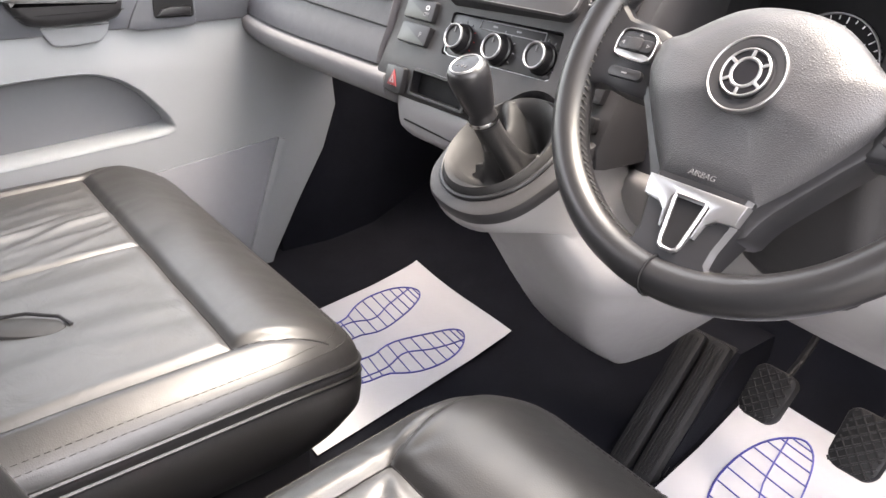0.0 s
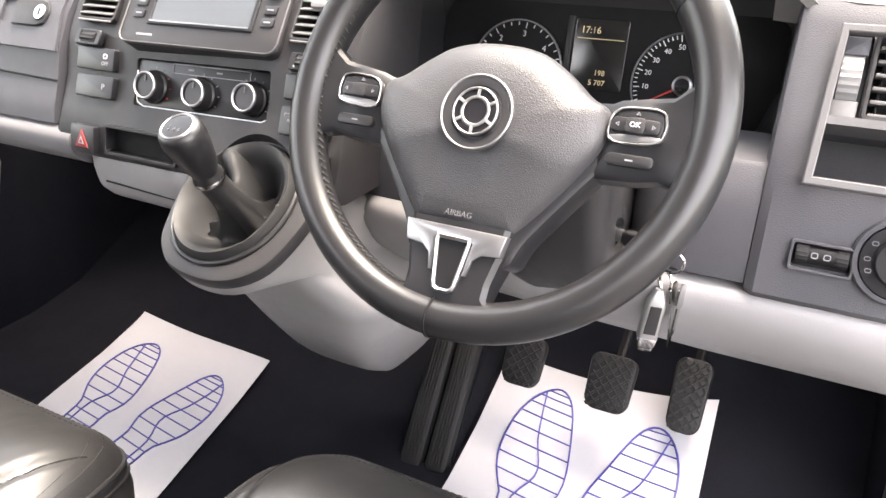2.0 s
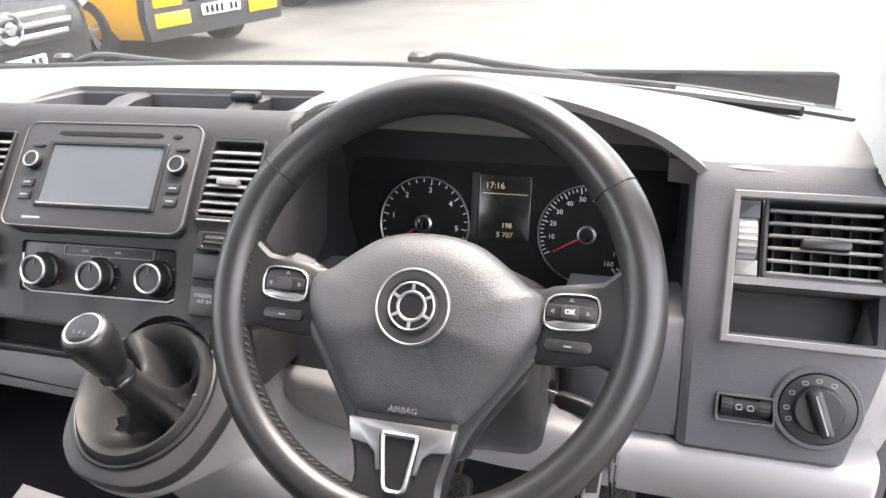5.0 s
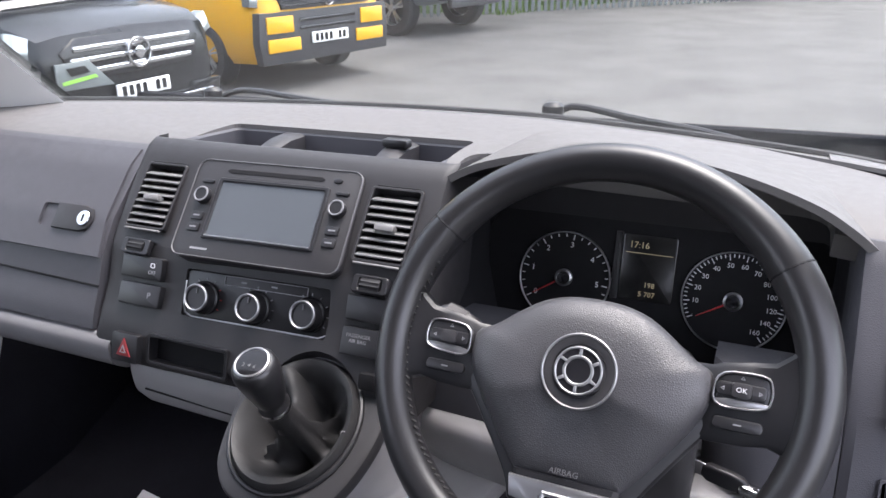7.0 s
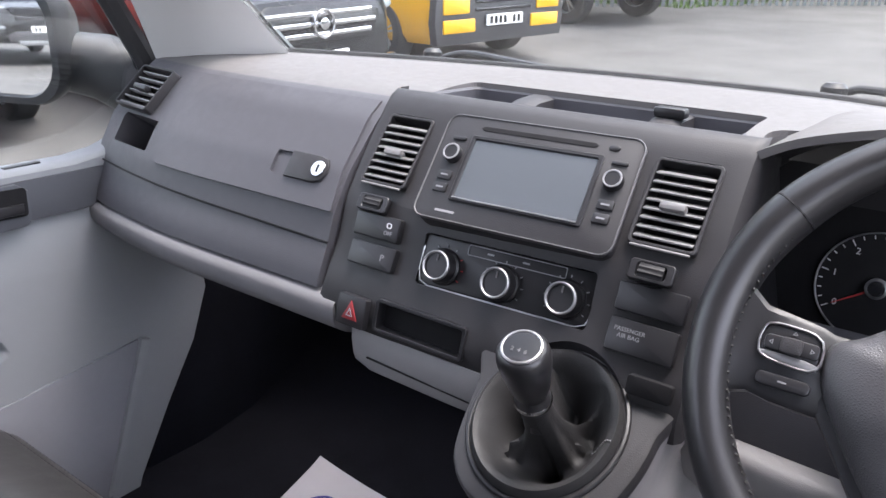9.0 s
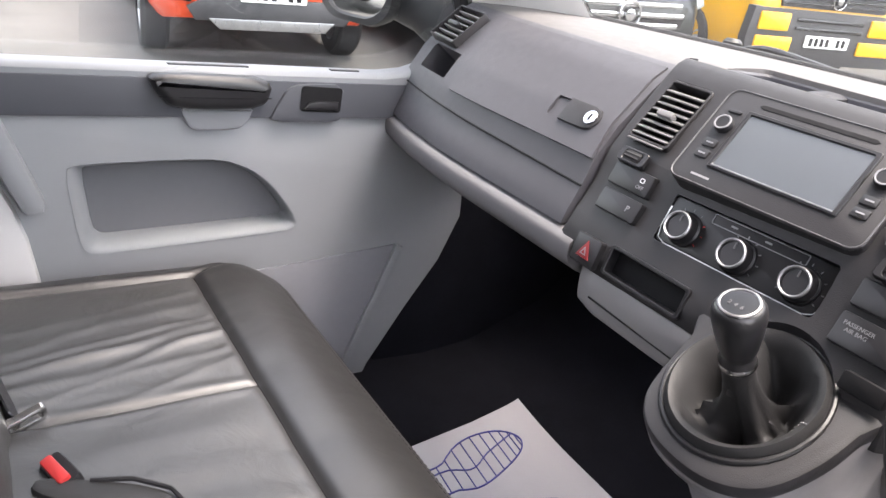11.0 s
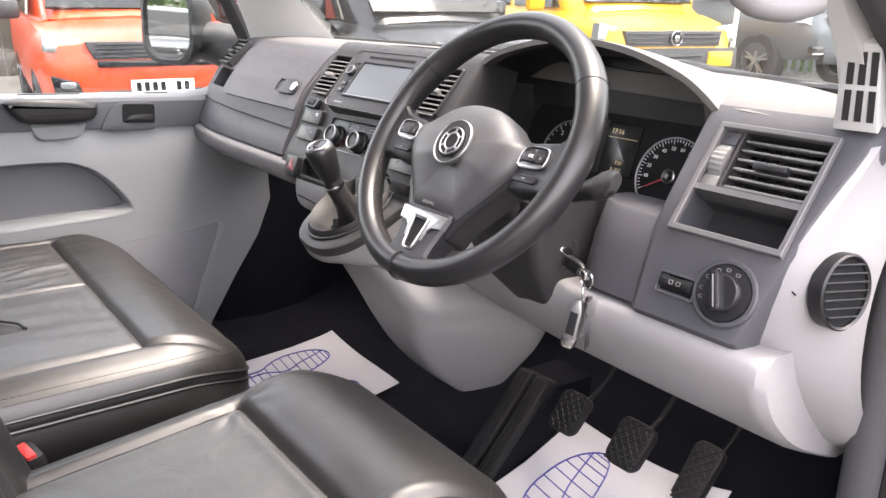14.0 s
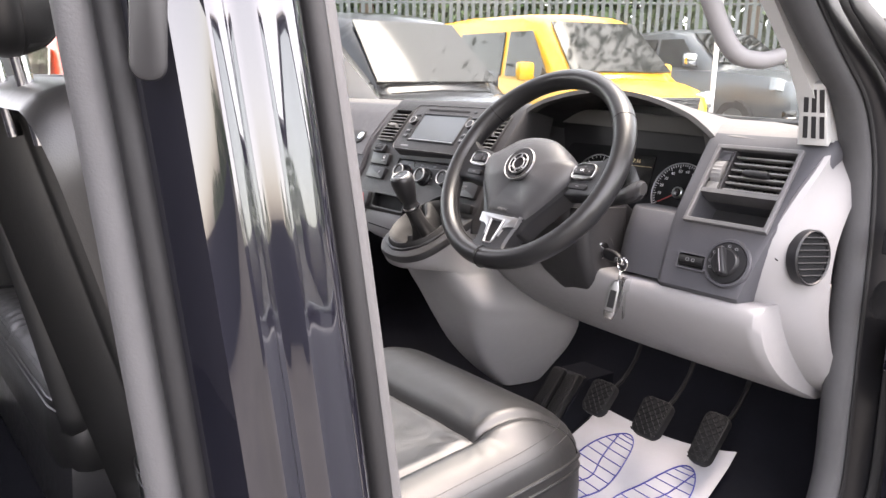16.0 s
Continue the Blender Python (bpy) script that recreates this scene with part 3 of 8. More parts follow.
def build_radio():
    m = face(0.0, 0.164, 1.319, 38, 3)
    r = thing("car_radio", "black double-height touchscreen radio with grey screen", "radio")
    bm = bmesh.new()
    prism(bm, rrect(0.229, 0.128, 0.014), -0.02, 0.005, m, 0.002)
    part("fascia", bm, CONSOLE, r)
    bm = bmesh.new()
    ringprism(bm, rrect(0.229, 0.128, 0.014), rrect(0.2255, 0.1245, 0.012), 0.0, 0.0062, m, 0.0008)
    part("edge_trim", bm, VENT_FRAME, r)
    bm = bmesh.new()
    ringprism(bm, rrect(0.153, 0.08, 0.003, cy=0.0), rrect(0.142, 0.070, 0.002, cy=0.0), 0.004, 0.0075, m, 0.001)
    part("bezel", bm, SATIN, r)
    bm = bmesh.new()
    prism(bm, rrect(0.143, 0.071, 0.001, cy=0.0), 0.003, 0.0056, m)
    part("screen", bm, SCREEN, r, "pale grey unlit glass screen")
    bm = bmesh.new()
    prism(bm, rrect(0.143, 0.0016, 0.0005, cy=-0.0362), 0.004, 0.0084, m)
    part("screen_lip", bm, ALU, r, "bright metal lip")
    bm = bmesh.new()
    prism(bm, [(-0.07, 0.05), (-0.066, 0.0475), (0.062, 0.0475), (0.066, 0.05), (0.062, 0.0525), (-0.066, 0.0525)], 0.004, 0.0056, m)
    part("disc_slot", bm, VOID, r)
    bm = bmesh.new()
    prism(bm, oval(0.006, 0.0035, 16, 0.083, 0.05), 0.004, 0.0062, m, 0.0006)
    part("eject_button", bm, SATIN, r)
    for sx in (-1, 1):
        x = sx * 0.0925 + 0.001
        bm = bmesh.new()
        lathe(bm, [(0.0105, 0.0), (0.0105, 0.007), (0.0095, 0.0085)], 24, m @ Matrix.Translation((x, 0.014, 0.004)))
        k = part("knob", bm, SATIN, r)
        bm = bmesh.new()
        ringprism(bm, oval(0.0098, 0.0098, 24, x, 0.014), oval(0.0078, 0.0078, 24, x, 0.014), 0.011, 0.0135, m, 0.0005)
        part("knob_ring", bm, DIM, k)
        for y in (-0.012, -0.027):
            bm = bmesh.new()
            prism(bm, rrect(0.017, 0.0105, 0.002, cx=x, cy=y), 0.004, 0.0072, m, 0.0008)
            b = part("button", bm, SATIN, r)
            bm = bmesh.new()
            prism(bm, rrect(0.009, 0.0018, 0.0003, cx=x, cy=y), 0.007, 0.0075, m)
            part("button_mark", bm, DIM, b)
        bm = bmesh.new()
        prism(bm, rrect(0.017, 0.0045, 0.002, cx=x, cy=0.034), 0.004, 0.007, m, 0.0008)
        part("button", bm, SATIN, r)
    bm = bmesh.new()
    prism(bm, rrect(0.024, 0.0026, 0.0004, cx=-0.075, cy=-0.053), 0.004, 0.0055, m)
    part("maker_mark", bm, DIM, r)


build_radio()


def build_climate():
    m = face(0.002, 0.1275, 1.2215, 22, 3)
    c = thing("climate_panel", "black heater control panel with three chrome-ringed knobs", "climate control")
    bm = bmesh.new()
    prism(bm, rrect(0.204, 0.056, 0.005), -0.012, -0.002, m, 0.001)
    part("plate", bm, SATIN, c)
    bm = bmesh.new()
    path = [(-0.102, 0.014), (-0.102, -0.012), (-0.098, -0.024), (-0.088, -0.0285), (0.088, -0.0285), (0.098, -0.024), (0.102, -0.012), (0.102, 0.014)]
    tube(bm, [m @ Vector((x, y, -0.0015)) for x, y in path], 0.0009, 6)
    part("plate_trim", bm, ALU, c, "satin silver trim line")
    for x in (-0.073, 0.0, 0.073):
        q = m @ Matrix.Translation((x, -0.004 if x else -0.006, 0))
        bm = bmesh.new()
        lathe(bm, [(0.0205, -0.004), (0.0205, 0.001), (0.0185, 0.003), (0.017, 0.013), (0.0155, 0.0155), (0.0128, 0.0155), (0.0128, 0.014)], 36, q)
        k = part("knob", bm, SATIN, c)
        bm = bmesh.new()
        ringprism(bm, oval(0.0167, 0.0167, 36), oval(0.0138, 0.0138, 36), 0.014, 0.0174, q, 0.0012)
        part("knob_ring", bm, RINGS, k, "satin chrome ring")
        bm = bmesh.new()
        prism(bm, rrect(0.0016, 0.007, 0.0004, cy=0.009), 0.0135, 0.0155, q)
        part("pointer", bm, VENT_FRAME, k)
        for i in range(9):
            a = radians(-30 + 30 * i)
            bm = bmesh.new()
            prism(bm, rrect(0.0012, 0.003, 0.0003, 1), -0.002, -0.0014, q @ pose(0, 0, 0, 0, 0, math.degrees(a) - 90) @ Matrix.Translation((0, 0.0235, 0)))
            part("scale_mark", bm, RED if x < 0 and i < 3 else DIM, c)
    bm = bmesh.new()
    ringprism(bm, rrect(0.115, 0.012, 0.002, cx=0.01, cy=0.021), rrect(0.113, 0.010, 0.0015, cx=0.01, cy=0.021), -0.003, -0.001, m)
    part("button_outline", bm, DIM, c)
    for x in (-0.02, 0.022):
        bm = bmesh.new()
        prism(bm, rrect(0.008, 0.002, 0.0004, cx=x, cy=0.021), -0.003, -0.0012, m)
        part("button_mark", bm, DIM, c)


build_climate()


def switch(name, m, w, h, label):
    s = thing(name, label, "switch", "dash switches")
    bm = bmesh.new()
    prism(bm, rrect(w, h, 0.003), -0.008, 0.004, m, 0.0015)
    part("button", bm, SATIN, s)
    return s


s1 = switch("dash_switch", face(-0.166, 0.126, 1.242, 20), 0.066, 0.028, "black rectangular push switch with white stability symbol")
q = face(-0.166, 0.126, 1.242, 20) @ Matrix.Translation((0.018, -0.005, 0.0042))
words("off_mark", "OFF", 0.007, q, DIM, s1)
bm = bmesh.new()
ringprism(bm, rrect(0.007, 0.006, 0.002, cy=0.009), rrect(0.005, 0.004, 0.0015, cy=0.009), 0, 0.0004, q)
part("symbol", bm, MARK, s1)
s2 = switch("dash_switch", face(-0.164, 0.114, 1.21, 24), 0.066, 0.028, "black rectangular push switch with white parking symbol")
words("parking_mark", "P", 0.011, face(-0.164, 0.114, 1.21, 24) @ Matrix.Translation((0.016, 0, 0.0042)), DIM, s2)
switch("dash_switch", face(0.163, 0.126, 1.24, 20), 0.066, 0.028, "black blank rectangular switch cover")
s3 = switch("dash_switch", face(0.163, 0.112, 1.206, 24), 0.066, 0.032, "black panel lettered for the passenger airbag")
for i, t in enumerate(("PASSENGER", "AIR BAG")):
    words("airbag_words", t, 0.0058, face(0.163, 0.112, 1.206, 24) @ Matrix.Translation((-0.012, 0.006 - 0.006 * i, 0.0042)), DIM, s3)


def build_hazard():
    m = face(-0.168, 0.083, 1.15, 14)
    h = thing("hazard_switch", "black hazard switch with red warning triangle", "switch")
    bm = bmesh.new()
    prism(bm, rrect(0.042, 0.036, 0.003), -0.006, 0.003, m, 0.001)
    part("button", bm, SATIN, h)
    tri = [(-0.0115, -0.010), (0.0115, -0.010), (0.0, 0.0125)]
    bm = bmesh.new()
    prism(bm, tri, 0.001, 0.0048, m, 0.001)
    part("triangle", bm, HAZARD, h, "red triangle")
    bm = bmesh.new()
    a = [(x * 0.45, (y + 0.0025) * 0.45 - 0.0025) for x, y in tri]
    ringprism(bm, a, inset(a, 0.0012), 0.004, 0.0054, m)
    part("triangle_line", bm, DIM, h)


build_hazard()
# black plug set close to the mouth, for the shade inside the slot
bm = bmesh.new()
prism(bm, rrect(0.116, 0.031, 0.004), -0.058, -0.012, face(-0.078, 0.092, 1.152, 14))
part("slot_shade", bm, VOID, dash)
bm = bmesh.new()
ringprism(bm, rrect(0.124, 0.038, 0.005), rrect(0.115, 0.030, 0.003), -0.03, 0.001, face(-0.078, 0.0895, 1.152, 14), 0.0005)
part("slot_frame", bm, SATIN, dash, "black frame of the card slot")
bm = bmesh.new()
prism(bm, rrect(0.042, 0.018, 0.003), -0.004, 0.004, face(0.183, 0.092, 1.172, 14), 0.001)
part("blank_slot", bm, VOID, dash)


def build_glovebox():
    g = thing("glovebox", "dark grey plastic glovebox lid with lock", "glovebox")
    bm = bmesh.new()
    rows = []
    n = 16
    for j in range(n + 1):
        z = 1.247 + (1.368 - 1.247) * j / n
        row = []
        for i in range(25):
            k = i / 24
            xl = interp(z, [1.247, 1.275, 1.368], [-0.60, -0.615, -0.655])
            xr = interp(z, [1.247, 1.29, 1.33, 1.368], [-0.238, -0.243, -0.246, -0.25])
            x = xl + (xr - xl) * k
            row.append(Vector((x, interp(z, FRONT_Z, FRONT_Y) + sweep(x) - 0.005, z)))
        rows.append(row)
    sheet(bm, lambda u, v: rows[round(v * n)][round(u * 24)], 24, n, 0.012)
    bmesh.ops.recalc_face_normals(bm, faces=bm.faces)
    lid = part("lid", bm, DASH, g)
    m = face(-0.311, 0.1455, 1.286, 35)
    c = bmesh.new()
    prism(c, rrect(0.028, 0.032, 0.004, cx=-0.035), -0.02, 0.03, m)
    cut(lid, c)
    # black plate just behind the hole gives the shallow recess its shade
    bm = bmesh.new()
    prism(bm, rrect(0.027, 0.031, 0.004, cx=-0.035), -0.012, -0.0045, m)
    part("handle_recess_shade", bm, VOID, g)
    bm = bmesh.new()
    pts = [(-0.02, -0.018), (0.03, -0.018), (0.042, -0.014), (0.048, -0.004), (0.048, 0.006), (0.042, 0.015), (0.03, 0.018), (-0.02, 0.018)]
    prism(bm, pts, -0.012, 0.0055, m, 0.0025)
    h = part("handle", bm, CONSOLE, g)
    bm = bmesh.new()
    lathe(bm, [(0.0105, 0.003), (0.0105, 0.0072), (0.0098, 0.0079)], 28, m @ Matrix.Translation((0.034, 0, 0)))
    part("lock", bm, CHROME, h, "round chrome lock")
    bm = bmesh.new()
    prism(bm, rrect(0.0026, 0.010, 0.001, cx=0.034), 0.0072, 0.0084, m)
    part("keyhole", bm, VOID, h)
    # seam below the lid
    bm = bmesh.new()
    tube(bm, [(-0.77 + 0.535 * i / 20, interp(1.21, FRONT_Z, FRONT_Y) + sweep(-0.77 + 0.535 * i / 20) - 0.0002, 1.21 + 0.012 * (1 - i / 20)) for i in range(21)], 0.0016, 6)
    part("panel_seam", bm, VOID, dash)


build_glovebox()
bm = bmesh.new()
prism(bm, rrect(0.116, 0.054, 0.004), -0.068, -0.06, face(-0.698, 0.163, 1.277, 34, -9))
part("box_back", bm, VOID, dash)


def build_driver_panel():
    bm = bmesh.new()
    prof = [(0.118, 1.111), (0.112, 1.118), (0.122, 1.165), (0.137, 1.219), (0.16, 1.26), (0.205, 1.333), (0.213, 1.343), (0.225, 1.352)]
    st = [(0.622, 0.03, 0), (0.626, 0.006, 0), (0.634, 0, 0), (0.70, 0, 0), (0.79, 0.0, 0.0), (0.80, 0.003, 0.0), (0.806, 0.012, 0), (0.81, 0.03, 0)]
    extr(bm, prof, st, 0.34)
    for v in bm.verts:
        v.co.x += (0.27 * (min(1.315, v.co.z) - 1.24) - 0.004) * max(0.0, (v.co.x - 0.7) / 0.1)
    p = part("driver_panel", bm, DASH, dash)
    m1, m2 = face(0.735, 0.178, 1.297, 32), face(0.718, 0.145, 1.243, 30)
    a, b, c, d = bmesh.new(), bmesh.new(), bmesh.new(), bmesh.new()
    prism(a, rrect(0.096, 0.07, 0.003), -0.05, 0.06, m1)
    prism(b, rrect(0.122, 0.044, 0.003), -0.07, 0.06, m2)
    prism(c, rrect(0.024, 0.072, 0.003), -0.02, 0.06, face(0.672, 0.178, 1.297, 32))
    prism(d, rrect(0.046, 0.022, 0.003), -0.012, 0.06, face(0.681, 0.124, 1.158, 17))
    cut(p, a, b, c, d)
    bm = bmesh.new()
    o = [(-0.068, -0.068), (0.066, -0.068), (0.070, 0.068), (-0.064, 0.068)]
    i = [(-0.061, -0.061), (0.060, -0.061), (0.064, 0.061), (-0.058, 0.061)]
    ringprism(bm, o, i, -0.006, 0.0016, face(0.722, 0.158, 1.277, 31), 0.001)
    part("vent_surround", bm, VENT_FRAME, dash)
    bm = bmesh.new()
    prism(bm, rrect(0.124, 0.007, 0.001, cx=0.0, cy=-0.012), -0.03, 0.003, face(0.722, 0.16, 1.275, 31))
    part("vent_divider", bm, VENT_FRAME, dash)
    bm = bmesh.new()
    prism(bm, rrect(0.126, 0.044, 0.002), -0.069, -0.062, m2)
    part("cubby_back", bm, CONSOLE, dash)
    bm = bmesh.new()
    extr(bm, [(0.122, 1.119), (0.124, 1.14), (0.133, 1.18), (0.147, 1.218), (0.152, 1.222)], [(0.51, 0.05, 0), (0.53, 0.02, 0), (0.55, 0.006, 0), (0.57, 0.0, 0), (0.625, 0.0, 0)], 0.24)
    part("column_panel", bm, DASH, dash)
    bm = bmesh.new()
    extr(bm, [(0.165, 1.109), (0.168, 1.14), (0.178, 1.18), (0.19, 1.21)], [(0.165, 0.04, 0), (0.185, 0.01, 0), (0.21, 0.0, 0), (0.36, -0.01, 0)], 0.26)
    part("column_side_panel", bm, DASH, dash)
    bm = bmesh.new()
    tube(bm, [(x, interp(x, [0.55, 0.66, 0.8], [0.118, 0.1145, 0.128]) + (z - 1.118) * 0.3 - 0.002, z) for x, z in ((0.665, 1.121), (0.657, 1.15), (0.655, 1.185), (0.662, 1.19), (0.72, 1.19), (0.785, 1.188), (0.8, 1.18))], 0.001, 5)
    part("switch_panel_seam", bm, VOID, dash)
    build_vent(m1, 0.094, 0.068, 6, "black slatted air vent above the driver's cubby", True)
    t = thing("thumbwheel", "grey ribbed thumbwheel beside the driver's vent", "vent wheel", "vent wheels")
    q = face(0.672, 0.1765, 1.297, 32)
    bm = bmesh.new()
    prism(bm, rrect(0.022, 0.07, 0.002), -0.018, -0.012, q)
    part("surround", bm, SATIN, t)
    bm = bmesh.new()
    prism(bm, rrect(0.0195, 0.016, 0.001, cy=0.026), -0.012, -0.001, q, 0.001)
    part("upper_block", bm, DASH, t)
    bm = bmesh.new()
    prism(bm, rrect(0.0195, 0.014, 0.001, cy=-0.027), -0.012, -0.002, q, 0.001)
    part("lower_block", bm, VENTGREY, t, "pale grey block")
    bm = bmesh.new()
    teeth = [((0.024 if k % 2 else 0.0228) * math.cos(math.pi * k / 24), (0.024 if k % 2 else 0.0228) * math.sin(math.pi * k / 24)) for k in range(48)]
    prism(bm, teeth, -0.008, 0.008, q @ Matrix.Translation((0, 0, -0.018)) @ pose(0, 0, 0, 0, 90, 0), 0.001)
    part("wheel", bm, VENTGREY, t)


build_driver_panel()


def build_light_switch():
    m = face(0.7377, 0.122, 1.1657, 17)
    s = thing("light_switch", "round black rotary headlamp switch with grey collar", "light switch")
    bm = bmesh.new()
    lathe(bm, [(0.0365, -0.006), (0.0365, 0.002), (0.035, 0.004), (0.0315, 0.004), (0.0305, 0.001)], 40, m)
    part("collar", bm, DASH, s)
    bm = bmesh.new()
    lathe(bm, [(0.031, 0.0), (0.030, 0.0055), (0.021, 0.0066), (0.02, 0.012), (0.0185, 0.0135)], 40, m)
    part("dial", bm, SATIN, s)
    bm = bmesh.new()
    prism(bm, rrect(0.0115, 0.042, 0.004), 0.01, 0.026, m @ pose(0, 0, 0, 0, 0, 20), 0.003)
    g = part("grip", bm, SATIN, s)
    bm = bmesh.new()
    prism(bm, rrect(0.0014, 0.034, 0.0005), 0.025, 0.0266, m @ pose(0, 0, 0, 0, 0, 20))
    part("pointer", bm, DIM, g)
    for a in (150, 118, 92, 64, 182, 205):
        bm = bmesh.new()
        ringprism(bm, rrect(0.005, 0.0038, 0.0015), rrect(0.0036, 0.0024, 0.001), 0.0062, 0.0067, m @ pose(0, 0, 0, 0, 0, a) @ Matrix.Translation((0.0245, 0, 0)) @ pose(0, 0, 0, 0, 0, -a))
        part("symbol", bm, DIM, s)
    d = thing("dimmer_dial", "small black ribbed dimmer roller in a recess", "dimmer")
    m = face(0.681, 0.118, 1.158, 17)
    bm = bmesh.new()
    prism(bm, rrect(0.046, 0.022, 0.002), -0.01, -0.006, m)
    part("recess", bm, VOID, d)
    bm = bmesh.new()
    ringprism(bm, rrect(0.05, 0.026, 0.003), rrect(0.045, 0.021, 0.002), -0.004, 0.002, m, 0.0006)
    part("frame", bm, DASH, d)
    bm = bmesh.new()
    teeth = [((0.0085 if k % 2 else 0.008) * math.cos(math.pi * k / 16), (0.0085 if k % 2 else 0.008) * math.sin(math.pi * k / 16)) for k in range(32)]
    for x0, x1 in ((-0.02, -0.0105), (0.011, 0.02)):
        prism(bm, teeth, x0, x1, m @ Matrix.Translation((0, 0.002, -0.004)) @ pose(0, 0, 0, 0, 90, 0), 0.0006)
    prism(bm, oval(0.0076, 0.0076, 20), -0.0105, 0.011, m @ Matrix.Translation((0, 0.002, -0.004)) @ pose(0, 0, 0, 0, 90, 0))
    r = part("roller", bm, RUBBER, d)
    for x in (-0.0055, 0.004):
        bm = bmesh.new()
        ringprism(bm, rrect(0.0055, 0.005, 0.0015, cx=x, cy=0.002), rrect(0.004, 0.0035, 0.001, cx=x, cy=0.002), 0.003, 0.004, m)
        part("symbol", bm, DIM, r)


build_light_switch()


def build_lower_dash():
    # pale knee panel below wheel and switches
    prof = fine([(0.15, 1.112), (0.121, 1.111), (0.1125, 1.098), (0.118, 1.072), (0.15, 1.03), (0.22, 0.98), (0.335, 0.932)], 22)
    bm = bmesh.new()
    extr(bm, prof, [(0.17, 0.05, 0), (0.22, 0.035, 0), (0.30, 0.02, 0), (0.45, 0.006, 0), (0.6, 0, 0), (0.78, 0, 0), (0.79, 0.004, 0), (0.797, 0.015, 0)], 0.42)
    part("knee_panel", bm, LIGHT, dash, "pale grey plastic knee panel")
    # end cap beside the door, its face turned towards the opening
    bm = bmesh.new()
    rows = [Vector(p) for p in ((0.35, 0.945, 0), (0.29, 0.975, 0), (0.21, 1.04, 0), (0.155, 1.11, 0), (0.138, 1.17, 0), (0.142, 1.22, 0), (0.17, 1.28, 0), (0.21, 1.335, 0), (0.23, 1.352, 0))]
    rows = spline(rows, 26)
    plan = [(0.785, 0.045), (0.789, 0.012), (0.793, 0.003), (0.799, 0.0), (0.806, 0.006), (0.813, 0.02), (0.822, 0.042), (0.836, 0.07), (0.84, 0.10), (0.79, 0.12)]
    loft(bm, [[(x + interp(k, [3, 6], [0.27, 0.05]) * (min(1.315, max(1.12, r.y)) - 1.24) - (0.004 if k < 4 else 0.0), r.x + dy * interp(r.y, [0.945, 1.0, 1.12], [0.25, 0.6, 1.0]), r.y) for k, (x, dy) in enumerate(plan)] for r in rows])
    part("end_cap", bm, LIGHT, dash, "pale grey plastic dash end cap")
    v = thing("round_vent", "round black slatted air vent in the dash end", "air vent")
    m = Matrix.Translation((0.8265, 0.181, 1.187)) @ pose(0, 0, 0, 0, 0, 72) @ pose(0, 0, 0, 86)
    bm = bmesh.new()
    ringprism(bm, oval(0.033, 0.04, 40), oval(0.029, 0.036, 40), -0.01, 0.0085, m, 0.002)
    part("frame", bm, SATIN, v)
    bm = bmesh.new()
    prism(bm, oval(0.031, 0.038, 40), -0.01, 0.0035, m)
    part("backing", bm, VOID, v)
    for i in range(7):
        y = -0.027 + 0.009 * i
        w = 0.029 * math.sqrt(max(0.02, 1 - (y / 0.036) ** 2))
        bm = bmesh.new()
        rbox(bm, 2 * w, 0.002, 0.007, 0.0006, m @ Matrix.Translation((0, y, 0.0015)) @ pose(0, 0, 0, -20))
        part("slat", bm, RUBBER, v)


build_lower_dash()


def build_hood():
    lip = [(0.185, 1.355), (0.21, 1.375), (0.25, 1.394), (0.32, 1.411), (0.39, 1.419), (0.46, 1.414), (0.52, 1.402), (0.58, 1.382), (0.615, 1.362), (0.637, 1.345)]
    c = spline([(x, z, 0) for x, z in lip], 40)
    bm = bmesh.new()

    def fn(u, v):
        p = c[round(u * 39)]
        zb = interp(p.x, [0.18, 0.62, 0.7], [1.402, 1.372, 1.365])
        back = 0.372 + 0.09 * math.sin(math.pi * u) ** 0.5
        y = 0.216 + (back - 0.216) * v
        s = v * v * (3 - 2 * v)
        return p.x, y, p.y * (1 - s) + min(p.y, zb) * s
    sheet(bm, fn, 39, 14, 0.008)
    part("instrument_hood", bm, DASH_LIT, dash)
    # dark tunnel from the lip to the dials
    rings = []
    loop = [(x, z) for x, z, _ in c] + [(0.632, 1.25), (0.60, 1.17), (0.5, 1.15), (0.33, 1.15), (0.23, 1.18), (0.205, 1.25)]
    for y, k in ((0.221, 1.0), (0.26, 0.96), (0.335, 0.9)):
        rings.append([(0.42 + (x - 0.42) * k, y, 1.26 + (z - 0.005 - 1.26) * k) for x, z in loop])
    bm = bmesh.new()
    vs = loft(bm, rings, caps=False)
    bm.faces.new(vs[-1])
    part("instrument_tunnel", bm, SATIN, dash, "black tunnel round the dials")


build_hood()


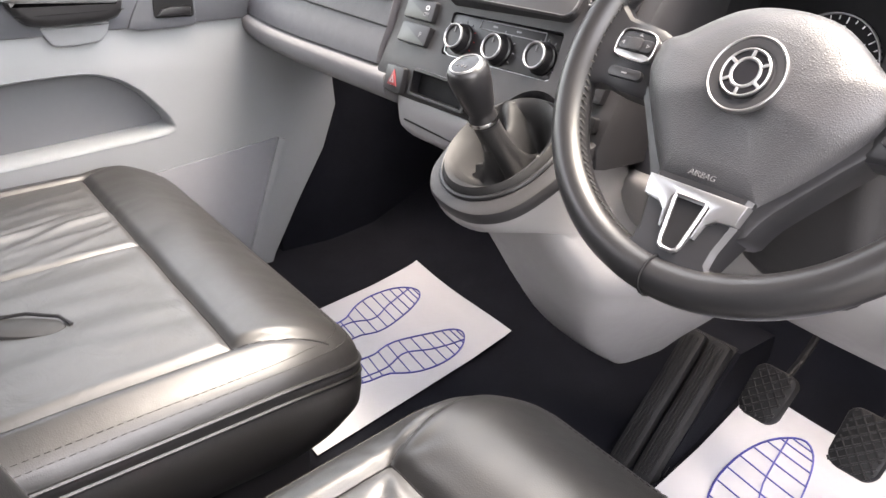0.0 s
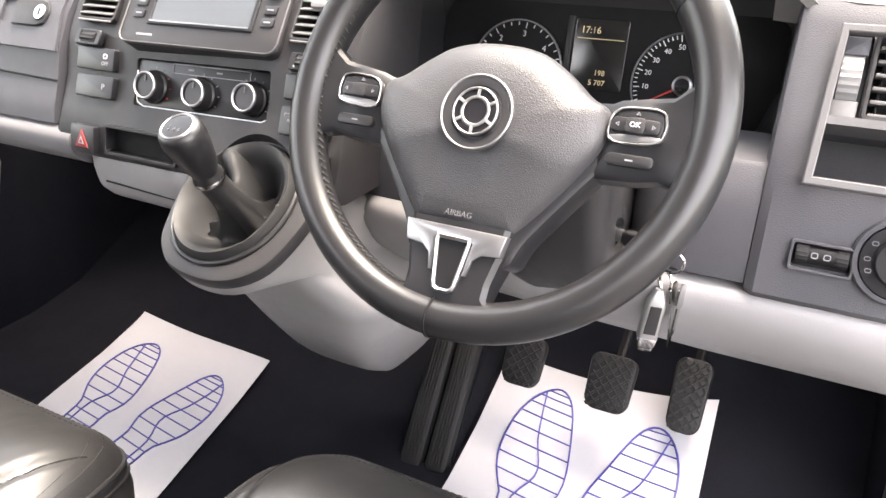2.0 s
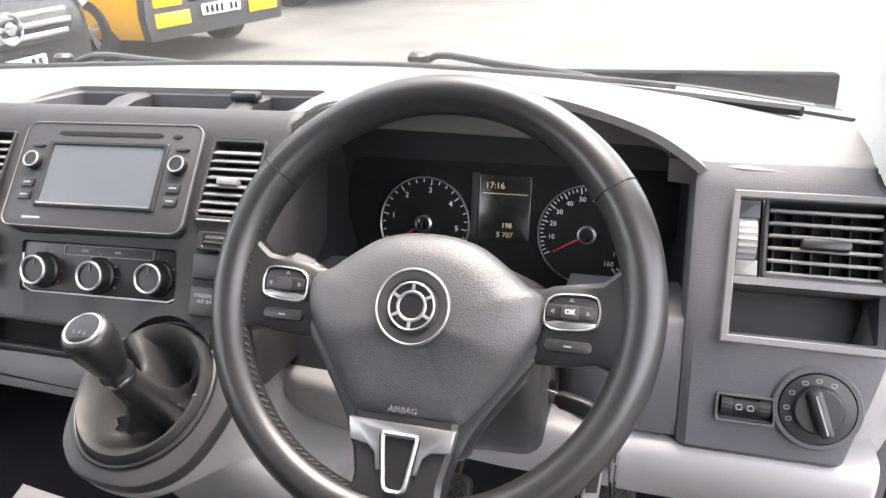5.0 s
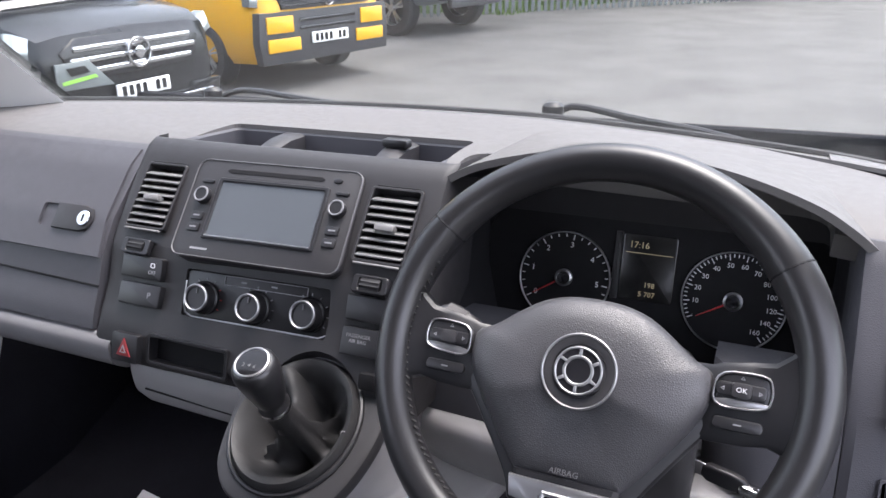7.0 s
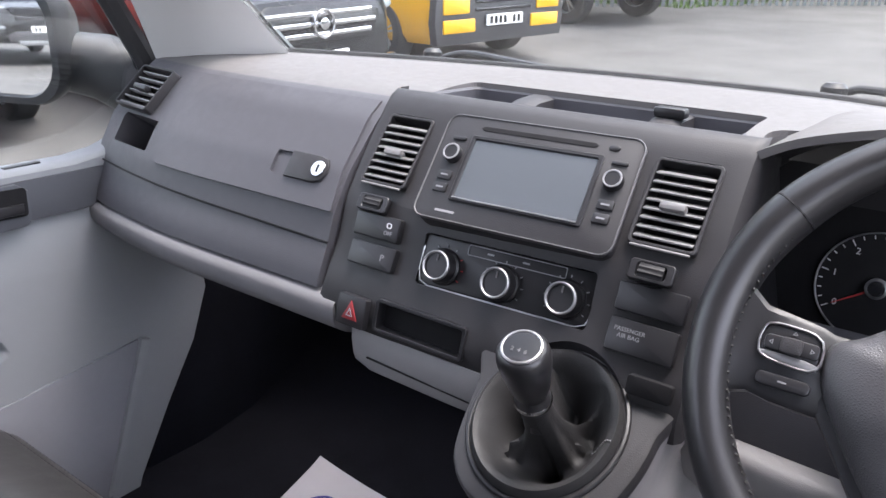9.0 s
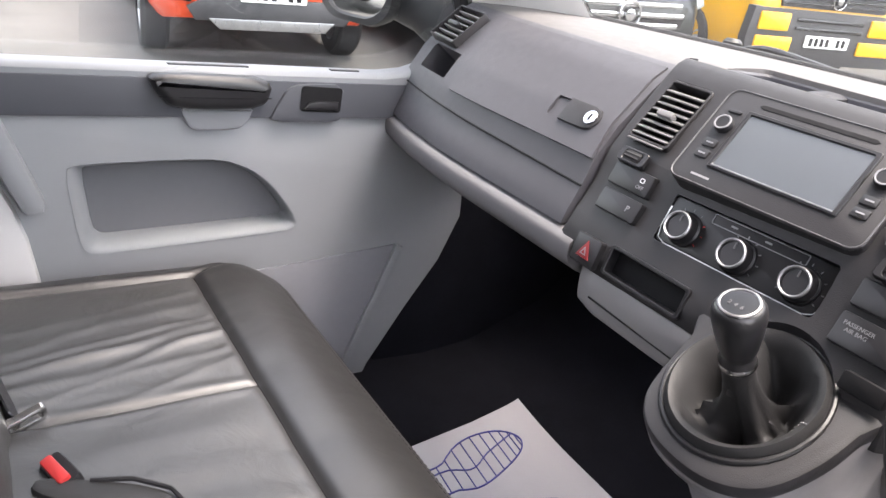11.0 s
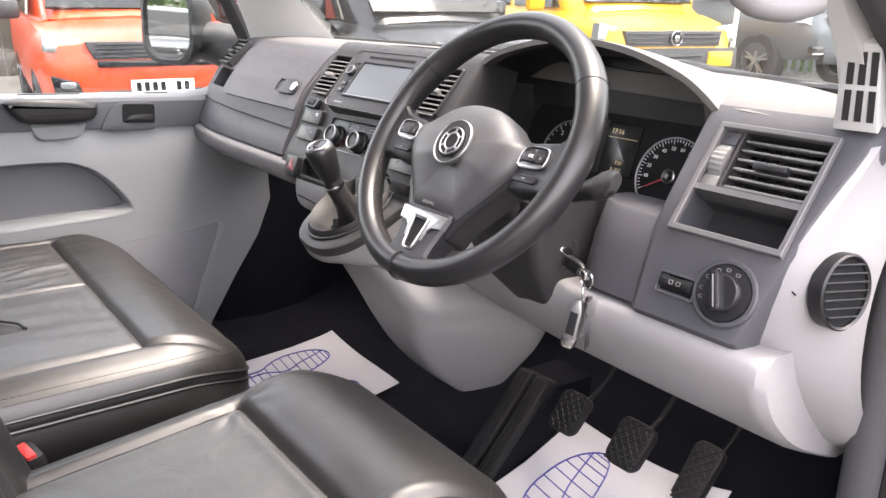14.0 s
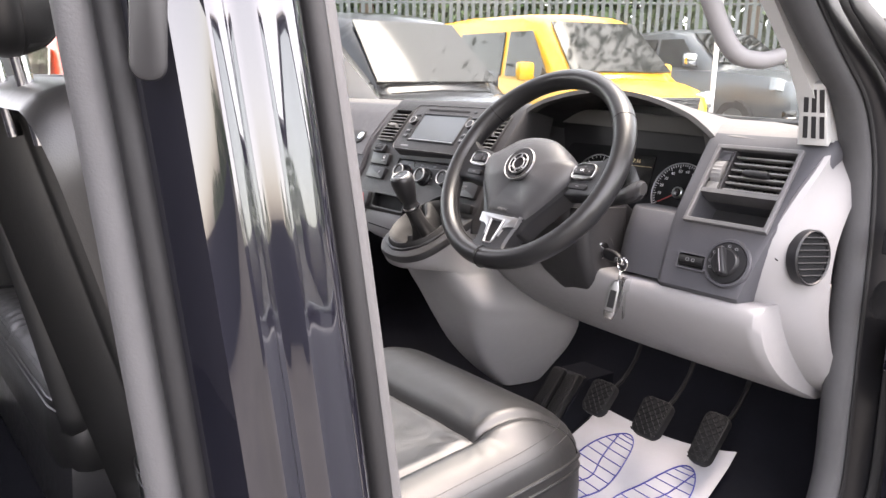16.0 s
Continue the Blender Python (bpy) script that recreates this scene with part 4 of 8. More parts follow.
def build_cluster():
    c = thing("instrument_cluster", "black instrument cluster with two white-marked dials", "instruments")
    m = face(0.42, 0.318, 1.245, 14)
    bm = bmesh.new()
    prism(bm, rrect(0.40, 0.17, 0.05, 8, cy=0.0), -0.02, 0.0, m, 0.004)
    part("face_plate", bm, VOID, c)
    for x, lab, nums, a0, a1 in ((-0.097, "tachometer", "0123456", 213, -49), (0.097, "speedometer", ("", "10", "20", "30", "40", "50", "60", "70", "80", "100", "120", "140", "160"), 208, -50)):
        q = m @ Matrix.Translation((x, -0.006, 0))
        bm = bmesh.new()
        prism(bm, oval(0.0565, 0.0565, 48), -0.002, 0.002, q)
        d = part("dial", bm, VOID, c, "black %s dial" % lab)
        bm = bmesh.new()
        ringprism(bm, oval(0.0565, 0.0565, 56), oval(0.0548, 0.0548, 56), 0.0, 0.005, q, 0.0006)
        part("dial_ring", bm, ALU, d, "bright dial ring")
        k = len(nums)
        for i in range((k - 1) * 4 + 1):
            a = a0 + (a1 - a0) * i / ((k - 1) * 4)
            ln = 0.007 if i % 4 == 0 else 0.004
            bm = bmesh.new()
            prism(bm, rrect(ln, 0.0011, 0.0003, 1, cx=0.0535 - ln / 2), 0.002, 0.0026, q @ pose(0, 0, 0, 0, 0, a))
            part("tick", bm, MARK, d)
        for i, t in enumerate(nums):
            a = radians(a0 + (a1 - a0) * i / (k - 1))
            if t:
                words("number", t, 0.0095 if k < 9 else 0.0078, q @ Matrix.Translation((0.0405 * math.cos(a), 0.0405 * math.sin(a), 0.0022)), MARK, d)
        bm = bmesh.new()
        prism(bm, [(0.0, -0.0012), (0.043, -0.0004), (0.043, 0.0004), (0.0, 0.0012)], 0.004, 0.006, q @ pose(0, 0, 0, 0, 0, a0 + (0 if k < 9 else 2)))
        part("needle", bm, RED, d, "red needle")
        bm = bmesh.new()
        lathe(bm, [(0.0105, 0.002), (0.0105, 0.008), (0.0085, 0.009), (0.0075, 0.008)], 28, q)
        part("hub", bm, ALU, d)
        bm = bmesh.new()
        lathe(bm, [(0.0078, 0.004), (0.0078, 0.0088), (0.006, 0.0092)], 24, q)
        part("hub_cap", bm, GLOSS, d)
    bm = bmesh.new()
    prism(bm, rrect(0.062, 0.078, 0.003, cy=0.018), -0.001, 0.003, m, 0.001)
    lcd = part("display", bm, LCD, c, "dark display with amber figures")
    words("clock_figures", "17:16", 0.0105, m @ Matrix.Translation((-0.012, 0.044, 0.0035)), AMBER, lcd)
    words("trip_figures", "198", 0.0085, m @ Matrix.Translation((0.004, -0.002, 0.0035)), AMBER, lcd)
    words("mileage_figures", "5 707", 0.0085, m @ Matrix.Translation((0.002, -0.013, 0.0035)), AMBER, lcd)
    bm = bmesh.new()
    prism(bm, rrect(0.054, 0.0008, 0.0002, 1, cy=0.035), 0.003, 0.0035, m)
    part("display_line", bm, AMBER, lcd)
    bm = bmesh.new()
    prism(bm, rrect(0.008, 0.08, 0.001, cx=-0.036, cy=0.018), 0.0, 0.004, m, 0.001)
    part("display_edge", bm, CONSOLE, c)


build_cluster()


# ---- steering column and wheel ----
WHEEL = face(0.4193, 0.0247, 1.2776, 30.8)


KEY = look((0.503, 0.124, 1.143), (0.42, 0.145, 1.15))  # ignition lock: local z points out of it


def build_column():
    c = thing("steering_column", "dark grey plastic steering column shroud with stalks", "steering column")
    rings = []
    for z, w, h, dy in ((-0.045, 0.05, 0.05, 0), (-0.07, 0.062, 0.062, -0.004), (-0.12, 0.07, 0.072, -0.012), (-0.19, 0.078, 0.085, -0.02), (-0.30, 0.085, 0.09, -0.03)):
        rings.append([(x, y + dy, z) for x, y in rrect(2 * w, 2 * h * 0.8, 0.028, 5)])
    bm = bmesh.new()
    loft(bm, rings, m=WHEEL)
    part("shroud", bm, COLUMN, c)
    bm = bmesh.new()
    lathe(bm, [(0.045, -0.05), (0.045, -0.01)], 28, WHEEL)
    part("spindle", bm, SATIN, c)
    # lower cover down to the knee panel
    bm = bmesh.new()
    loft(bm, [[(xc + x, y, z) for x, y in rrect(w, d, 0.02, 4, cy=yc)] for z, xc, w, d, yc in ((1.215, 0.42, 0.17, 0.13, 0.13), (1.17, 0.425, 0.165, 0.125, 0.132), (1.13, 0.435, 0.145, 0.115, 0.14), (1.09, 0.445, 0.12, 0.10, 0.155), (1.055, 0.455, 0.09, 0.08, 0.178), (1.03, 0.465, 0.055, 0.06, 0.2), (1.018, 0.47, 0.03, 0.042, 0.212))])
    part("lower_cover", bm, COLUMN, c, "plastic lower cover in dash grey, toned down for shade", smooth=50)
    bm = bmesh.new()
    lathe(bm, [(0.034, -0.03), (0.032, -0.006), (0.027, 0.0)], 32, KEY)
    part("lock_boss", bm, COLUMN, c, "round boss round the ignition lock")
    for s in (-1, 1):
        bm = bmesh.new()
        path = spline([(0.42 + s * x, y, z) for x, y, z in ((0.05, 0.11, 1.215), (0.10, 0.105, 1.228), (0.14, 0.105, 1.245), (0.172, 0.103, 1.258))], 12)
        tube(bm, path, [0.008, 0.008, 0.0085, 0.010, 0.012, 0.014, 0.016, 0.018, 0.0195, 0.02, 0.019, 0.013], 12, flat=0.55)
        st = part("stalk", bm, SATIN, c, "black control stalk")
        bm = bmesh.new()
        tube(bm, path[8:11], [0.0202, 0.0208, 0.0198], 12, flat=0.56)
        part("stalk_end", bm, CONSOLE, st, "dark grey stalk end")
    k = KEY
    bm = bmesh.new()
    lathe(bm, [(0.022, -0.06), (0.021, -0.01), (0.018, 0.0), (0.014, 0.002)], 28, k)
    lock = part("ignition_lock", bm, SATIN, c)
    bm = bmesh.new()
    lathe(bm, [(0.0155, 0.0), (0.0155, 0.004), (0.0125, 0.0055), (0.009, 0.0045)], 24, k)
    part("lock_ring", bm, CHROME, lock, "chrome key ring surround")


build_column()


def build_keys():
    b = thing("car_keys", "car key in the ignition with chrome ring and hanging keys", "keys")
    k = KEY
    bm = bmesh.new()
    rbox(bm, 0.0035, 0.014, 0.03, 0.001, k)
    part("key_neck", bm, CHROME, b)
    bm = bmesh.new()
    m = KEY @ Matrix.Translation((0, 0, 0.026))
    loft(bm, [[(x, y, z) for x, y in rrect(w, h, 0.003)] for z, w, h in ((-0.014, 0.006, 0.012), (-0.008, 0.010, 0.017), (0.012, 0.010, 0.018), (0.022, 0.009, 0.016), (0.028, 0.006, 0.009))], m=m)
    part("key_head", bm, SATIN, b, "black plastic key head")
    bm = bmesh.new()
    rbox(bm, 0.013, 0.012, 0.02, 0.004, m @ Matrix.Translation((0, -0.002, 0.02)))
    part("key_eye", bm, CHROME, b, "chrome key eye")
    e = m @ Vector((0.0, 0, 0.034))
    for r, dx, dz, turn in ((0.0115, 0.003, -0.006, 0.2), (0.0105, 0.0, -0.026, 0.9)):
        bm = bmesh.new()
        c = e + Vector((dx, -0.002, dz))
        u, v = Vector((math.cos(turn), -math.sin(turn), 0.1)).normalized(), Vector((0.1, -0.2, 1)).normalized()
        tube(bm, [c + (u * math.cos(a) + v * math.sin(a)) * r for a in [2 * math.pi * j / 28 for j in range(28)]], 0.0013, 6, True)
        part("split_ring", bm, CHROME, b)
    top = e + Vector((-0.004, -0.002, -0.035))
    bm = bmesh.new()
    q = Matrix.Translation(top) @ pose(0, 0, 0, 0, 7, 20)
    loft(bm, [[(x, y, -z) for x, y in rrect(w, d, 0.003)] for z, w, d in ((0.0, 0.008, 0.006), (0.006, 0.013, 0.009), (0.014, 0.018, 0.012), (0.052, 0.019, 0.013), (0.064, 0.015, 0.011))], m=q)
    fob = part("fob", bm, RINGS, b, "silver key fob")
    bm = bmesh.new()
    loft(bm, [[(x, y - 0.0062, -z) for x, y in rrect(w, 0.0022, 0.0006)] for z, w in ((0.016, 0.0105), (0.046, 0.0115))], m=q)
    part("fob_plate", bm, SATIN, fob, "black plastic inset")
    bm = bmesh.new()
    loft(bm, [[(x, y, -z) for x, y in rrect(w, d, 0.003)] for z, w, d in ((0.052, 0.0196, 0.0136), (0.058, 0.0186, 0.0134), (0.066, 0.014, 0.010))], m=q)
    part("fob_tip", bm, CHROME, fob)
    for dx, rz, ln in ((0.012, 4, 0.07), (0.02, -14, 0.05)):
        bm = bmesh.new()
        q = Matrix.Translation(top + Vector((dx, 0.004, 0.006))) @ pose(0, 0, 0, 0, -rz, 75)
        prism(bm, [(-0.002, -ln), (0.003, -ln + 0.005), (0.003, -0.022), (0.008, -0.018), (0.008, -0.004), (0.003, 0.002), (-0.004, 0.002), (-0.008, -0.004), (-0.007, -0.018), (-0.003, -0.022)], -0.0009, 0.0009, q @ pose(0, 0, 0, 90, 0, 0))
        part("key", bm, CHROME, b, "plain steel key")


build_keys()


def build_wheel():
    w = thing("steering_wheel", "black leather three-spoke steering wheel with silver trim", "steering wheel")
    m = WHEEL
    R, r = 0.1735, 0.0165
    N = 96

    def ring(a):
        grip = 1 + 0.1 * math.exp(-((abs(((math.degrees(a) + 180) % 360) - 180 - 90) - 58) / 14) ** 2)
        return [((R + r * grip * math.cos(t)) * math.cos(a), (R + r * grip * math.cos(t)) * math.sin(a), r * 1.12 * grip * math.sin(t)) for t in [2 * math.pi * j / 18 for j in range(18)]]
    bm = bmesh.new()
    loft(bm, [ring(2 * math.pi * i / N) for i in range(N)], caps=False, loop=True, m=m)
    rim = part("rim", bm, RIM, w, "black leather rim")
    for a in (34, 146, 268):
        bm = bmesh.new()
        t = radians(a)
        tube(bm, [m @ Vector(((R + (r * 1.07) * math.cos(s)) * math.cos(t), (R + (r * 1.07) * math.cos(s)) * math.sin(t), r * 1.19 * math.sin(s))) for s in [2 * math.pi * j / 20 for j in range(20)]], 0.0011, 5, True)
        part("rim_seam", bm, VOID, rim)
    for a0, a1 in ((152, 262),):
        n = 48
        for i in range(n):
            a = radians(a0 + (a1 - a0) * i / n)
            bm = bmesh.new()
            p = [Vector(((R - r * 0.98) * math.cos(a + d), (R - r * 0.98) * math.sin(a + d), z)) for d, z in ((0, 0.009), (0.012, 0.002))]
            tube(bm, [m @ q for q in p], 0.0008, 4)
            part("stitch", bm, STITCH, rim)
    # airbag cover
    half = [(0.0, 0.053), (0.022, 0.0515), (0.044, 0.045), (0.064, 0.032), (0.082, 0.018), (0.097, 0.010), (0.1, -0.004), (0.0975, -0.02), (0.088, -0.038), (0.075, -0.058), (0.061, -0.079), (0.05, -0.094), (0.045, -0.102)]
    out = [(p.x, p.y) for p in spline([(x, y, 0) for x, y in half], 36)]
    pts = [(-x, y) for x, y in reversed(out)] + out[1:]
    rings = []
    for k, z in ((1.0, -0.03), (1.0, -0.006), (0.99, 0.002), (0.965, 0.0075), (0.92, 0.012), (0.82, 0.0175), (0.68, 0.0215), (0.45, 0.0235), (0.2, 0.024)):
        rings.append([(x * k, (y + 0.02) * k - 0.02, z - (0.010 * max(0, -y - 0.04) / 0.06 if z > 0 else 0)) for x, y in pts])
    bm = bmesh.new()
    loft(bm, rings, m=m)
    cover = part("airbag_cover", bm, AIRBAG, w, "grained black airbag cover")
    words("airbag_word", "AIRBAG", 0.0068, m @ Matrix.Translation((0, -0.09, 0.0146)) @ pose(0, 0, 0, -9), VENT_FRAME, cover, depth=0.0006)
    for s in (-1, 1):
        bm = bmesh.new()
        prism(bm, [(s * 0.069, -0.004), (s * 0.073, -0.006), (s * 0.079, -0.0095), (s * 0.079, 0.0015), (s * 0.073, -0.002)], 0.01, 0.0172, m)
        part("horn_mark", bm, CONSOLE, cover)
    # smooth shell that carries the cover down to the lower spoke
    bm = bmesh.new()
    shell = [(-0.104, -0.02), (-0.1, 0.012), (0.1, 0.012), (0.104, -0.02), (0.1, -0.036), (0.085, -0.056), (0.066, -0.083), (0.052, -0.104), (0.044, -0.128), (-0.044, -0.128), (-0.052, -0.104), (-0.066, -0.083), (-0.085, -0.056), (-0.1, -0.036)]
    prism(bm, rounded(shell, 2), -0.034, -0.001, m, 0.005)
    part("hub_shell", bm, SATIN, w, "smooth black hub shell")
    # round badge, plain concentric shape
    q = m @ Matrix.Translation((0, -0.0105, -0.0005))
    bm = bmesh.new()
    lathe(bm, [(0.0282, 0.02), (0.0282, 0.0265), (0.026, 0.0268), (0.0215, 0.0252), (0.0205, 0.0235)], 48, q)
    part("badge_dish", bm, CONSOLE, cover)
    bm = bmesh.new()
    ringprism(bm, oval(0.0303, 0.0303, 56), oval(0.0284, 0.0284, 56), 0.022, 0.0276, q, 0.0008)
    part("badge_ring", bm, RINGS, cover, "silver ring")
    bm = bmesh.new()
    lathe(bm, [(0.0192, 0.0235), (0.0192, 0.0275), (0.0185, 0.0282)], 40, q)
    disc = part("badge_disc", bm, GLOSS, cover, "gloss black disc")
    bm = bmesh.new()
    ringprism(bm, oval(0.0193, 0.0193, 48), oval(0.0174, 0.0174, 48), 0.0265, 0.0296, q, 0.0008)
    ringprism(bm, oval(0.0125, 0.0125, 32), oval(0.0098, 0.0098, 32), 0.0275, 0.0292, q, 0.0008)
    for a in (0, 60, 120, 180, 240, 300):
        rbox(bm, 0.0026, 0.006, 0.0016, 0.0006, q @ Matrix.Translation((0, 0, 0.0276)) @ pose(0, 0, 0, 0, 0, a) @ Matrix.Translation((0, 0.0148, 0)))
    part("badge", bm, RINGS, disc, "plain round chrome emblem")
    # spokes with buttons
    for s in (-1, 1):
        rings = []
        for x, y0, y1, z0, z1 in ((0.07, -0.042, 0.016, -0.03, -0.006), (0.097, -0.042, 0.0165, -0.026, -0.001), (0.104, -0.042, 0.019, -0.026, 0.002), (0.125, -0.041, 0.0225, -0.022, 0.003), (0.142, -0.038, 0.025, -0.018, 0.003), (0.153, -0.042, 0.034, -0.012, 0.006), (0.168, -0.05, 0.046, -0.01, 0.008)):
            rings.append([(s * x, y0, z0), (s * x, y0, z1 - 0.003), (s * x, y0 + 0.004, z1), (s * x, (y0 + y1) / 2, z1 + 0.001), (s * x, y1 - 0.004, z1), (s * x, y1, z1 - 0.003), (s * x, y1, z0)])
        bm = bmesh.new()
        loft(bm, rings, m=m)
        sp = part("spoke", bm, SATIN, w)
        o = rounded([(s * 0.0985, -0.0165), (s * 0.1395, -0.0135), (s * 0.1425, 0.001), (s * 0.1385, 0.0145), (s * 0.1, 0.0125)], 2)
        bm = bmesh.new()
        ringprism(bm, o, inset(o, 0.0016), 0.001, 0.0082, m, 0.0006)
        part("button_trim", bm, ALU, sp, "satin silver button surround")
        bm = bmesh.new()
        prism(bm, inset(o, 0.0022), 0.001, 0.0068, m, 0.001)
        bt = part("button_pad", bm, SATIN, sp)
        bm = bmesh.new()
        prism(bm, rounded([(s * 0.101, -0.0145), (s * 0.138, -0.012), (s * 0.14, -0.0068), (s * 0.101, -0.0082)], 1), 0.004, 0.0078, m, 0.001)
        part("button_lip", bm, ALU, bt, "satin silver lower lip")
        bm = bmesh.new()
        prism(bm, rrect(0.036, 0.011, 0.0035, cx=s * 0.1195, cy=-0.001), 0.005, 0.0094, m, 0.0014)
        part("rocker", bm, SATIN, bt)
        bm = bmesh.new()
        prism(bm, rrect(0.0145, 0.0115, 0.003, cx=s * 0.1195, cy=-0.001), 0.006, 0.0112, m, 0.0012)
        part("centre_button", bm, CONSOLE, bt)
        if s > 0:
            words("ok_mark", "OK", 0.0055, m @ Matrix.Translation((0.1195, -0.001, 0.0114)), MARK, bt)
        for dx, dy, a in ((0.0, 0.0095, 0), (0.0, -0.0105, 180), (-0.0132, 0, 90), (0.0132, 0, -90)):
            bm = bmesh.new()
            t = [(-0.0018, -0.001), (0.0018, -0.001), (0, 0.0018)]
            ringprism(bm, t, inset(t, 0.0005), 0.0065, 0.0098 if dx else 0.0074, m @ Matrix.Translation((s * 0.1195 + dx, -0.001 + dy, 0)) @ pose(0, 0, 0, 0, 0, a))
            part("arrow_mark", bm, DIM, bt)
        bm = bmesh.new()
        prism(bm, rrect(0.036, 0.0095, 0.004, cx=s * 0.1195, cy=-0.0265), 0.001, 0.0062, m, 0.0015)
        lb = part("lower_button", bm, SATIN, sp)
        bm = bmesh.new()
        prism(bm, rrect(0.006, 0.0012, 0.0004, cx=s * 0.1195, cy=-0.0265), 0.006, 0.0066, m)
        part("button_mark", bm, DIM, lb)
    # lower spoke
    rings = []
    for y, hw, z0, z1 in ((-0.095, 0.043, -0.03, 0.008), (-0.118, 0.041, -0.026, 0.009), (-0.14, 0.036, -0.02, 0.009), (-0.152, 0.036, -0.012, 0.010), (-0.166, 0.05, -0.008, 0.008)):
        rings.append([(-hw, y, z0), (-hw, y, z1 - 0.004), (-hw + 0.004, y, z1), (0, y, z1 + 0.001), (hw - 0.004, y, z1), (hw, y, z1 - 0.004), (hw, y, z0)])
    bm = bmesh.new()
    loft(bm, rings, m=m)
    sp = part("spoke", bm, SATIN, w)
    bm = bmesh.new()
    prism(bm, [(-0.044, -0.1), (0.044, -0.1), (0.041, -0.117), (0.026, -0.119), (0.0195, -0.124), (0.0165, -0.137), (0.013, -0.137), (0.0165, -0.111), (-0.0165, -0.111), (-0.013, -0.137), (-0.0165, -0.137), (-0.0195, -0.124), (-0.026, -0.119), (-0.041, -0.117)], 0.004, 0.0125, m, 0.0015)
    part("spoke_trim", bm, ALU, sp, "satin silver crossbar")
    bm = bmesh.new()
    lp = [(-0.0145, -0.107), (0.0145, -0.107), (0.0155, -0.112), (0.0108, -0.145), (0.0092, -0.1505), (0.005, -0.153), (-0.005, -0.153), (-0.0092, -0.1505), (-0.0108, -0.145), (-0.0155, -0.112)]
    o = lp
    i = inset(lp, 0.0032)
    ringprism(bm, o, i, 0.004, 0.0142, m, 0.0016)
    part("trim_loop", bm, RINGS, sp, "silver loop")
    # black plate fills the open loop, in place of the dark seen through it
    bm = bmesh.new()
    prism(bm, i, 0.004, 0.0108, m)
    part("loop_dark_fill", bm, VOID, sp)


build_wheel()


# ---- gear lever and its console ----
def build_gear():
    p = thing("gear_console", "pale grey centre console with dark ring round the gear gaiter", "console")
    # dark plate that flows from the dash round the gaiter
    out = [(-0.08, -0.03), (-0.069, -0.064), (-0.042, -0.089), (0.0, -0.098), (0.042, -0.093), (0.075, -0.07), (0.092, -0.03), (0.098, 0.02), (0.09, 0.075), (-0.1, 0.085), (-0.088, 0.02)]
    out = [(q.x, q.y) for q in spline([(x, y, 0) for x, y in out], 60)]
    bm = bmesh.new()
    prism(bm, out, -0.014, 0.002, BOOT, 0.007)
    plate = part("plate", bm, CONSOLE, p, "dark grey plastic plate round the gaiter")
    c = bmesh.new()
    prism(c, oval(0.0715, 0.079, 48), -0.1, 0.05, BOOT)
    cut(plate, c)
    bm = bmesh.new()
    n = 48
    def edge(a):
        """Where a line from the middle of the plate meets its outline."""
        d, best = Vector((math.cos(a), math.sin(a))), 0.05
        for p0, p1 in zip(out, out[1:] + out[:1]):
            ax, ay, bx, by = p0[0], p0[1], p1[0], p1[1]
            den = d.x * (by - ay) - d.y * (bx - ax)
            if abs(den) > 1e-12:
                s = (ax * (by - ay) - ay * (bx - ax)) / den
                u = (ax * d.y - ay * d.x) / den
                if s > 0 and -0.001 <= u <= 1.001:
                    best = max(best, s)
        return d * best
    rings = []
    for k, z in ((0.985, -0.008), (1.0, -0.018), (1.0, -0.028)):
        rings.append([BOOT @ Vector((edge(2 * math.pi * i / n).x * k, edge(2 * math.pi * i / n).y * k, z)) for i in range(n)])
    sec = [(1.045, 0.002, 0.205, 0.055, 0.27), (1.015, -0.002, 0.235, 0.068, 0.33), (0.98, 0.004, 0.265, 0.088, 0.38), (0.95, 0.012, 0.262, 0.105, 0.40), (0.915, 0.022, 0.256, 0.125, 0.42), (0.85, 0.032, 0.218, 0.175, 0.43), (0.79, 0.048, 0.172, 0.24, 0.43), (0.75, 0.062, 0.145, 0.295, 0.42), (0.742, 0.068, 0.138, 0.305, 0.41)]
    A = spline([s[:3] for s in sec], 26)
    B = spline([(s[3], s[4], 0) for s in sec], 26)
    for a, b in zip(A, B):
        cx, cy, rx, ry = (a.y + a.z) / 2, (b.x + b.y) / 2, (a.z - a.y) / 2, (b.y - b.x) / 2
        row = []
        for i in range(n):
            t = 2 * math.pi * i / n
            ct, st = math.cos(t), math.sin(t)
            px, py = cx + rx * math.copysign(abs(ct) ** 0.5, ct), cy + ry * math.copysign(abs(st) ** 0.5, st)
            if ct > 0:
                px += interp(a.x, [0.74, 0.84, 0.9, 1.03], [0.01, 0.06, 0.075, 0.0]) * ct * ((py - b.x) / (b.y - b.x) - 0.65)
            row.append((px, py, a.x))
        rings.append(row)
    vs = loft(bm, rings, caps=False)
    bm.faces.new(vs[-1])
    part("pod", bm, LIGHT, p, "pale grey moulded pod", smooth=60)
    # drawer front left of the pod
    bm = bmesh.new()
    prof = fine([(0.10, 1.13), (0.087, 1.122), (0.088, 1.09), (0.10, 1.068), (0.16, 1.05), (0.30, 1.045)], 14)
    extr(bm, prof, [(-0.20, 0.05, 0), (-0.185, 0.015, 0), (-0.15, 0.003, 0), (-0.05, 0, 0), (0.05, 0.0, 0)], 0.32)
    part("drawer_front", bm, LIGHT, p)
    bm = bmesh.new()
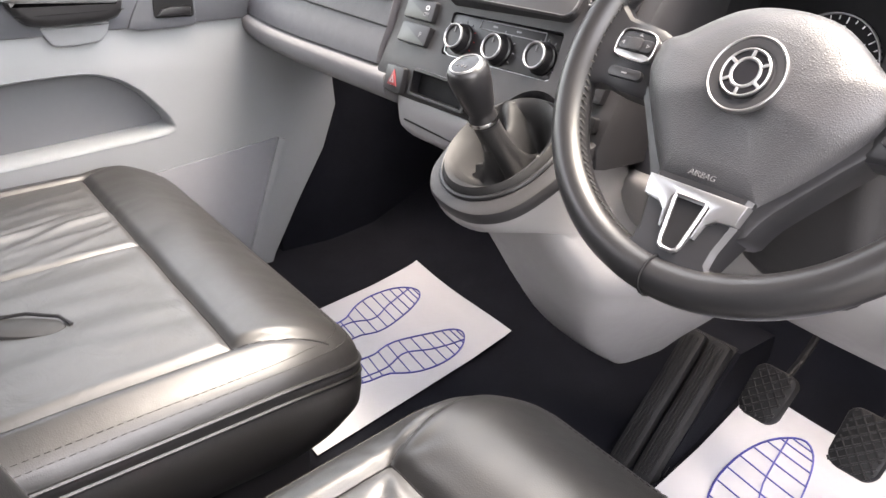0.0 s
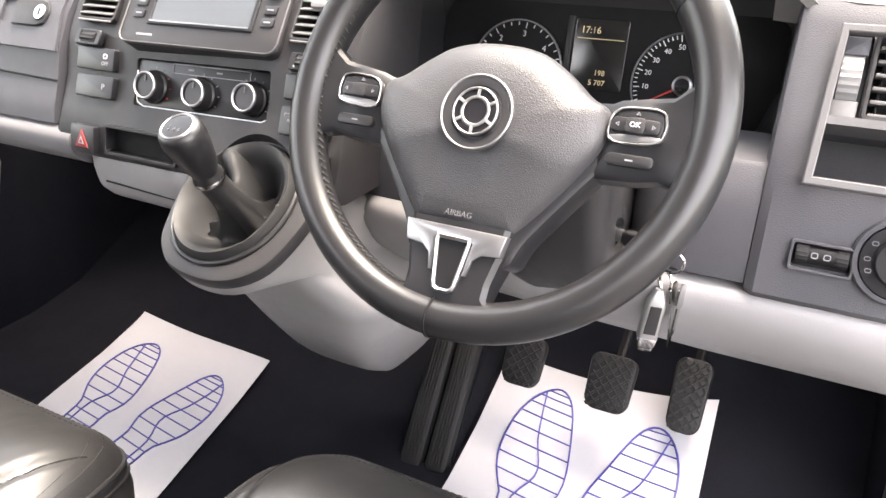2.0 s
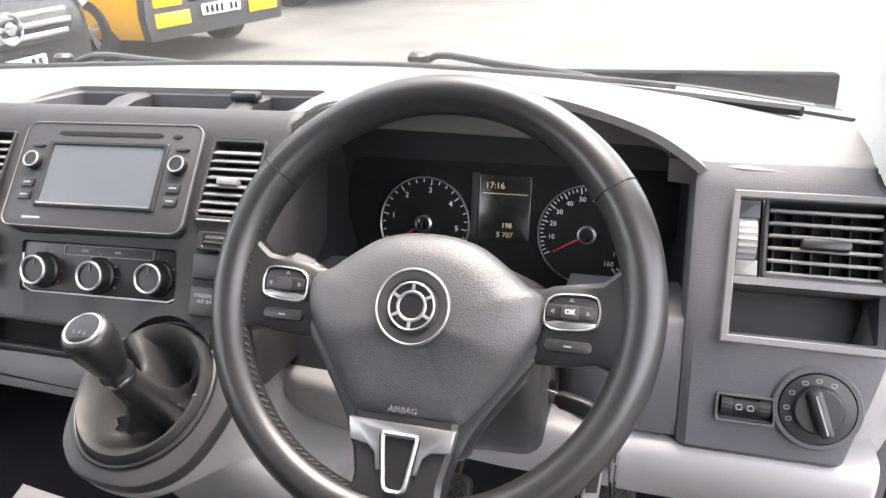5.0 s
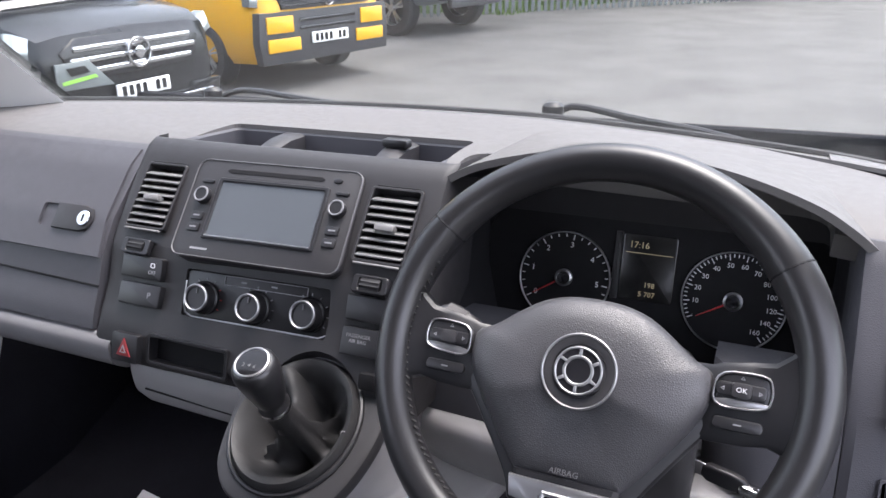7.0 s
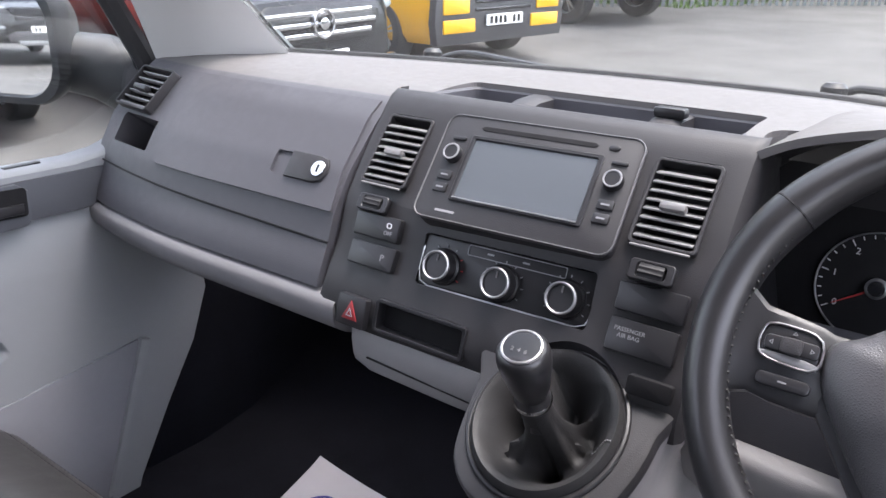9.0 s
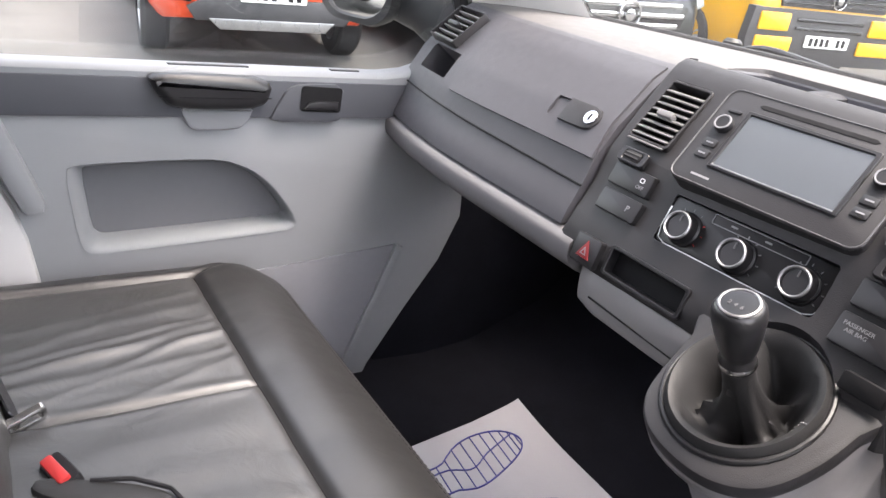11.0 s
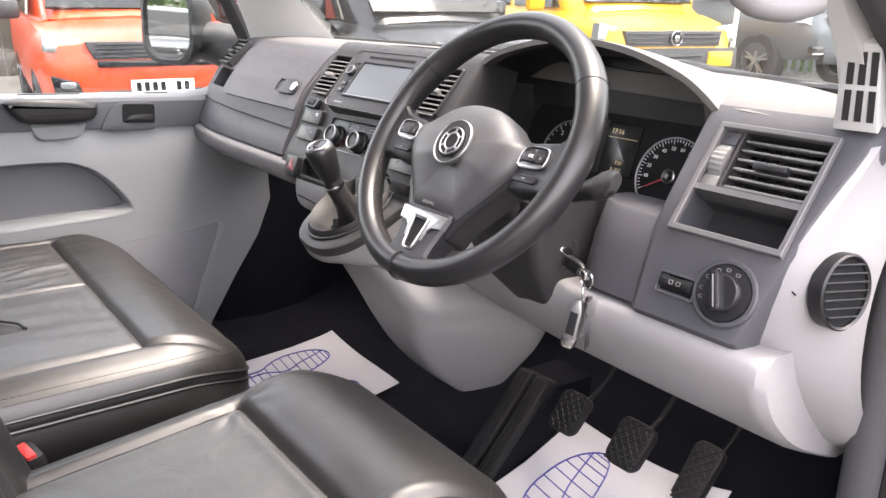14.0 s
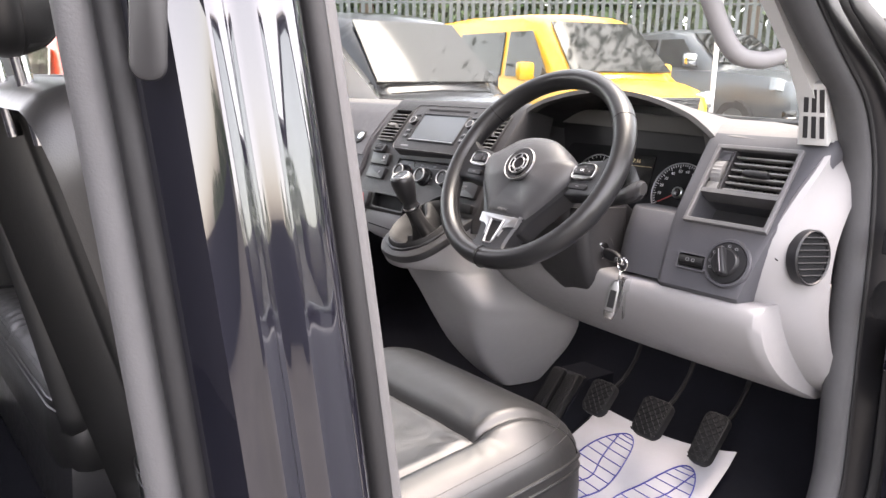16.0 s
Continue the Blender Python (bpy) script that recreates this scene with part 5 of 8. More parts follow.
    tube(bm, [(-0.15 + 0.15 * i / 8, 0.0885, 1.094 - 0.006 * i / 8) for i in range(9)], 0.0014, 5)
    part("drawer_gap", bm, VOID, p)
    # gaiter
    g = thing("gear_lever", "black gear lever with chrome-capped knob and creased leather gaiter", "gear lever")
    n, rings = 72, []
    base = Vector((0, 0, 0))
    top = BOOT.inverted() @ Vector((0.106, 0.018, 1.165))
    prof = [(1.0, 0.0), (0.985, 0.008), (0.93, 0.0135), (0.86, 0.0115), (0.79, 0.001), (0.72, -0.014), (0.64, -0.024), (0.55, -0.027), (0.46, -0.023), (0.37, -0.013), (0.29, 0.004), (0.235, 0.022), (0.205, 0.044), (0.195, 0.066)]
    for k, (r0, z0) in enumerate(prof):
        t = k / (len(prof) - 1)
        mid = math.sin(math.pi * max(0.0, t - 0.2) / 0.8) ** 1.2 * (1 - t) ** 0.6 * 2.1
        shift = base.lerp(top, max(0.0, (t - 0.35) / 0.65) ** 1.2)
        row = []
        for i in range(n):
            a = 2 * math.pi * i / n
            tw = a + 0.7 * t
            lobe = 0.9 * math.sin(3 * tw + 0.5) + 0.7 * math.sin(5 * tw + 2.0) + 0.8 * noise.noise((math.cos(a) * 2, math.sin(a) * 2, t * 3)) - 1.1 * abs(math.sin(2.5 * tw + 3.0 * t)) ** 0.6 * (0.5 - 0.5 * math.sin(a - 0.4))
            pinch = -abs(math.sin(2 * tw + 0.9)) ** 0.5 + 0.6
            rr = r0 + mid * (0.08 * lobe + 0.12 * pinch) * (0.3 + r0)
            z = z0 * (0.75 if z0 < 0 else 1.0) + mid * (0.015 * lobe + 0.017 * pinch)
            if k == 0:
                rr, z = 1.01, 0.0
            row.append((shift.x + 0.0715 * rr * math.cos(a), shift.y + 0.0785 * rr * math.sin(a), z if t < 0.5 else z + (shift.z - 0.066) * ((t - 0.5) / 0.5) ** 2))
        rings.append(row)
    bm = bmesh.new()
    loft(bm, rings, caps=False, m=BOOT)
    gt = part("gaiter", bm, GAITER, g, "creased black leather gaiter", smooth=60)
    for a0 in (2.75, 0.05):
        for i in range(8):
            bm = bmesh.new()
            k = 1 + i
            p0, p1 = Vector(rings[min(6, 2 + i // 2)][int(a0 / 6.283 * n) % n]), Vector(rings[min(7, 3 + i // 2)][int(a0 / 6.283 * n) % n])
            q0 = p0.lerp(p1, 0.1 + 0.5 * (i % 2))
            q1 = p0.lerp(p1, 0.35 + 0.5 * (i % 2))
            tube(bm, [BOOT @ (q0 + Vector((0, 0, 0.001))), BOOT @ (q1 + Vector((0, 0, 0.001)))], 0.0008, 4)
            part("stitch", bm, DIM, gt)
    bm = bmesh.new()
    tube(bm, [BOOT @ Vector((0.0735 * math.cos(a), 0.0805 * math.sin(a), 0.003)) for a in [2 * math.pi * j / 56 for j in range(56)]], 0.0032, 8, True)
    part("gaiter_ring", bm, SATIN, g, "gloss black gaiter ring")
    ax = (Vector((0.108, -0.015, 1.229)) - Vector((0.1055, 0.03, 1.14))).normalized()
    q = Matrix.Translation((0.108, -0.013, 1.226)) @ ax.to_track_quat("Z", "Y").to_matrix().to_4x4()
    bm = bmesh.new()
    lathe(bm, [(0.011, -0.105), (0.012, -0.074), (0.0155, -0.072), (0.0165, -0.062), (0.0145, -0.058), (0.0145, -0.054), (0.0175, -0.046), (0.0215, -0.024), (0.0232, -0.012), (0.0234, -0.006), (0.0225, 0.0), (0.0200, 0.0042), (0.0168, 0.006)], 32, q)
    kn = part("knob", bm, RIM, g, "black gear knob")
    bm = bmesh.new()
    lathe(bm, [(0.0186, 0.0045), (0.0178, 0.0066), (0.0165, 0.0072), (0.0157, 0.0066), (0.0155, 0.004)], 40, q, caps=False)
    part("knob_ring", bm, RINGS, kn, "chrome knob ring")
    bm = bmesh.new()
    lathe(bm, [(0.0157, 0.004), (0.0155, 0.0062), (0.01, 0.0068), (0.004, 0.007)], 32, q)
    part("knob_cap", bm, CAP, kn, "gloss black cap")
    for i, t in enumerate("246"):
        words("gear_mark", t, 0.006, q @ Matrix.Translation((-0.006 + 0.006 * i, -0.005, 0.0071)), VENT_FRAME, kn)
    bm = bmesh.new()
    lathe(bm, [(0.0168, -0.068), (0.0175, -0.0655), (0.0168, -0.063)], 32, q, caps=False)
    part("collar_ring", bm, CHROME, kn)


build_gear()


# ---- passenger door ----
def build_door():
    d = tagged(new("door_1"), "closed passenger door with pale grey card and dark waist strip", "door", kind="structure")
    R = Matrix(((0, 0, 1, -0.78), (1, 0, 0, 0), (0, 1, 0, 0), (0, 0, 0, 1)))  # local x along y, y up, z towards the seats

    def panel(name, pts, z0, z1, material, label="", ch=0.004):
        bm = bmesh.new()
        prism(bm, pts, z0, z1, R, ch)
        return part(name, bm, material, d, label)
    card = panel("card", [(-0.62, 0.50), (0.13, 0.50), (0.165, 0.60), (0.235, 0.73), (0.30, 0.84), (0.335, 0.94), (0.325, 1.03), (0.28, 1.10), (0.20, 1.15), (-0.62, 1.128)], -0.07, 0.0, DOORGREY, "pale grey plastic door card")
    pk = rounded([(-0.39, 0.902), (-0.365, 0.90), (-0.06, 0.925), (-0.034, 0.936), (-0.048, 0.965), (-0.09, 1.015), (-0.13, 1.045), (-0.18, 1.062), (-0.25, 1.062), (-0.405, 1.052), (-0.422, 1.042), (-0.402, 0.925)], 1)
    pki = rounded([(-0.368, 0.92), (-0.355, 0.918), (-0.072, 0.941), (-0.05, 0.946), (-0.058, 0.964), (-0.097, 1.01), (-0.134, 1.038), (-0.18, 1.055), (-0.25, 1.055), (-0.388, 1.045), (-0.398, 1.036), (-0.38, 0.932)], 1)
    c = bmesh.new()
    prism(c, pk, -0.045, 0.05, R)
    cut(card, c)
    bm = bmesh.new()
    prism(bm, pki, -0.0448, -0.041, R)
    part("pocket_back", bm, POCKET, d, "mid-grey pocket lining, darkened to give the recess shade")
    bm = bmesh.new()
    loft(bm, [[(x, y, z) for x, y in ((a + (b - a) * u, e + (g - e) * u) for (a, e), (b, g) in zip(pk, pki))] for u, z in ((-0.12, -0.002), (-0.1, 0.0012), (0.05, 0.0005), (0.25, -0.002), (0.6, -0.009), (0.9, -0.02), (1.0, -0.03), (1.0, -0.043))], caps=False, m=R)
    part("pocket_rim", bm, DOORGREY, d, smooth=70)
    panel("carpet_panel", [(-0.62, 0.52), (0.085, 0.52), (0.105, 0.62), (0.185, 0.872), (0.18, 0.884), (-0.075, 0.851), (-0.62, 0.81)], -0.01, 0.004, DOORFABRIC, "grey ribbed carpet lower panel", 0.003)
    panel("card_rib", [(0.09, 0.60), (0.108, 0.60), (0.2, 0.88), (0.183, 0.886)], -0.01, 0.012, DOORGREY, "", 0.003)
    # waist strip and ledge
    panel("waist_strip", [(-0.62, 1.124), (0.16, 1.148), (0.15, 1.212), (-0.62, 1.186)], -0.05, 0.010, DOORSTRIP, "dark grey waist strip", 0.004)
    bm = bmesh.new()
    loft(bm, [[(x, y, z + 0.027 * (y + 0.62) / 0.78 + 0.07 * max(0, (y - 0.10) / 0.17) ** 2) for x, z in ((-0.7735, 1.17), (-0.7735, 1.194), (-0.777, 1.199), (-0.785, 1.202), (-0.815, 1.203), (-0.822, 1.198), (-0.822, 1.13))] for y in (-0.62, -0.4, -0.2, 0.0, 0.10, 0.15, 0.19, 0.22, 0.25, 0.27)])
    part("ledge", bm, DOORGREY, d, "pale window ledge")
    # grip: padded leather pull with a slanted rear end
    gp = rounded([(-0.316, 1.208), (-0.30, 1.178), (-0.272, 1.15), (-0.122, 1.156), (-0.11, 1.211)], 2)
    bm = bmesh.new()
    loft(bm, [[(x, y, z) for x, y in inset(gp, d0)] for d0, z in ((0.004, 0.0), (0.0, 0.01), (0.0, 0.018), (0.003, 0.026), (0.009, 0.031), (0.016, 0.0325))], m=R)
    g = part("grip", bm, RIM, d, "black leather door pull grip")
    bm = bmesh.new()
    tube(bm, [R @ Vector((-0.296 + 0.18 * k / 12, 1.172 + 0.006 * k / 12, 0.0325 - 0.004 * abs(k / 6 - 1) ** 4)) for k in range(13)], 0.001, 5)
    part("grip_seam", bm, VOID, g)
    cup = rounded([(-0.262, 1.156), (-0.136, 1.16), (-0.142, 1.14), (-0.158, 1.118), (-0.238, 1.113), (-0.252, 1.132)], 3)
    panel("cup", cup, -0.01, 0.012, DOORGREY, "pale finger cup", 0.006)
    # handle
    hp = rounded([(-0.112, 1.134), (-0.10, 1.163), (-0.083, 1.194), (-0.06, 1.203), (0.02, 1.206), (0.022, 1.146), (0.01, 1.138)], 1)
    panel("handle_plate", hp, 0.0, 0.016, DOORSTRIP, "", 0.003)
    # no hollow is cut here; a black slab shows the recess's shade
    bm = bmesh.new()
    prism(bm, rrect(0.076, 0.044, 0.006, cx=-0.022, cy=1.178), 0.004, 0.0175, R)
    part("handle_recess_shade", bm, VOID, d)
    bm = bmesh.new()
    prism(bm, [(-0.055, 1.16), (0.01, 1.16), (0.01, 1.176), (-0.025, 1.176), (-0.045, 1.172)], 0.01, 0.022, R, 0.003)
    part("lever", bm, SATIN, d, "black door release lever")
    # slot and lock stud on the ledge
    for y, w in ((-0.21, 0.13), (0.03, 0.055)):
        bm = bmesh.new()
        rbox(bm, 0.013, w, 0.004, 0.0015, Matrix.Translation((-0.797, y, 1.2005 + 0.0346 * (y + 0.62))) @ pose(0, 0, 0, 2, 0, 0))
        part("ledge_slot", bm, SATIN, d)
    # arm pad at the rear edge
    bm = bmesh.new()
    prism(bm, [(-0.575, 1.178), (-0.545, 1.182), (-0.51, 1.13), (-0.453, 1.0), (-0.455, 0.985), (-0.478, 0.98), (-0.487, 0.988), (-0.55, 1.12)], 0.0, 0.032, R, 0.008)
    part("arm_pad", bm, DOORGREY, d, "pale padded rear edge")
    bm = bmesh.new()
    prism(bm, [(-0.66, 1.18), (-0.585, 1.176), (-0.555, 1.115), (-0.494, 0.985), (-0.475, 0.93), (-0.46, 0.86), (-0.455, 0.78), (-0.66, 0.78)], -0.01, 0.02, R, 0.012)
    part("rear_edge", bm, PILLAR, d, "pale rounded rear edge of the door card")
    # outer skin and window
    panel("skin", [(-0.62, 0.35), (0.34, 0.35), (0.34, 1.13), (-0.62, 1.13)], -0.16, -0.12, BLACKPAINT, "black door skin")
    bm = bmesh.new()
    prism(bm, [(-0.62, 1.13), (0.33, 1.16), (0.285, 1.37), (0.18, 1.56), (0.02, 1.80), (-0.05, 1.89), (-0.62, 1.90)], -0.085, -0.08, R)
    g = part("window_pane", bm, WINDSCREEN, d, "clear side window")
    g.visible_shadow = False
    bm = bmesh.new()
    tube(bm, [R @ Vector(p) for p in ((0.345, 1.19, -0.06), (0.285, 1.37, -0.065), (0.185, 1.56, -0.075), (0.03, 1.80, -0.09), (-0.05, 1.90, -0.1), (-0.62, 1.92, -0.1), (-0.64, 1.2, -0.07))], 0.02, 8)
    part("window_frame", bm, SATIN, d, "black window frame")


build_door()


def build_side(side, name, y0, label):
    """Body side behind the door."""
    bm = bmesh.new()
    x0, x1 = (side * 0.80, side * 0.92)
    rbox(bm, abs(x1 - x0), y0 + 1.75, 0.95, 0.01, Matrix.Translation(((x0 + x1) / 2, (y0 - 1.75) / 2, 0.3)))
    return tagged(part(name, bm, DOORGREY), label, "wall", kind="structure")


build_side(-1, "wall_left", -0.62, "pale grey lower cab side behind the passenger door")
slab("pillar_left_rear", -0.90, -0.76, -0.74, -0.60, 0.55, 1.95, PILLAR, "pale grey door pillar trim behind the bench", "pillar", 0.03)


# ---- wing mirror ----
def build_mirror():
    m = thing("wing_mirror", "black wing mirror with clear glass outside the passenger window", "wing mirror")
    q = Matrix.Translation((-1.012, 0.142, 1.39)) @ pose(0, 0, 0, 0, 0, 25) @ pose(0, 0, 0, 92)
    bm = bmesh.new()
    loft(bm, [[(x, y, z) for x, y in rrect(w, h, 0.062, 8)] for z, w, h in ((-0.10, 0.11, 0.13), (-0.075, 0.16, 0.18), (-0.03, 0.188, 0.208), (0.0, 0.195, 0.215), (0.012, 0.19, 0.21), (0.014, 0.168, 0.188), (0.004, 0.16, 0.18))], m=q)
    part("housing", bm, CARPLASTIC, m)
    bm = bmesh.new()
    prism(bm, rrect(0.16, 0.18, 0.055, 8), 0.0, 0.006, q)
    part("mirror_glass", bm, MIRROR, m)
    bm = bmesh.new()
    tube(bm, [(-1.0, 0.2, 1.36), (-0.95, 0.27, 1.345), (-0.88, 0.32, 1.31), (-0.85, 0.33, 1.28)], [0.05, 0.06, 0.07, 0.06], 14)
    part("arm", bm, CARPLASTIC, m)


build_mirror()


# ---- seats ----
def cushion(name, w, d, h, m, parent, side=(0.06, 0.05), front=(0.06, 0.05), back=(0.06, 0.05), panels=(), seams=(), wrinkle=None, puff=0.0, nx=110, ny=70, label="", panel_label="", sink=0.035, piped=False):
    """A stuffed cushion of w by d; side, front, back: how far in and how far down each edge rounds over; panels: (x0, x1, y0, y1) sunk between the bolsters; seams: grooves of ((x, y), (x, y)); piped: piping and stitches along the upper edge."""
    def ends(y):
        return front if y > 0 else back

    def excess(x, y):
        e = ends(y)
        return max(0.0, 1 - (w / 2 - abs(x)) / side[0]), max(0.0, 1 - (d / 2 - abs(y)) / e[0])

    def held(x, y):
        """The point itself, or the nearest on the rounded footprint."""
        a, b = excess(x, y)
        q = math.hypot(a, b)
        if q > 1:
            x = math.copysign(w / 2 - side[0] * (1 - a / q), x) if a else x
            y = math.copysign(d / 2 - ends(y)[0] * (1 - b / q), y) if b else y
        return x, y

    def seam(x, y):
        best = 1.0
        for (ax, ay), (bx, by) in seams:
            t = max(0, min(1, ((x - ax) * (bx - ax) + (y - ay) * (by - ay)) / ((bx - ax) ** 2 + (by - ay) ** 2)))
            best = min(best, math.hypot(x - ax - t * (bx - ax), y - ay - t * (by - ay)))
        return best

    def inside(x, y):
        best = -1.0
        for x0, x1, y0, y1 in panels:
            best = max(best, min(x - x0, x1 - x, y - y0, y1 - y))
        return best

    def height(x, y, rough=True):
        a, b = excess(x, y)
        q = min(1.0, math.hypot(a, b))
        e = ends(y)
        drop = side[1] + (e[1] - side[1]) * b * b / (a * a + b * b + 1e-6)
        k = 1 - q
        p = inside(x, y)
        z = h - drop * (1 - math.sqrt(max(0, 1 - q * q)))
        z -= sink * (1 / (1 + math.exp(max(-40.0, min(40.0, -p / 0.016)))))
        if p > 0:
            z += 0.009 * min(1, p / 0.07) ** 0.6
        if p < 0 and panels:
            soft = min(1.0, k * 1.25)
            soft = soft * soft * (3 - 2 * soft)
            out = max(0.0, x - panels[-1][1], panels[0][0] - x)
            z += puff * max(0.0, math.sin(math.pi * min(1.0, max(0.0, y - panels[0][3]) / (d / 2 - panels[0][3])))) ** (0.8 + 0.8 * min(1.0, out / 0.03)) * soft
            z += 0.004 * soft * (1 - math.exp(-max(0, -p) / 0.012))
        if rough:
            g = seam(x, y)
            z -= 0.0045 * math.exp(-(g / 0.005) ** 2) * min(1, k * 1.5 + 0.15)
            z += 0.0018 * math.exp(-((g - 0.012) / 0.008) ** 2) * min(1, k * 2)
            if wrinkle:
                z += wrinkle(x, y) * min(1, k * 3) * (1 if p > 0 else 0.3)
            z += 0.0022 * noise.noise((x * 9, y * 9, h)) * k
        return z
    V = []
    for i in range(nx + 1):
        row = []
        for j in range(ny + 1):
            x, y = held(-w / 2 + w * i / nx, -d / 2 + d * j / ny)
            row.append((Vector((x, y, height(x, y))), inside(x, y)))
        V.append(row)
    bm, bp = bmesh.new(), bmesh.new()
    for target, want in ((bm, False), (bp, True)):
        cache = {}

        def vert(i, j):
            if (i, j) not in cache:
                cache[i, j] = target.verts.new(m @ V[i][j][0])
            return cache[i, j]
        for i in range(nx):
            for j in range(ny):
                c = (V[i][j][1] + V[i + 1][j + 1][1]) / 2
                if (c > 0) == want:
                    target.faces.new((vert(i, j), vert(i + 1, j), vert(i + 1, j + 1), vert(i, j + 1)))
    border = [V[i][0][0] for i in range(nx + 1)] + [V[nx][j][0] for j in range(1, ny + 1)] + [V[i][ny][0] for i in range(nx - 1, -1, -1)] + [V[0][j][0] for j in range(ny - 1, 0, -1)]
    rows = [border] + [[Vector((p.x * k, p.y * k, p.z * (1 - t))) for p in border] for t, k in ((0.06, 1.004), (0.14, 1.006), (0.17, 1.001), (0.2, 1.006), (0.5, 1.008), (0.8, 1.0), (1.0, 0.97))]
    loft(bm, rows, caps=False, m=m)
    bmesh.ops.remove_doubles(bm, verts=bm.verts, dist=1e-5)
    bmesh.ops.remove_doubles(bp, verts=bp.verts, dist=1e-5)
    c = part(name, bm, LEATHER, parent, label, smooth=60)
    for (ax, ay), (bx, by) in seams:
        n = max(2, int(math.hypot(bx - ax, by - ay) / 0.008))
        P = []
        for i in range(n + 1):
            x, y = held(ax + (bx - ax) * i / n, ay + (by - ay) * i / n)
            P.append(m @ Vector((x, y, height(x, y) - 0.0006)))
        bm = bmesh.new()
        tube(bm, P, 0.0016, 5)
        part("seam", bm, VOID, c)
    if panels:
        part("centre_panel", bp, LEATHER_SOFT, c, panel_label, smooth=60)
    else:
        bp.free()
    if piped:
        loop = []
        for p in border:
            if not loop or (p - loop[-1]).length > 0.006:
                loop.append(p)
        for dz in (0.0, -0.017):
            bm = bmesh.new()
            tube(bm, [m @ (Vector((p.x * 1.005, p.y * 1.005, p.z + dz))) for p in loop], 0.0028, 6, True)
            part("piping", bm, LEATHER, c, "black leather piping")
        for level in (0.80, 0.9):
            bm = bmesh.new()
            line = []
            for p in loop:
                a, b = excess(p.x, p.y)
                x = math.copysign(w / 2 - side[0] * (1 - a * level), p.x) if a else p.x
                y = math.copysign(d / 2 - ends(p.y)[0] * (1 - b * level), p.y) if b else p.y
                line.append(Vector((x, y, height(x, y) + 0.0006)))
            for a, b in zip(line, line[1:]):
                n = max(1, int((b - a).length / 0.0055))
                for k in range(n):
                    tube(bm, [m @ a.lerp(b, (k + 0.1) / n), m @ a.lerp(b, (k + 0.72) / n)], 0.00055, 3)
            part("stitching", bm, STITCH, c, "grey stitching")
    return c


def gathers(x, y):
    z = 0.0
    if -0.36 < x - 0.02 < -0.02:
        for c, a in ((-0.035, 0.003), (-0.075, 0.006), (-0.105, 0.006), (-0.135, 0.007), (-0.165, 0.005), (-0.2, 0.004), (-0.24, 0.003)):
            xc = c - 0.05 * math.sin(y * 6) + 0.016 * noise.noise((c * 40, y * 7, 1.0))
            z += a * (0.55 + 0.6 * noise.noise((c * 61, y * 6, 8.0))) * math.exp(-((x - xc) / (0.008 + 0.003 * math.sin(c * 90))) ** 2) * min(1, max(0, (0.17 - y) / 0.1))
    return z + 0.0025 * noise.noise((x * 26, y * 9, 3.0))


bench = thing("passenger_bench", "black leather double passenger bench seat", "seat")
BM = pose(-0.353, -0.344, 0.733, 2.5)
cushion("cushion", 0.80, 0.556, 0.164, BM, bench, side=(0.085, 0.046), front=(0.15, 0.092), back=(0.05, 0.03), puff=0.006, piped=True,
        panels=((-0.317, 0.0, -0.30, 0.100), (0.004, 0.337, -0.30, 0.100)),
        seams=(((-0.319, 0.102), (0.339, 0.102)), ((-0.319, -0.27), (-0.319, 0.102)), ((0.339, -0.27), (0.339, 0.102)), ((0.002, -0.27), (0.002, 0.102)), ((0.339, 0.102), (0.356, 0.155)), ((0.356, 0.155), (0.366, 0.215)), ((-0.319, 0.102), (-0.345, 0.155)), ((-0.345, 0.155), (-0.366, 0.215))),
        wrinkle=gathers, nx=170, ny=110, label="black leather seat cushion", panel_label="creased black leather centre panel", sink=0.006)
bm = bmesh.new()
rbox(bm, 0.76, 0.44, 0.18, 0.02, Matrix.Translation((-0.355, -0.385, 0.575)))
part("base", bm, SATIN, bench, "black seat base")
cushion("backrest", 0.80, 0.66, 0.11, pose(-0.345, -0.69, 1.10, 76, 0, 180), bench, side=(0.05, 0.05), front=(0.05, 0.05), back=(0.05, 0.05),
        panels=((-0.37, -0.012, -0.30, 0.26), (0.012, 0.37, -0.30, 0.26)), seams=(((-0.375, 0.262), (0.375, 0.262)), ((0, -0.3), (0, 0.26))), nx=90, ny=70, sink=0.02)


def crown(x, y):
    """Small creases, and folds that fan out from the panel's front corners."""
    z = 0.0022 * noise.noise((x * 22, y * 8, 5.0))
    for s in (-1, 1):
        u, v = s * x - 0.15, y - 0.075
        r = math.hypot(u, v)
        z += 0.0016 * math.sin(9 * math.atan2(v, u)) * math.exp(-((r - 0.035) / 0.025) ** 2)
    return z


driver = thing("driver_seat", "black leather driver's seat", "seat")
DM = pose(0.425, -0.262, 0.713, 8)
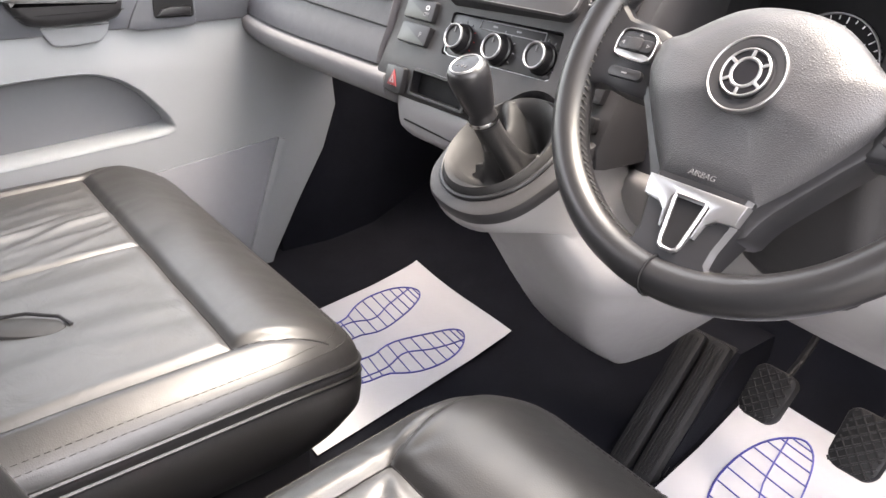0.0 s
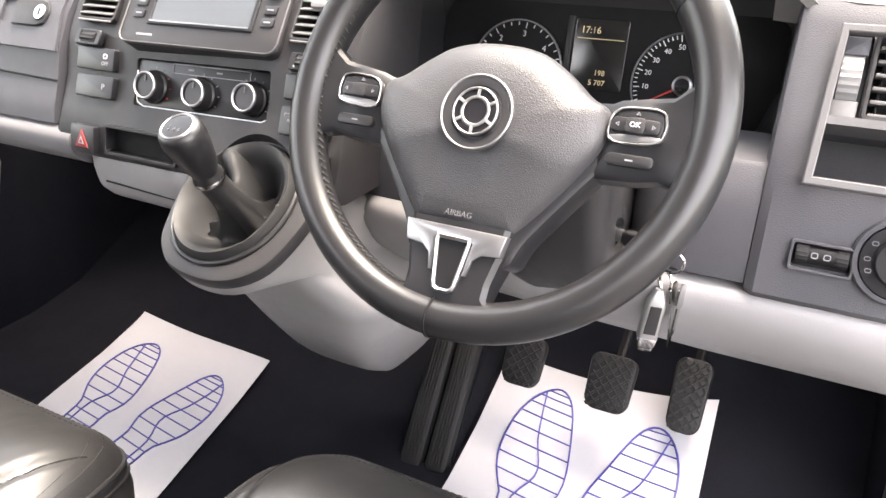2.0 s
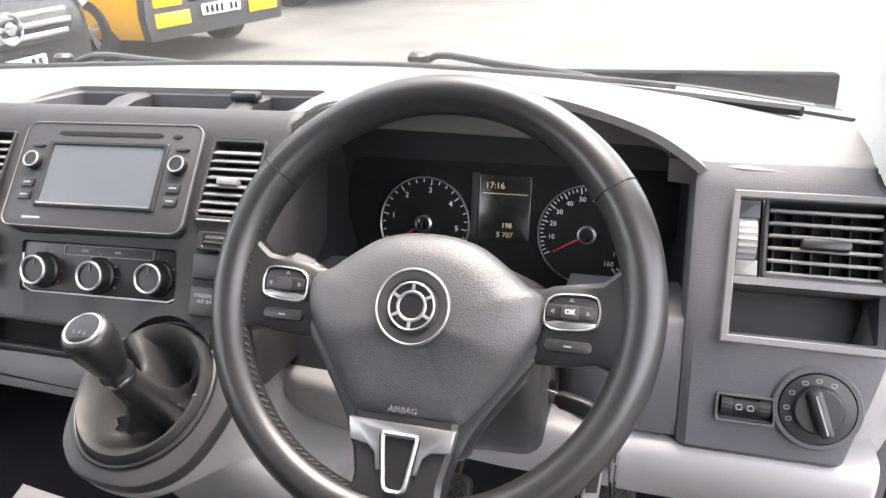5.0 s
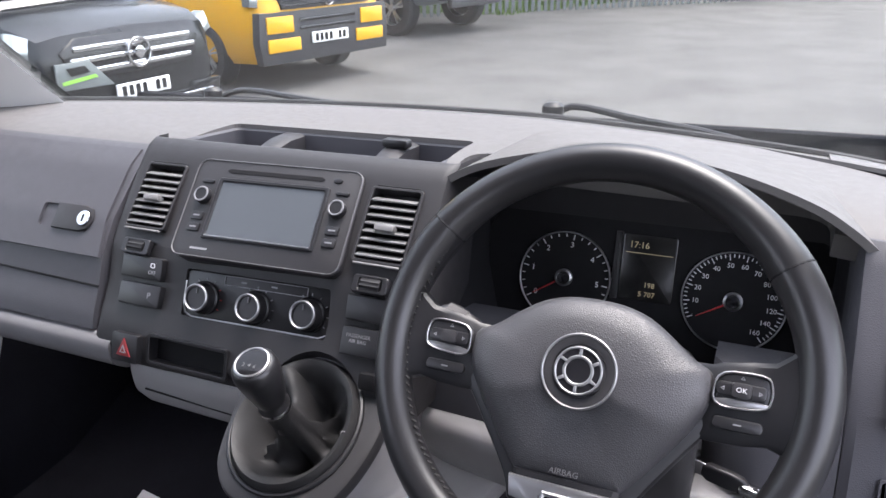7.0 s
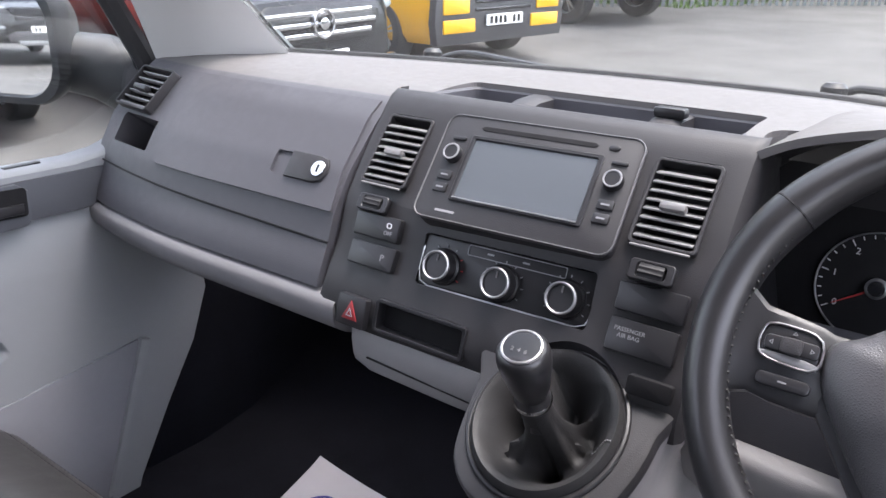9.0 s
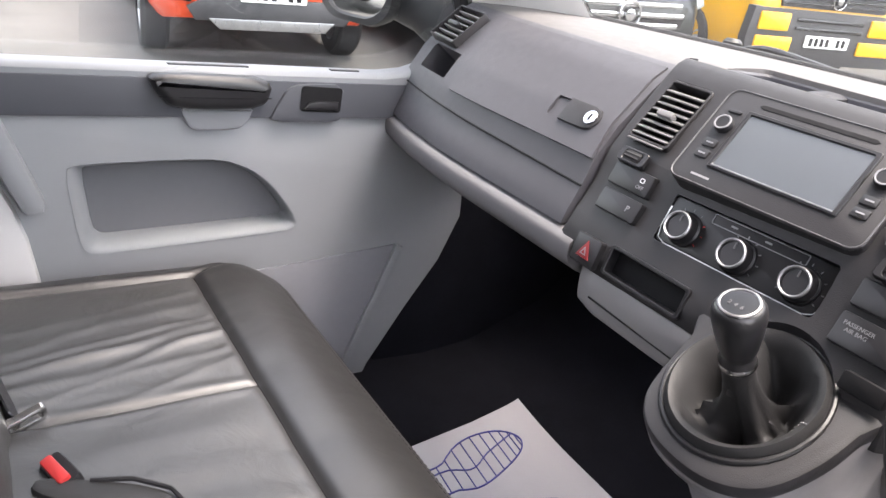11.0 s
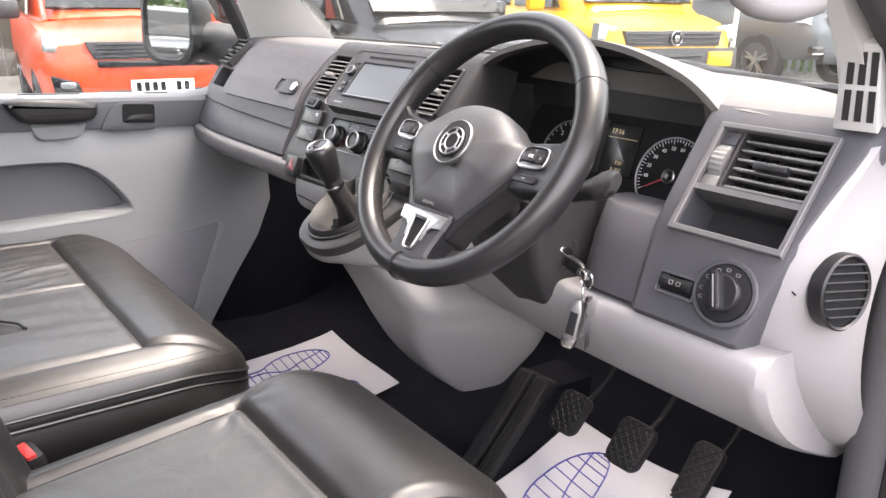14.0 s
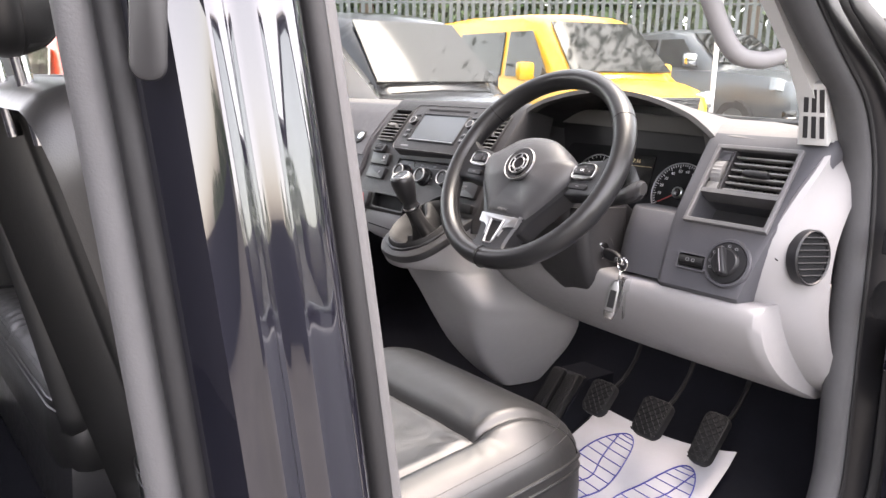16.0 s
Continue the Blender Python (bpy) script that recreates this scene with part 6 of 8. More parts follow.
cushion("cushion", 0.46, 0.58, 0.199, DM, driver, side=(0.10, 0.066), front=(0.17, 0.11), back=(0.05, 0.03), puff=0.014, piped=True,
        panels=((-0.156, 0.156, -0.30, 0.074),), seams=(((-0.158, 0.076), (0.158, 0.076)), ((-0.158, -0.28), (-0.158, 0.076)), ((0.158, -0.28), (0.158, 0.076)), ((-0.158, 0.076), (-0.172, 0.15)), ((-0.172, 0.15), (-0.188, 0.225)), ((-0.188, 0.225), (-0.194, 0.25)), ((0.158, 0.076), (0.172, 0.15)), ((0.172, 0.15), (0.188, 0.225)), ((0.188, 0.225), (0.194, 0.25))),
        wrinkle=crown, nx=120, ny=130, label="black leather seat cushion", panel_label="creased black leather centre panel", sink=0.022)
bm = bmesh.new()
rbox(bm, 0.40, 0.46, 0.15, 0.02, Matrix.Translation((0.425, -0.31, 0.575)))
part("base", bm, SATIN, driver, "black seat base")
cushion("backrest", 0.49, 0.66, 0.15, pose(0.425, -0.668, 1.03, 72, 0, 180), driver, side=(0.06, 0.07), front=(0.07, 0.07), back=(0.05, 0.05),
        panels=((-0.14, 0.14, -0.32, 0.25),), seams=(((-0.142, 0.252), (0.142, 0.252)), ((-0.142, -0.3), (-0.142, 0.252)), ((0.142, -0.3), (0.142, 0.252)), ((0.2, -0.3), (0.198, 0.25)), ((-0.2, -0.3), (-0.198, 0.25)), ((-0.142, -0.02), (-0.24, -0.02)), ((0.142, -0.02), (0.24, -0.02))), nx=90, ny=100, sink=0.055)
cushion("headrest", 0.27, 0.20, 0.07, pose(0.425, -0.785, 1.475, 78, 0, 180), driver, side=(0.06, 0.045), front=(0.06, 0.045), back=(0.06, 0.045), seams=(((-0.09, 0.1), (-0.09, -0.1)), ((0.09, 0.1), (0.09, -0.1))), nx=50, ny=40)
for x in (0.36, 0.49):
    bm = bmesh.new()
    tube(bm, [(x, -0.725, 1.30), (x, -0.755, 1.43)], 0.008, 12)
    part("headrest_post", bm, CHROME, driver, "chrome headrest post")


def buckle(x, y, z, rz, tilt, label):
    b = thing("seat_belt_buckle", label, "seat belt buckle", "seat belt buckles")
    m = pose(x, y, z, tilt, 0, rz)
    bm = bmesh.new()
    loft(bm, [[(px, py, pz) for px, py in rrect(w, d, 0.005)] for pz, w, d in ((-0.10, 0.02, 0.012), (-0.06, 0.024, 0.014), (-0.05, 0.042, 0.022), (0.012, 0.048, 0.025), (0.016, 0.045, 0.022))], m=m)
    part("housing", bm, SATIN, b)
    bm = bmesh.new()
    prism(bm, rrect(0.042, 0.013, 0.003, cy=-0.003), 0.012, 0.021, m, 0.002)
    part("release_button", bm, RED, b, "red release button")


buckle(-0.255, -0.488, 0.888, 20, 25, "black buckle with red button at the back of the bench")
buckle(0.105, -0.435, 0.812, 10, 14, "black buckle with red button beside the bench")
buckle(0.142, -0.372, 0.792, -10, 10, "black buckle with red button beside the driver's seat")


def belt(name, pts, w, label, material=SATIN):
    b = thing(name, label, "seat belt")
    P = spline(pts, 30)
    bm = bmesh.new()
    rings = []
    for i, p in enumerate(P):
        t = (P[min(29, i + 1)] - P[max(0, i - 1)]).normalized()
        side = t.cross(Vector((0.35, 1, 0.25))).normalized() * w / 2
        n = t.cross(side).normalized() * 0.001
        rings.append([p + side + n, p - side + n, p - side - n, p + side - n])
    loft(bm, rings)
    part("webbing", bm, material, b, "black woven webbing")
    return b


belt("seat_belt", [(-0.75, -0.60, 1.62), (-0.74, -0.59, 1.4), (-0.68, -0.572, 1.12), (-0.55, -0.572, 1.0), (-0.45, -0.552, 0.94), (-0.352, -0.524, 0.90)], 0.046, "black seat belt hanging beside the bench back")
tongue = thing("belt_tongue", "chrome seat belt tongue in a pale plastic grip", "seat belt tongue", m=look((-0.35, -0.522, 0.895), (-0.42, -0.552, 0.93)))
bm = bmesh.new()
ringprism(bm, rrect(0.06, 0.034, 0.006), rrect(0.048, 0.014, 0.004, cy=0.003), -0.004, 0.004, pose(0, 0, 0, 0, 0, 20), 0.001)
part("slotted_plate", bm, CHROME, tongue)
bm = bmesh.new()
prism(bm, rrect(0.05, 0.03, 0.006, cy=-0.03), -0.006, 0.006, pose(0, 0, 0, 0, 0, 20), 0.002)
part("plastic_grip", bm, PILLAR, tongue, "pale plastic grip")
strap = thing("belt_strap", "black leather tongue strap lying on the bench", "seat belt strap", m=pose(-0.205, -0.458, 0.894, 4, 2, 60))
bm = bmesh.new()
prism(bm, rounded([(-0.07, -0.012), (0.02, -0.024), (0.062, -0.018), (0.075, 0.0), (0.06, 0.016), (0.02, 0.02), (-0.07, 0.01)]), -0.004, 0.006, None, 0.003)
part("tongue", bm, GAITER, strap)
bm = bmesh.new()
tube(bm, [(-0.02, 0.014, 0.006), (0.02, 0.022, 0.009), (0.06, 0.018, 0.008), (0.078, 0.004, 0.006)], 0.0025, 8)
part("loop", bm, SATIN, strap)


# ---- pedals, foot rest, paper mats ----
def pedal(x, y, z, w, h, tilt, name, label):
    p = thing(name, label, "pedal", "foot pedals")
    m = face(x, y, z, tilt)
    bm = bmesh.new()
    out = rrect(w, h, 0.016, 5)
    prism(bm, [(a * (1 + 0.10 * (b / h) - 0.5 * max(0, -b / h - 0.3)), b) for a, b in out], -0.012, 0.006, m, 0.004)
    pad = part("pad", bm, RUBBER, p)
    for k in range(-4, 5):
        for s in (-1, 1):
            c = k * 0.016
            pts = []
            for t in (-1, 1):
                pts.append((t * w * 0.42, s * t * w * 0.42 + c))
            (x0, y0), (x1, y1) = pts
            if max(abs(y0), abs(y1)) > h * 0.46:
                if min(abs(y0), abs(y1)) > h * 0.44:
                    continue
                f = lambda yy: max(-h * 0.46, min(h * 0.46, yy))
                if abs(y0) > h * 0.46:
                    x0 = x1 + (x0 - x1) * (f(y0) - y1) / (y0 - y1)
                    y0 = f(y0)
                if abs(y1) > h * 0.46:
                    x1 = x0 + (x1 - x0) * (f(y1) - y0) / (y1 - y0)
                    y1 = f(y1)
            bm = bmesh.new()
            tube(bm, [m @ Vector((x0, y0, 0.0062)), m @ Vector((x1, y1, 0.0062))], 0.002, 5)
            part("tread_rib", bm, RUBBER, pad)
    bm = bmesh.new()
    top = m @ Vector((0, h * 0.2, -0.012))
    tube(bm, spline([top, top + Vector((0, 0.06, 0.02)), top + Vector((0, 0.12, 0.10)), top + Vector((0, 0.14, 0.28))], 10), 0.009, 8, flat=0.5)
    part("arm", bm, VOID, p)


pedal(0.314, 0.412, 0.757, 0.062, 0.08, 38, "clutch_pedal", "black rubber clutch pedal with diamond tread")
pedal(0.453, 0.412, 0.76, 0.068, 0.086, 38, "brake_pedal", "black rubber brake pedal with diamond tread")
pedal(0.563, 0.45, 0.748, 0.052, 0.112, 38, "accelerator_pedal", "black rubber accelerator pedal with diamond tread")


def build_foot_rest():
    f = thing("foot_rest", "black ribbed rubber tread strip between the footwells", "foot rest")
    m = Matrix.Translation((0.192, 0.383, 0.668)) @ pose(0, 0, 0, 48, 0, 3)
    for x in (-0.022, 0.022):
        bm = bmesh.new()
        rbox(bm, 0.040, 0.25, 0.03, 0.011, m @ Matrix.Translation((x, 0, 0)))
        part("pad", bm, RUBBER, f)
        for i in range(5):
            bm = bmesh.new()
            rbox(bm, 0.0026, 0.228, 0.003, 0.0012, m @ Matrix.Translation((x - 0.01 + 0.005 * i, 0, 0.0288)))
            part("rib", bm, RUBBER, f)
    bm = bmesh.new()
    rbox(bm, 0.086, 0.26, 0.012, 0.005, m @ Matrix.Translation((0, 0, -0.002)))
    part("base", bm, RUBBER, f)
    bm = bmesh.new()
    loft(bm, [[(x, 0.285, 0.575), (x, 0.30, 0.60), (x, 0.462, 0.765), (x, 0.56, 0.765), (x, 0.56, 0.62)] for x in (0.145, 0.238)])
    part("support", bm, CARPET, f, "black carpeted wedge under the pads")


build_foot_rest()


def footprint(parent, quad, cx, cy, ang, ln, wd, flip):
    """Shoe sole drawn in blue lines on the paper, in the sheet's own 0..1 by metres."""
    def sole(t):
        a = 2 * math.pi * t
        y = math.cos(a)
        x = math.sin(a)
        wdt = 0.36 + 0.14 * y if y > -0.1 else 0.36 - 0.02
        wdt = 0.5 - 0.12 * math.exp(-((y + 0.42) / 0.3) ** 2) - 0.06 * min(1, max(0, -y - 0.2) / 0.2)
        return Vector((flip * (x * wd * wdt + 0.012 * math.sin(y * 2.4)), y * ln / 2, 0))
    rot = Matrix.Rotation(radians(ang), 4, "Z")
    loc = lambda p: quad((rot @ p).x + cx, (rot @ p).y + cy)
    bm = bmesh.new()
    tube(bm, [loc(sole(i / 48)) for i in range(48)], 0.0016, 4, True)
    part("outline", bm, INK, parent, "blue printed shoe outline")
    for i in range(14):
        t = 0.1 + 0.82 * i / 13
        a, b = sole(t / 2), sole(1 - t / 2)
        bm = bmesh.new()
        tube(bm, [loc(a), loc(a.lerp(b, 0.5)), loc(b)], 0.0011, 4)
        part("sole_line", bm, INK, parent)
    bm = bmesh.new()
    tube(bm, [loc(p) for p in spline([sole(0.06), Vector((flip * 0.012, ln * 0.2, 0)), Vector((-flip * 0.012, 0, 0)), Vector((flip * 0.006, -ln * 0.2, 0)), sole(0.47)], 16)], 0.0014, 4)
    part("sole_line", bm, INK, parent)


def paper(corners, lift, label, feet):
    """A sheet laid over the floor's bend; lift: how far each corner curls up."""
    p = thing("paper_mat", label, "paper mat", "paper floor mats")
    A, B, C, D = [Vector((*c, 0)) for c in corners]  # far left, far right, near right, near left
    W, L = (B - A).length, (A - D).length

    def quad(x, y):
        u, v = x / W, y / L
        q = A.lerp(B, u).lerp(D.lerp(C, u), 1 - v)
        rise = lift[0] * (max(0, 1 - u) * max(0, v)) ** 4 + lift[1] * (max(0, u) * max(0, v)) ** 4
        return q + Vector((0, 0, 0.0075 + max(floor_height(q.x, q.y + e) * k + floor_height(q.x, q.y - e) * (1 - k) for e, k in ((0.0, 0.5), (0.05, 0.5))) + rise + 0.003 * math.sin(5 * u + 3 * v)))
    bm = bmesh.new()
    sheet(bm, lambda u, v: quad(u * W, v * L) - Vector((0, 0, 0.0014)), 24, 36, 0.0006)
    part("sheet", bm, PAPER, p, "white paper sheet")
    for cx, cy, ang, flip in feet:
        footprint(p, quad, cx * W, cy * L, ang, 0.285, 0.115, flip)


paper([(-0.56, 0.418), (-0.205, 0.40), (-0.115, -0.09), (-0.47, -0.07)], (0.004, 0.0), "white paper floor mat with blue printed footprints", ((0.27, 0.58, -2, -1), (0.72, 0.55, -6, 1)))
paper([(0.25, 0.508), (0.603, 0.495), (0.62, 0.04), (0.25, 0.04)], (0.0, 0.035), "white paper floor mat with blue printed footprints by the pedals", ((0.31, 0.635, -4, -1), (0.72, 0.60, -6, 1)))


# ---- driver's door opening ----
def build_b_pillar():
    p = tagged(new("pillar_right_rear"), "glossy black door pillar between open side doors", "pillar", kind="structure")
    # plan outline of the pillar from the front opening round to the rear opening
    plan = [(0.80, -0.605), (0.845, -0.605), (0.862, -0.612), (0.88, -0.63), (0.905, -0.638), (0.925, -0.652), (0.93, -0.665), (0.93, -0.675), (0.935, -0.68), (0.935, -0.687), (0.93, -0.692), (0.93, -0.70), (0.936, -0.705), (0.936, -0.713), (0.93, -0.718), (0.927, -0.73), (0.91, -0.738), (0.88, -0.742), (0.86, -0.75), (0.80, -0.75)]
    lean = lambda z: -0.13 * (z - 1.24)
    tuck = lambda z: 0.034 - 0.13 * max(0.0, z - 0.8) ** 1.5
    rings = []
    for z in np.linspace(0.45, 1.98, 24):
        rings.append([(x + tuck(z), y + lean(z), z) for x, y in plan])
    bm = bmesh.new()
    loft(bm, rings)
    part("painted_panel", bm, BLACKPAINT, p, "glossy black painted panel", smooth=50)
    for y0, x in ((-0.60, 0.86), (-0.756, 0.86)):
        for dx, dy, r, mt in ((0, 0, 0.013, SEAL), (0.022, -0.017 if y0 > -0.7 else 0.012, 0.009, RUBBER)):
            bm = bmesh.new()
            tube(bm, [(x + dx + tuck(z), y0 + dy + lean(z), z) for z in np.linspace(0.5, 1.95, 18)], r, 18)
            part("seal", bm, mt, p, "grey rubber door seal" if mt is SEAL else "black rubber lip")
    bm = bmesh.new()
    prism(bm, rrect(0.018, 0.14, 0.008), 0.0, 0.004, Matrix.Translation((0.909, -0.762, 1.43)) @ pose(0, 0, 0, 90, 0, 70), 0.002)
    part("striker_plate", bm, SATIN, p, "black striker plate")
    bm = bmesh.new()
    lathe(bm, [(0.008, 0), (0.008, 0.004), (0.006, 0.006), (0.004, 0.0045)], 18, Matrix.Translation((0.895, -0.772, 1.42)) @ pose(0, 0, 0, 90, 0, 70))
    part("bolt", bm, SATIN, p)


build_b_pillar()


def build_door_jamb():
    j = tagged(new("door_frame"), "black painted front door frame with rubber seals", "door frame", kind="structure")
    # seal runs from the sill up the pillar to the roof
    path = spline([(0.816, 0.02, 0.575), (0.816, 0.18, 0.60), (0.816, 0.282, 0.68), (0.816, 0.33, 0.80), (0.816, 0.322, 0.92), (0.816, 0.303, 1.06), (0.816, 0.284, 1.205), (0.816, 0.262, 1.297), (0.816, 0.235, 1.355), (0.816, 0.185, 1.413), (0.814, 0.09, 1.472), (0.808, -0.01, 1.545), (0.795, -0.14, 1.65), (0.775, -0.35, 1.81), (0.76, -0.6, 1.92)], 60)
    last = len(path) - 1

    def strip(name, off0, dx0, off1, dx1, puffed, material, label, narrow=False):
        """A band along the opening, from one line to another; puffed: how far its middle bulges towards the opening."""
        bm = bmesh.new()
        rings = []
        for i, q in enumerate(path):
            t = (path[min(last, i + 1)] - path[max(0, i - 1)]).normalized()
            n = Vector((0, t.z, -t.y))
            f = interp(q.z, [1.2, 1.36, 1.5], [1.0, 0.65, 0.12]) if narrow else 1.0
            a, b = q + n * off0 * f + Vector((dx0, 0, 0)), q + n * (off0 + (off1 - off0) * f) * (f if off0 > 0.02 else 1) + Vector((dx0 + (dx1 - dx0) * f, 0, 0))
            row = []
            for k in range(7):
                u = k / 6
                row.append(a.lerp(b, u) - n * puffed * math.sin(math.pi * u) ** 0.7)
            rings.append(row + [b + n * 0.02, a + n * 0.02])
        loft(bm, rings)
        part(name, bm, material, j, label, smooth=60)
    strip("seal", 0.0, 0.0, -0.004, 0.046, 0.012, SEAL, "dark grey rubber door seal")
    strip("seal_lip", -0.002, 0.0465, 0.0, 0.051, 0.002, RUBBER, "black rubber lip")
    strip("jamb", 0.004, 0.051, 0.05, 0.068, 0.003, JAMBPAINT, "black jamb", True)
    strip("weather_strip", 0.048, 0.068, 0.056, 0.078, 0.004, RUBBER, "black rubber weather strip", True)
    strip("jamb", 0.06, 0.076, 0.15, 0.115, 0.004, JAMBPAINT, "black jamb step", True)
    # sill
    bm = bmesh.new()
    loft(bm, [[(x, y, z) for x, z in ((0.80, 0.40), (0.80, 0.60), (0.83, 0.605), (0.86, 0.585), (0.93, 0.55), (0.945, 0.50), (0.93, 0.35))] for y in (-1.75, -0.6, 0.1, 0.24)])
    part("sill", bm, BLACKPAINT, j, "black door sill")
    # front wing behind the jamb
    bm = bmesh.new()
    loft(bm, [[(x, y, z) for y, z in ((0.40, 0.45), (0.40, 1.15), (0.43, 1.26), (0.75, 1.22), (1.3, 1.05), (1.45, 0.75), (1.3, 0.45))] for x in (0.84, 0.93, 0.95)])
    part("front_wing", bm, BLACKPAINT, j, "black front wing")


build_door_jamb()


def build_open_door():
    """The driver's door, swung wide open on its front hinges."""
    d = tagged(new("door_2"), "driver's door swung wide open, black edge towards the cab", "door", kind="structure")
    H = Matrix.Translation((0.965, 0.33, 0)) @ pose(0, 0, 0, 0, 0, 70)  # local -y runs along the door, +x its outside
    bm = bmesh.new()
    rbox(bm, 0.05, 0.95, 0.82, 0.015, H @ Matrix.Translation((0.035, -0.49, 0.38)))
    part("skin", bm, BLACKPAINT, d, "glossy black door skin")
    bm = bmesh.new()
    rbox(bm, 0.06, 0.88, 0.74, 0.02, H @ Matrix.Translation((-0.02, -0.50, 0.42)))
    part("card", bm, DOORGREY, d, "pale grey door card")
    bm = bmesh.new()
    tube(bm, [H @ Vector(p) for p in ((0.02, -0.02, 1.20), (0.02, -0.12, 1.40), (0.0, -0.45, 1.76), (-0.02, -0.93, 1.86), (0.02, -0.95, 1.2))], 0.022, 8)
    part("window_frame", bm, SATIN, d, "black window frame")
    bm = bmesh.new()
    prism(bm, [(-0.02, 1.19), (-0.12, 1.40), (-0.45, 1.76), (-0.93, 1.86), (-0.95, 1.19)], 0.0, 0.004, H @ Matrix(((0, 0, 1, 0), (1, 0, 0, 0), (0, 1, 0, 0), (0, 0, 0, 1))))
    g = part("window_pane", bm, WINDSCREEN, d)
    g.visible_shadow = False
    for z in (0.62, 1.02):
        bm = bmesh.new()
        rbox(bm, 0.05, 0.07, 0.07, 0.008, Matrix.Translation((0.925, 0.335, z)))
        rbox(bm, 0.05, 0.05, 0.05, 0.006, Matrix.Translation((0.955, 0.33, z + 0.01)))
        part("hinge", bm, BLACKPAINT, d, "black steel hinge")
    bm = bmesh.new()
    rbox(bm, 0.012, 0.036, 0.036, 0.003, Matrix.Translation((0.90, 0.262, 1.20)))
    rbox(bm, 0.007, 0.08, 0.018, 0.002, Matrix.Translation((0.917, 0.31, 1.205)) @ pose(0, 0, 0, 0, 0, -25))
    part("check_strap", bm, VOID, d, "dark steel door check strap")
    # rubber cable boot with folds
    bm = bmesh.new()
    P = spline([(0.90, 0.255, 1.135), (0.925, 0.285, 1.125), (0.95, 0.34, 1.07), (0.97, 0.385, 0.98), (0.98, 0.40, 0.93)], 45)
    tube(bm, P, [0.024 + (0.004 if i % 2 else -0.002) for i in range(45)], 14)
    part("cable_boot", bm, RUBBER, d, "black folded rubber cable boot")


build_open_door()


def build_grab_handle():
    g = thing("grab_handle", "pale grey plastic grab handle on the windscreen pillar", "grab handle", "grab handles")
    for s in (1, -1):
        if s < 0:
            g = thing("grab_handle", "pale grey plastic grab handle on the passenger pillar", "grab handle", "grab handles")
        bm = bmesh.new()
        up = Vector((0, 0.0, 0.0)) if s > 0 else Vector((0.02, 0.13, 0.068))
        P = spline([Vector((s * x, y, z)) + up for x, y, z in ((0.815, 0.045, 1.452), (0.80, 0.015, 1.444), (0.782, -0.025, 1.46), (0.765, -0.09, 1.555), (0.755, -0.16, 1.63), (0.765, -0.19, 1.665), (0.785, -0.19, 1.68))], 24)
        tube(bm, P, 0.012, 16, flat=0.8)
        part("bar", bm, LIGHT, g)


build_grab_handle()


def build_pillar_vent():
    """A slotted demister plate let into the right pillar's foot: three slots in two rows."""
    m = Matrix.Translation((0.805, 0.174, 1.386)) @ pose(0, 0, 0, 0, 0, 12) @ pose(0, 0, 0, 122) @ Matrix.Diagonal((0.72, 1.12, 1, 1))
    bm = bmesh.new()
    prism(bm, [(-0.03, -0.046), (0.027, -0.046), (0.023, 0.042), (-0.022, 0.042)], -0.05, 0.0, m, 0.003)
    plate = part("demister_plate", bm, PILLAR, pillar_r, "pale grey slotted plate")
    for i in range(3):
        for y0, y1 in ((-0.034, -0.003), (0.003, 0.034)):
            bm = bmesh.new()
            xa, xb = -0.019 + 0.0155 * i, -0.0145 + 0.0135 * i
            k0, k1 = (y0 + 0.034) / 0.068, (y1 + 0.034) / 0.068
            a, b = xa + (xb - xa) * k0, xa + (xb - xa) * k1
            prism(bm, [(a, y0), (a + 0.0085, y0), (b + 0.0085, y1), (b, y1)], -0.01, 0.0012, m)
            part("slot", bm, CONSOLE, plate)


build_pillar_vent()


# ---- wipers and scuttle ----
def build_wiper(pts, blade, label):
    w = thing("wiper", label, "wiper", "windscreen wipers")
    P = [Vector(p) for p in pts]
    bm = bmesh.new()
    tube(bm, spline(P, 14), 0.006, 8)
    part("arm", bm, SATIN, w)
    bm = bmesh.new()
    tube(bm, [Vector(p) for p in blade], 0.006, 6)
    part("blade", bm, RUBBER, w)
    bm = bmesh.new()
    lathe(bm, [(0.018, 0), (0.018, 0.02), (0.012, 0.026)], 20, Matrix.Translation(P[0]))
    part("spindle", bm, SATIN, w)


build_wiper([(0.19, 0.70, 1.375), (0.225, 0.71, 1.395), (0.34, 0.65, 1.388), (0.434, 0.60, 1.384), (0.52, 0.54, 1.378)], [(0.28, 0.645, 1.372), (0.42, 0.585, 1.374), (0.597, 0.46, 1.376), (0.73, 0.37, 1.376)], "black wiper resting at the screen foot")
build_wiper([(-0.50, 0.67, 1.372), (-0.45, 0.70, 1.392), (-0.33, 0.69, 1.386), (-0.23, 0.68, 1.38), (-0.12, 0.67, 1.376)], [(-0.42, 0.64, 1.372), (-0.2, 0.655, 1.374), (0.05, 0.65, 1.374)], "black wiper resting at the screen foot")


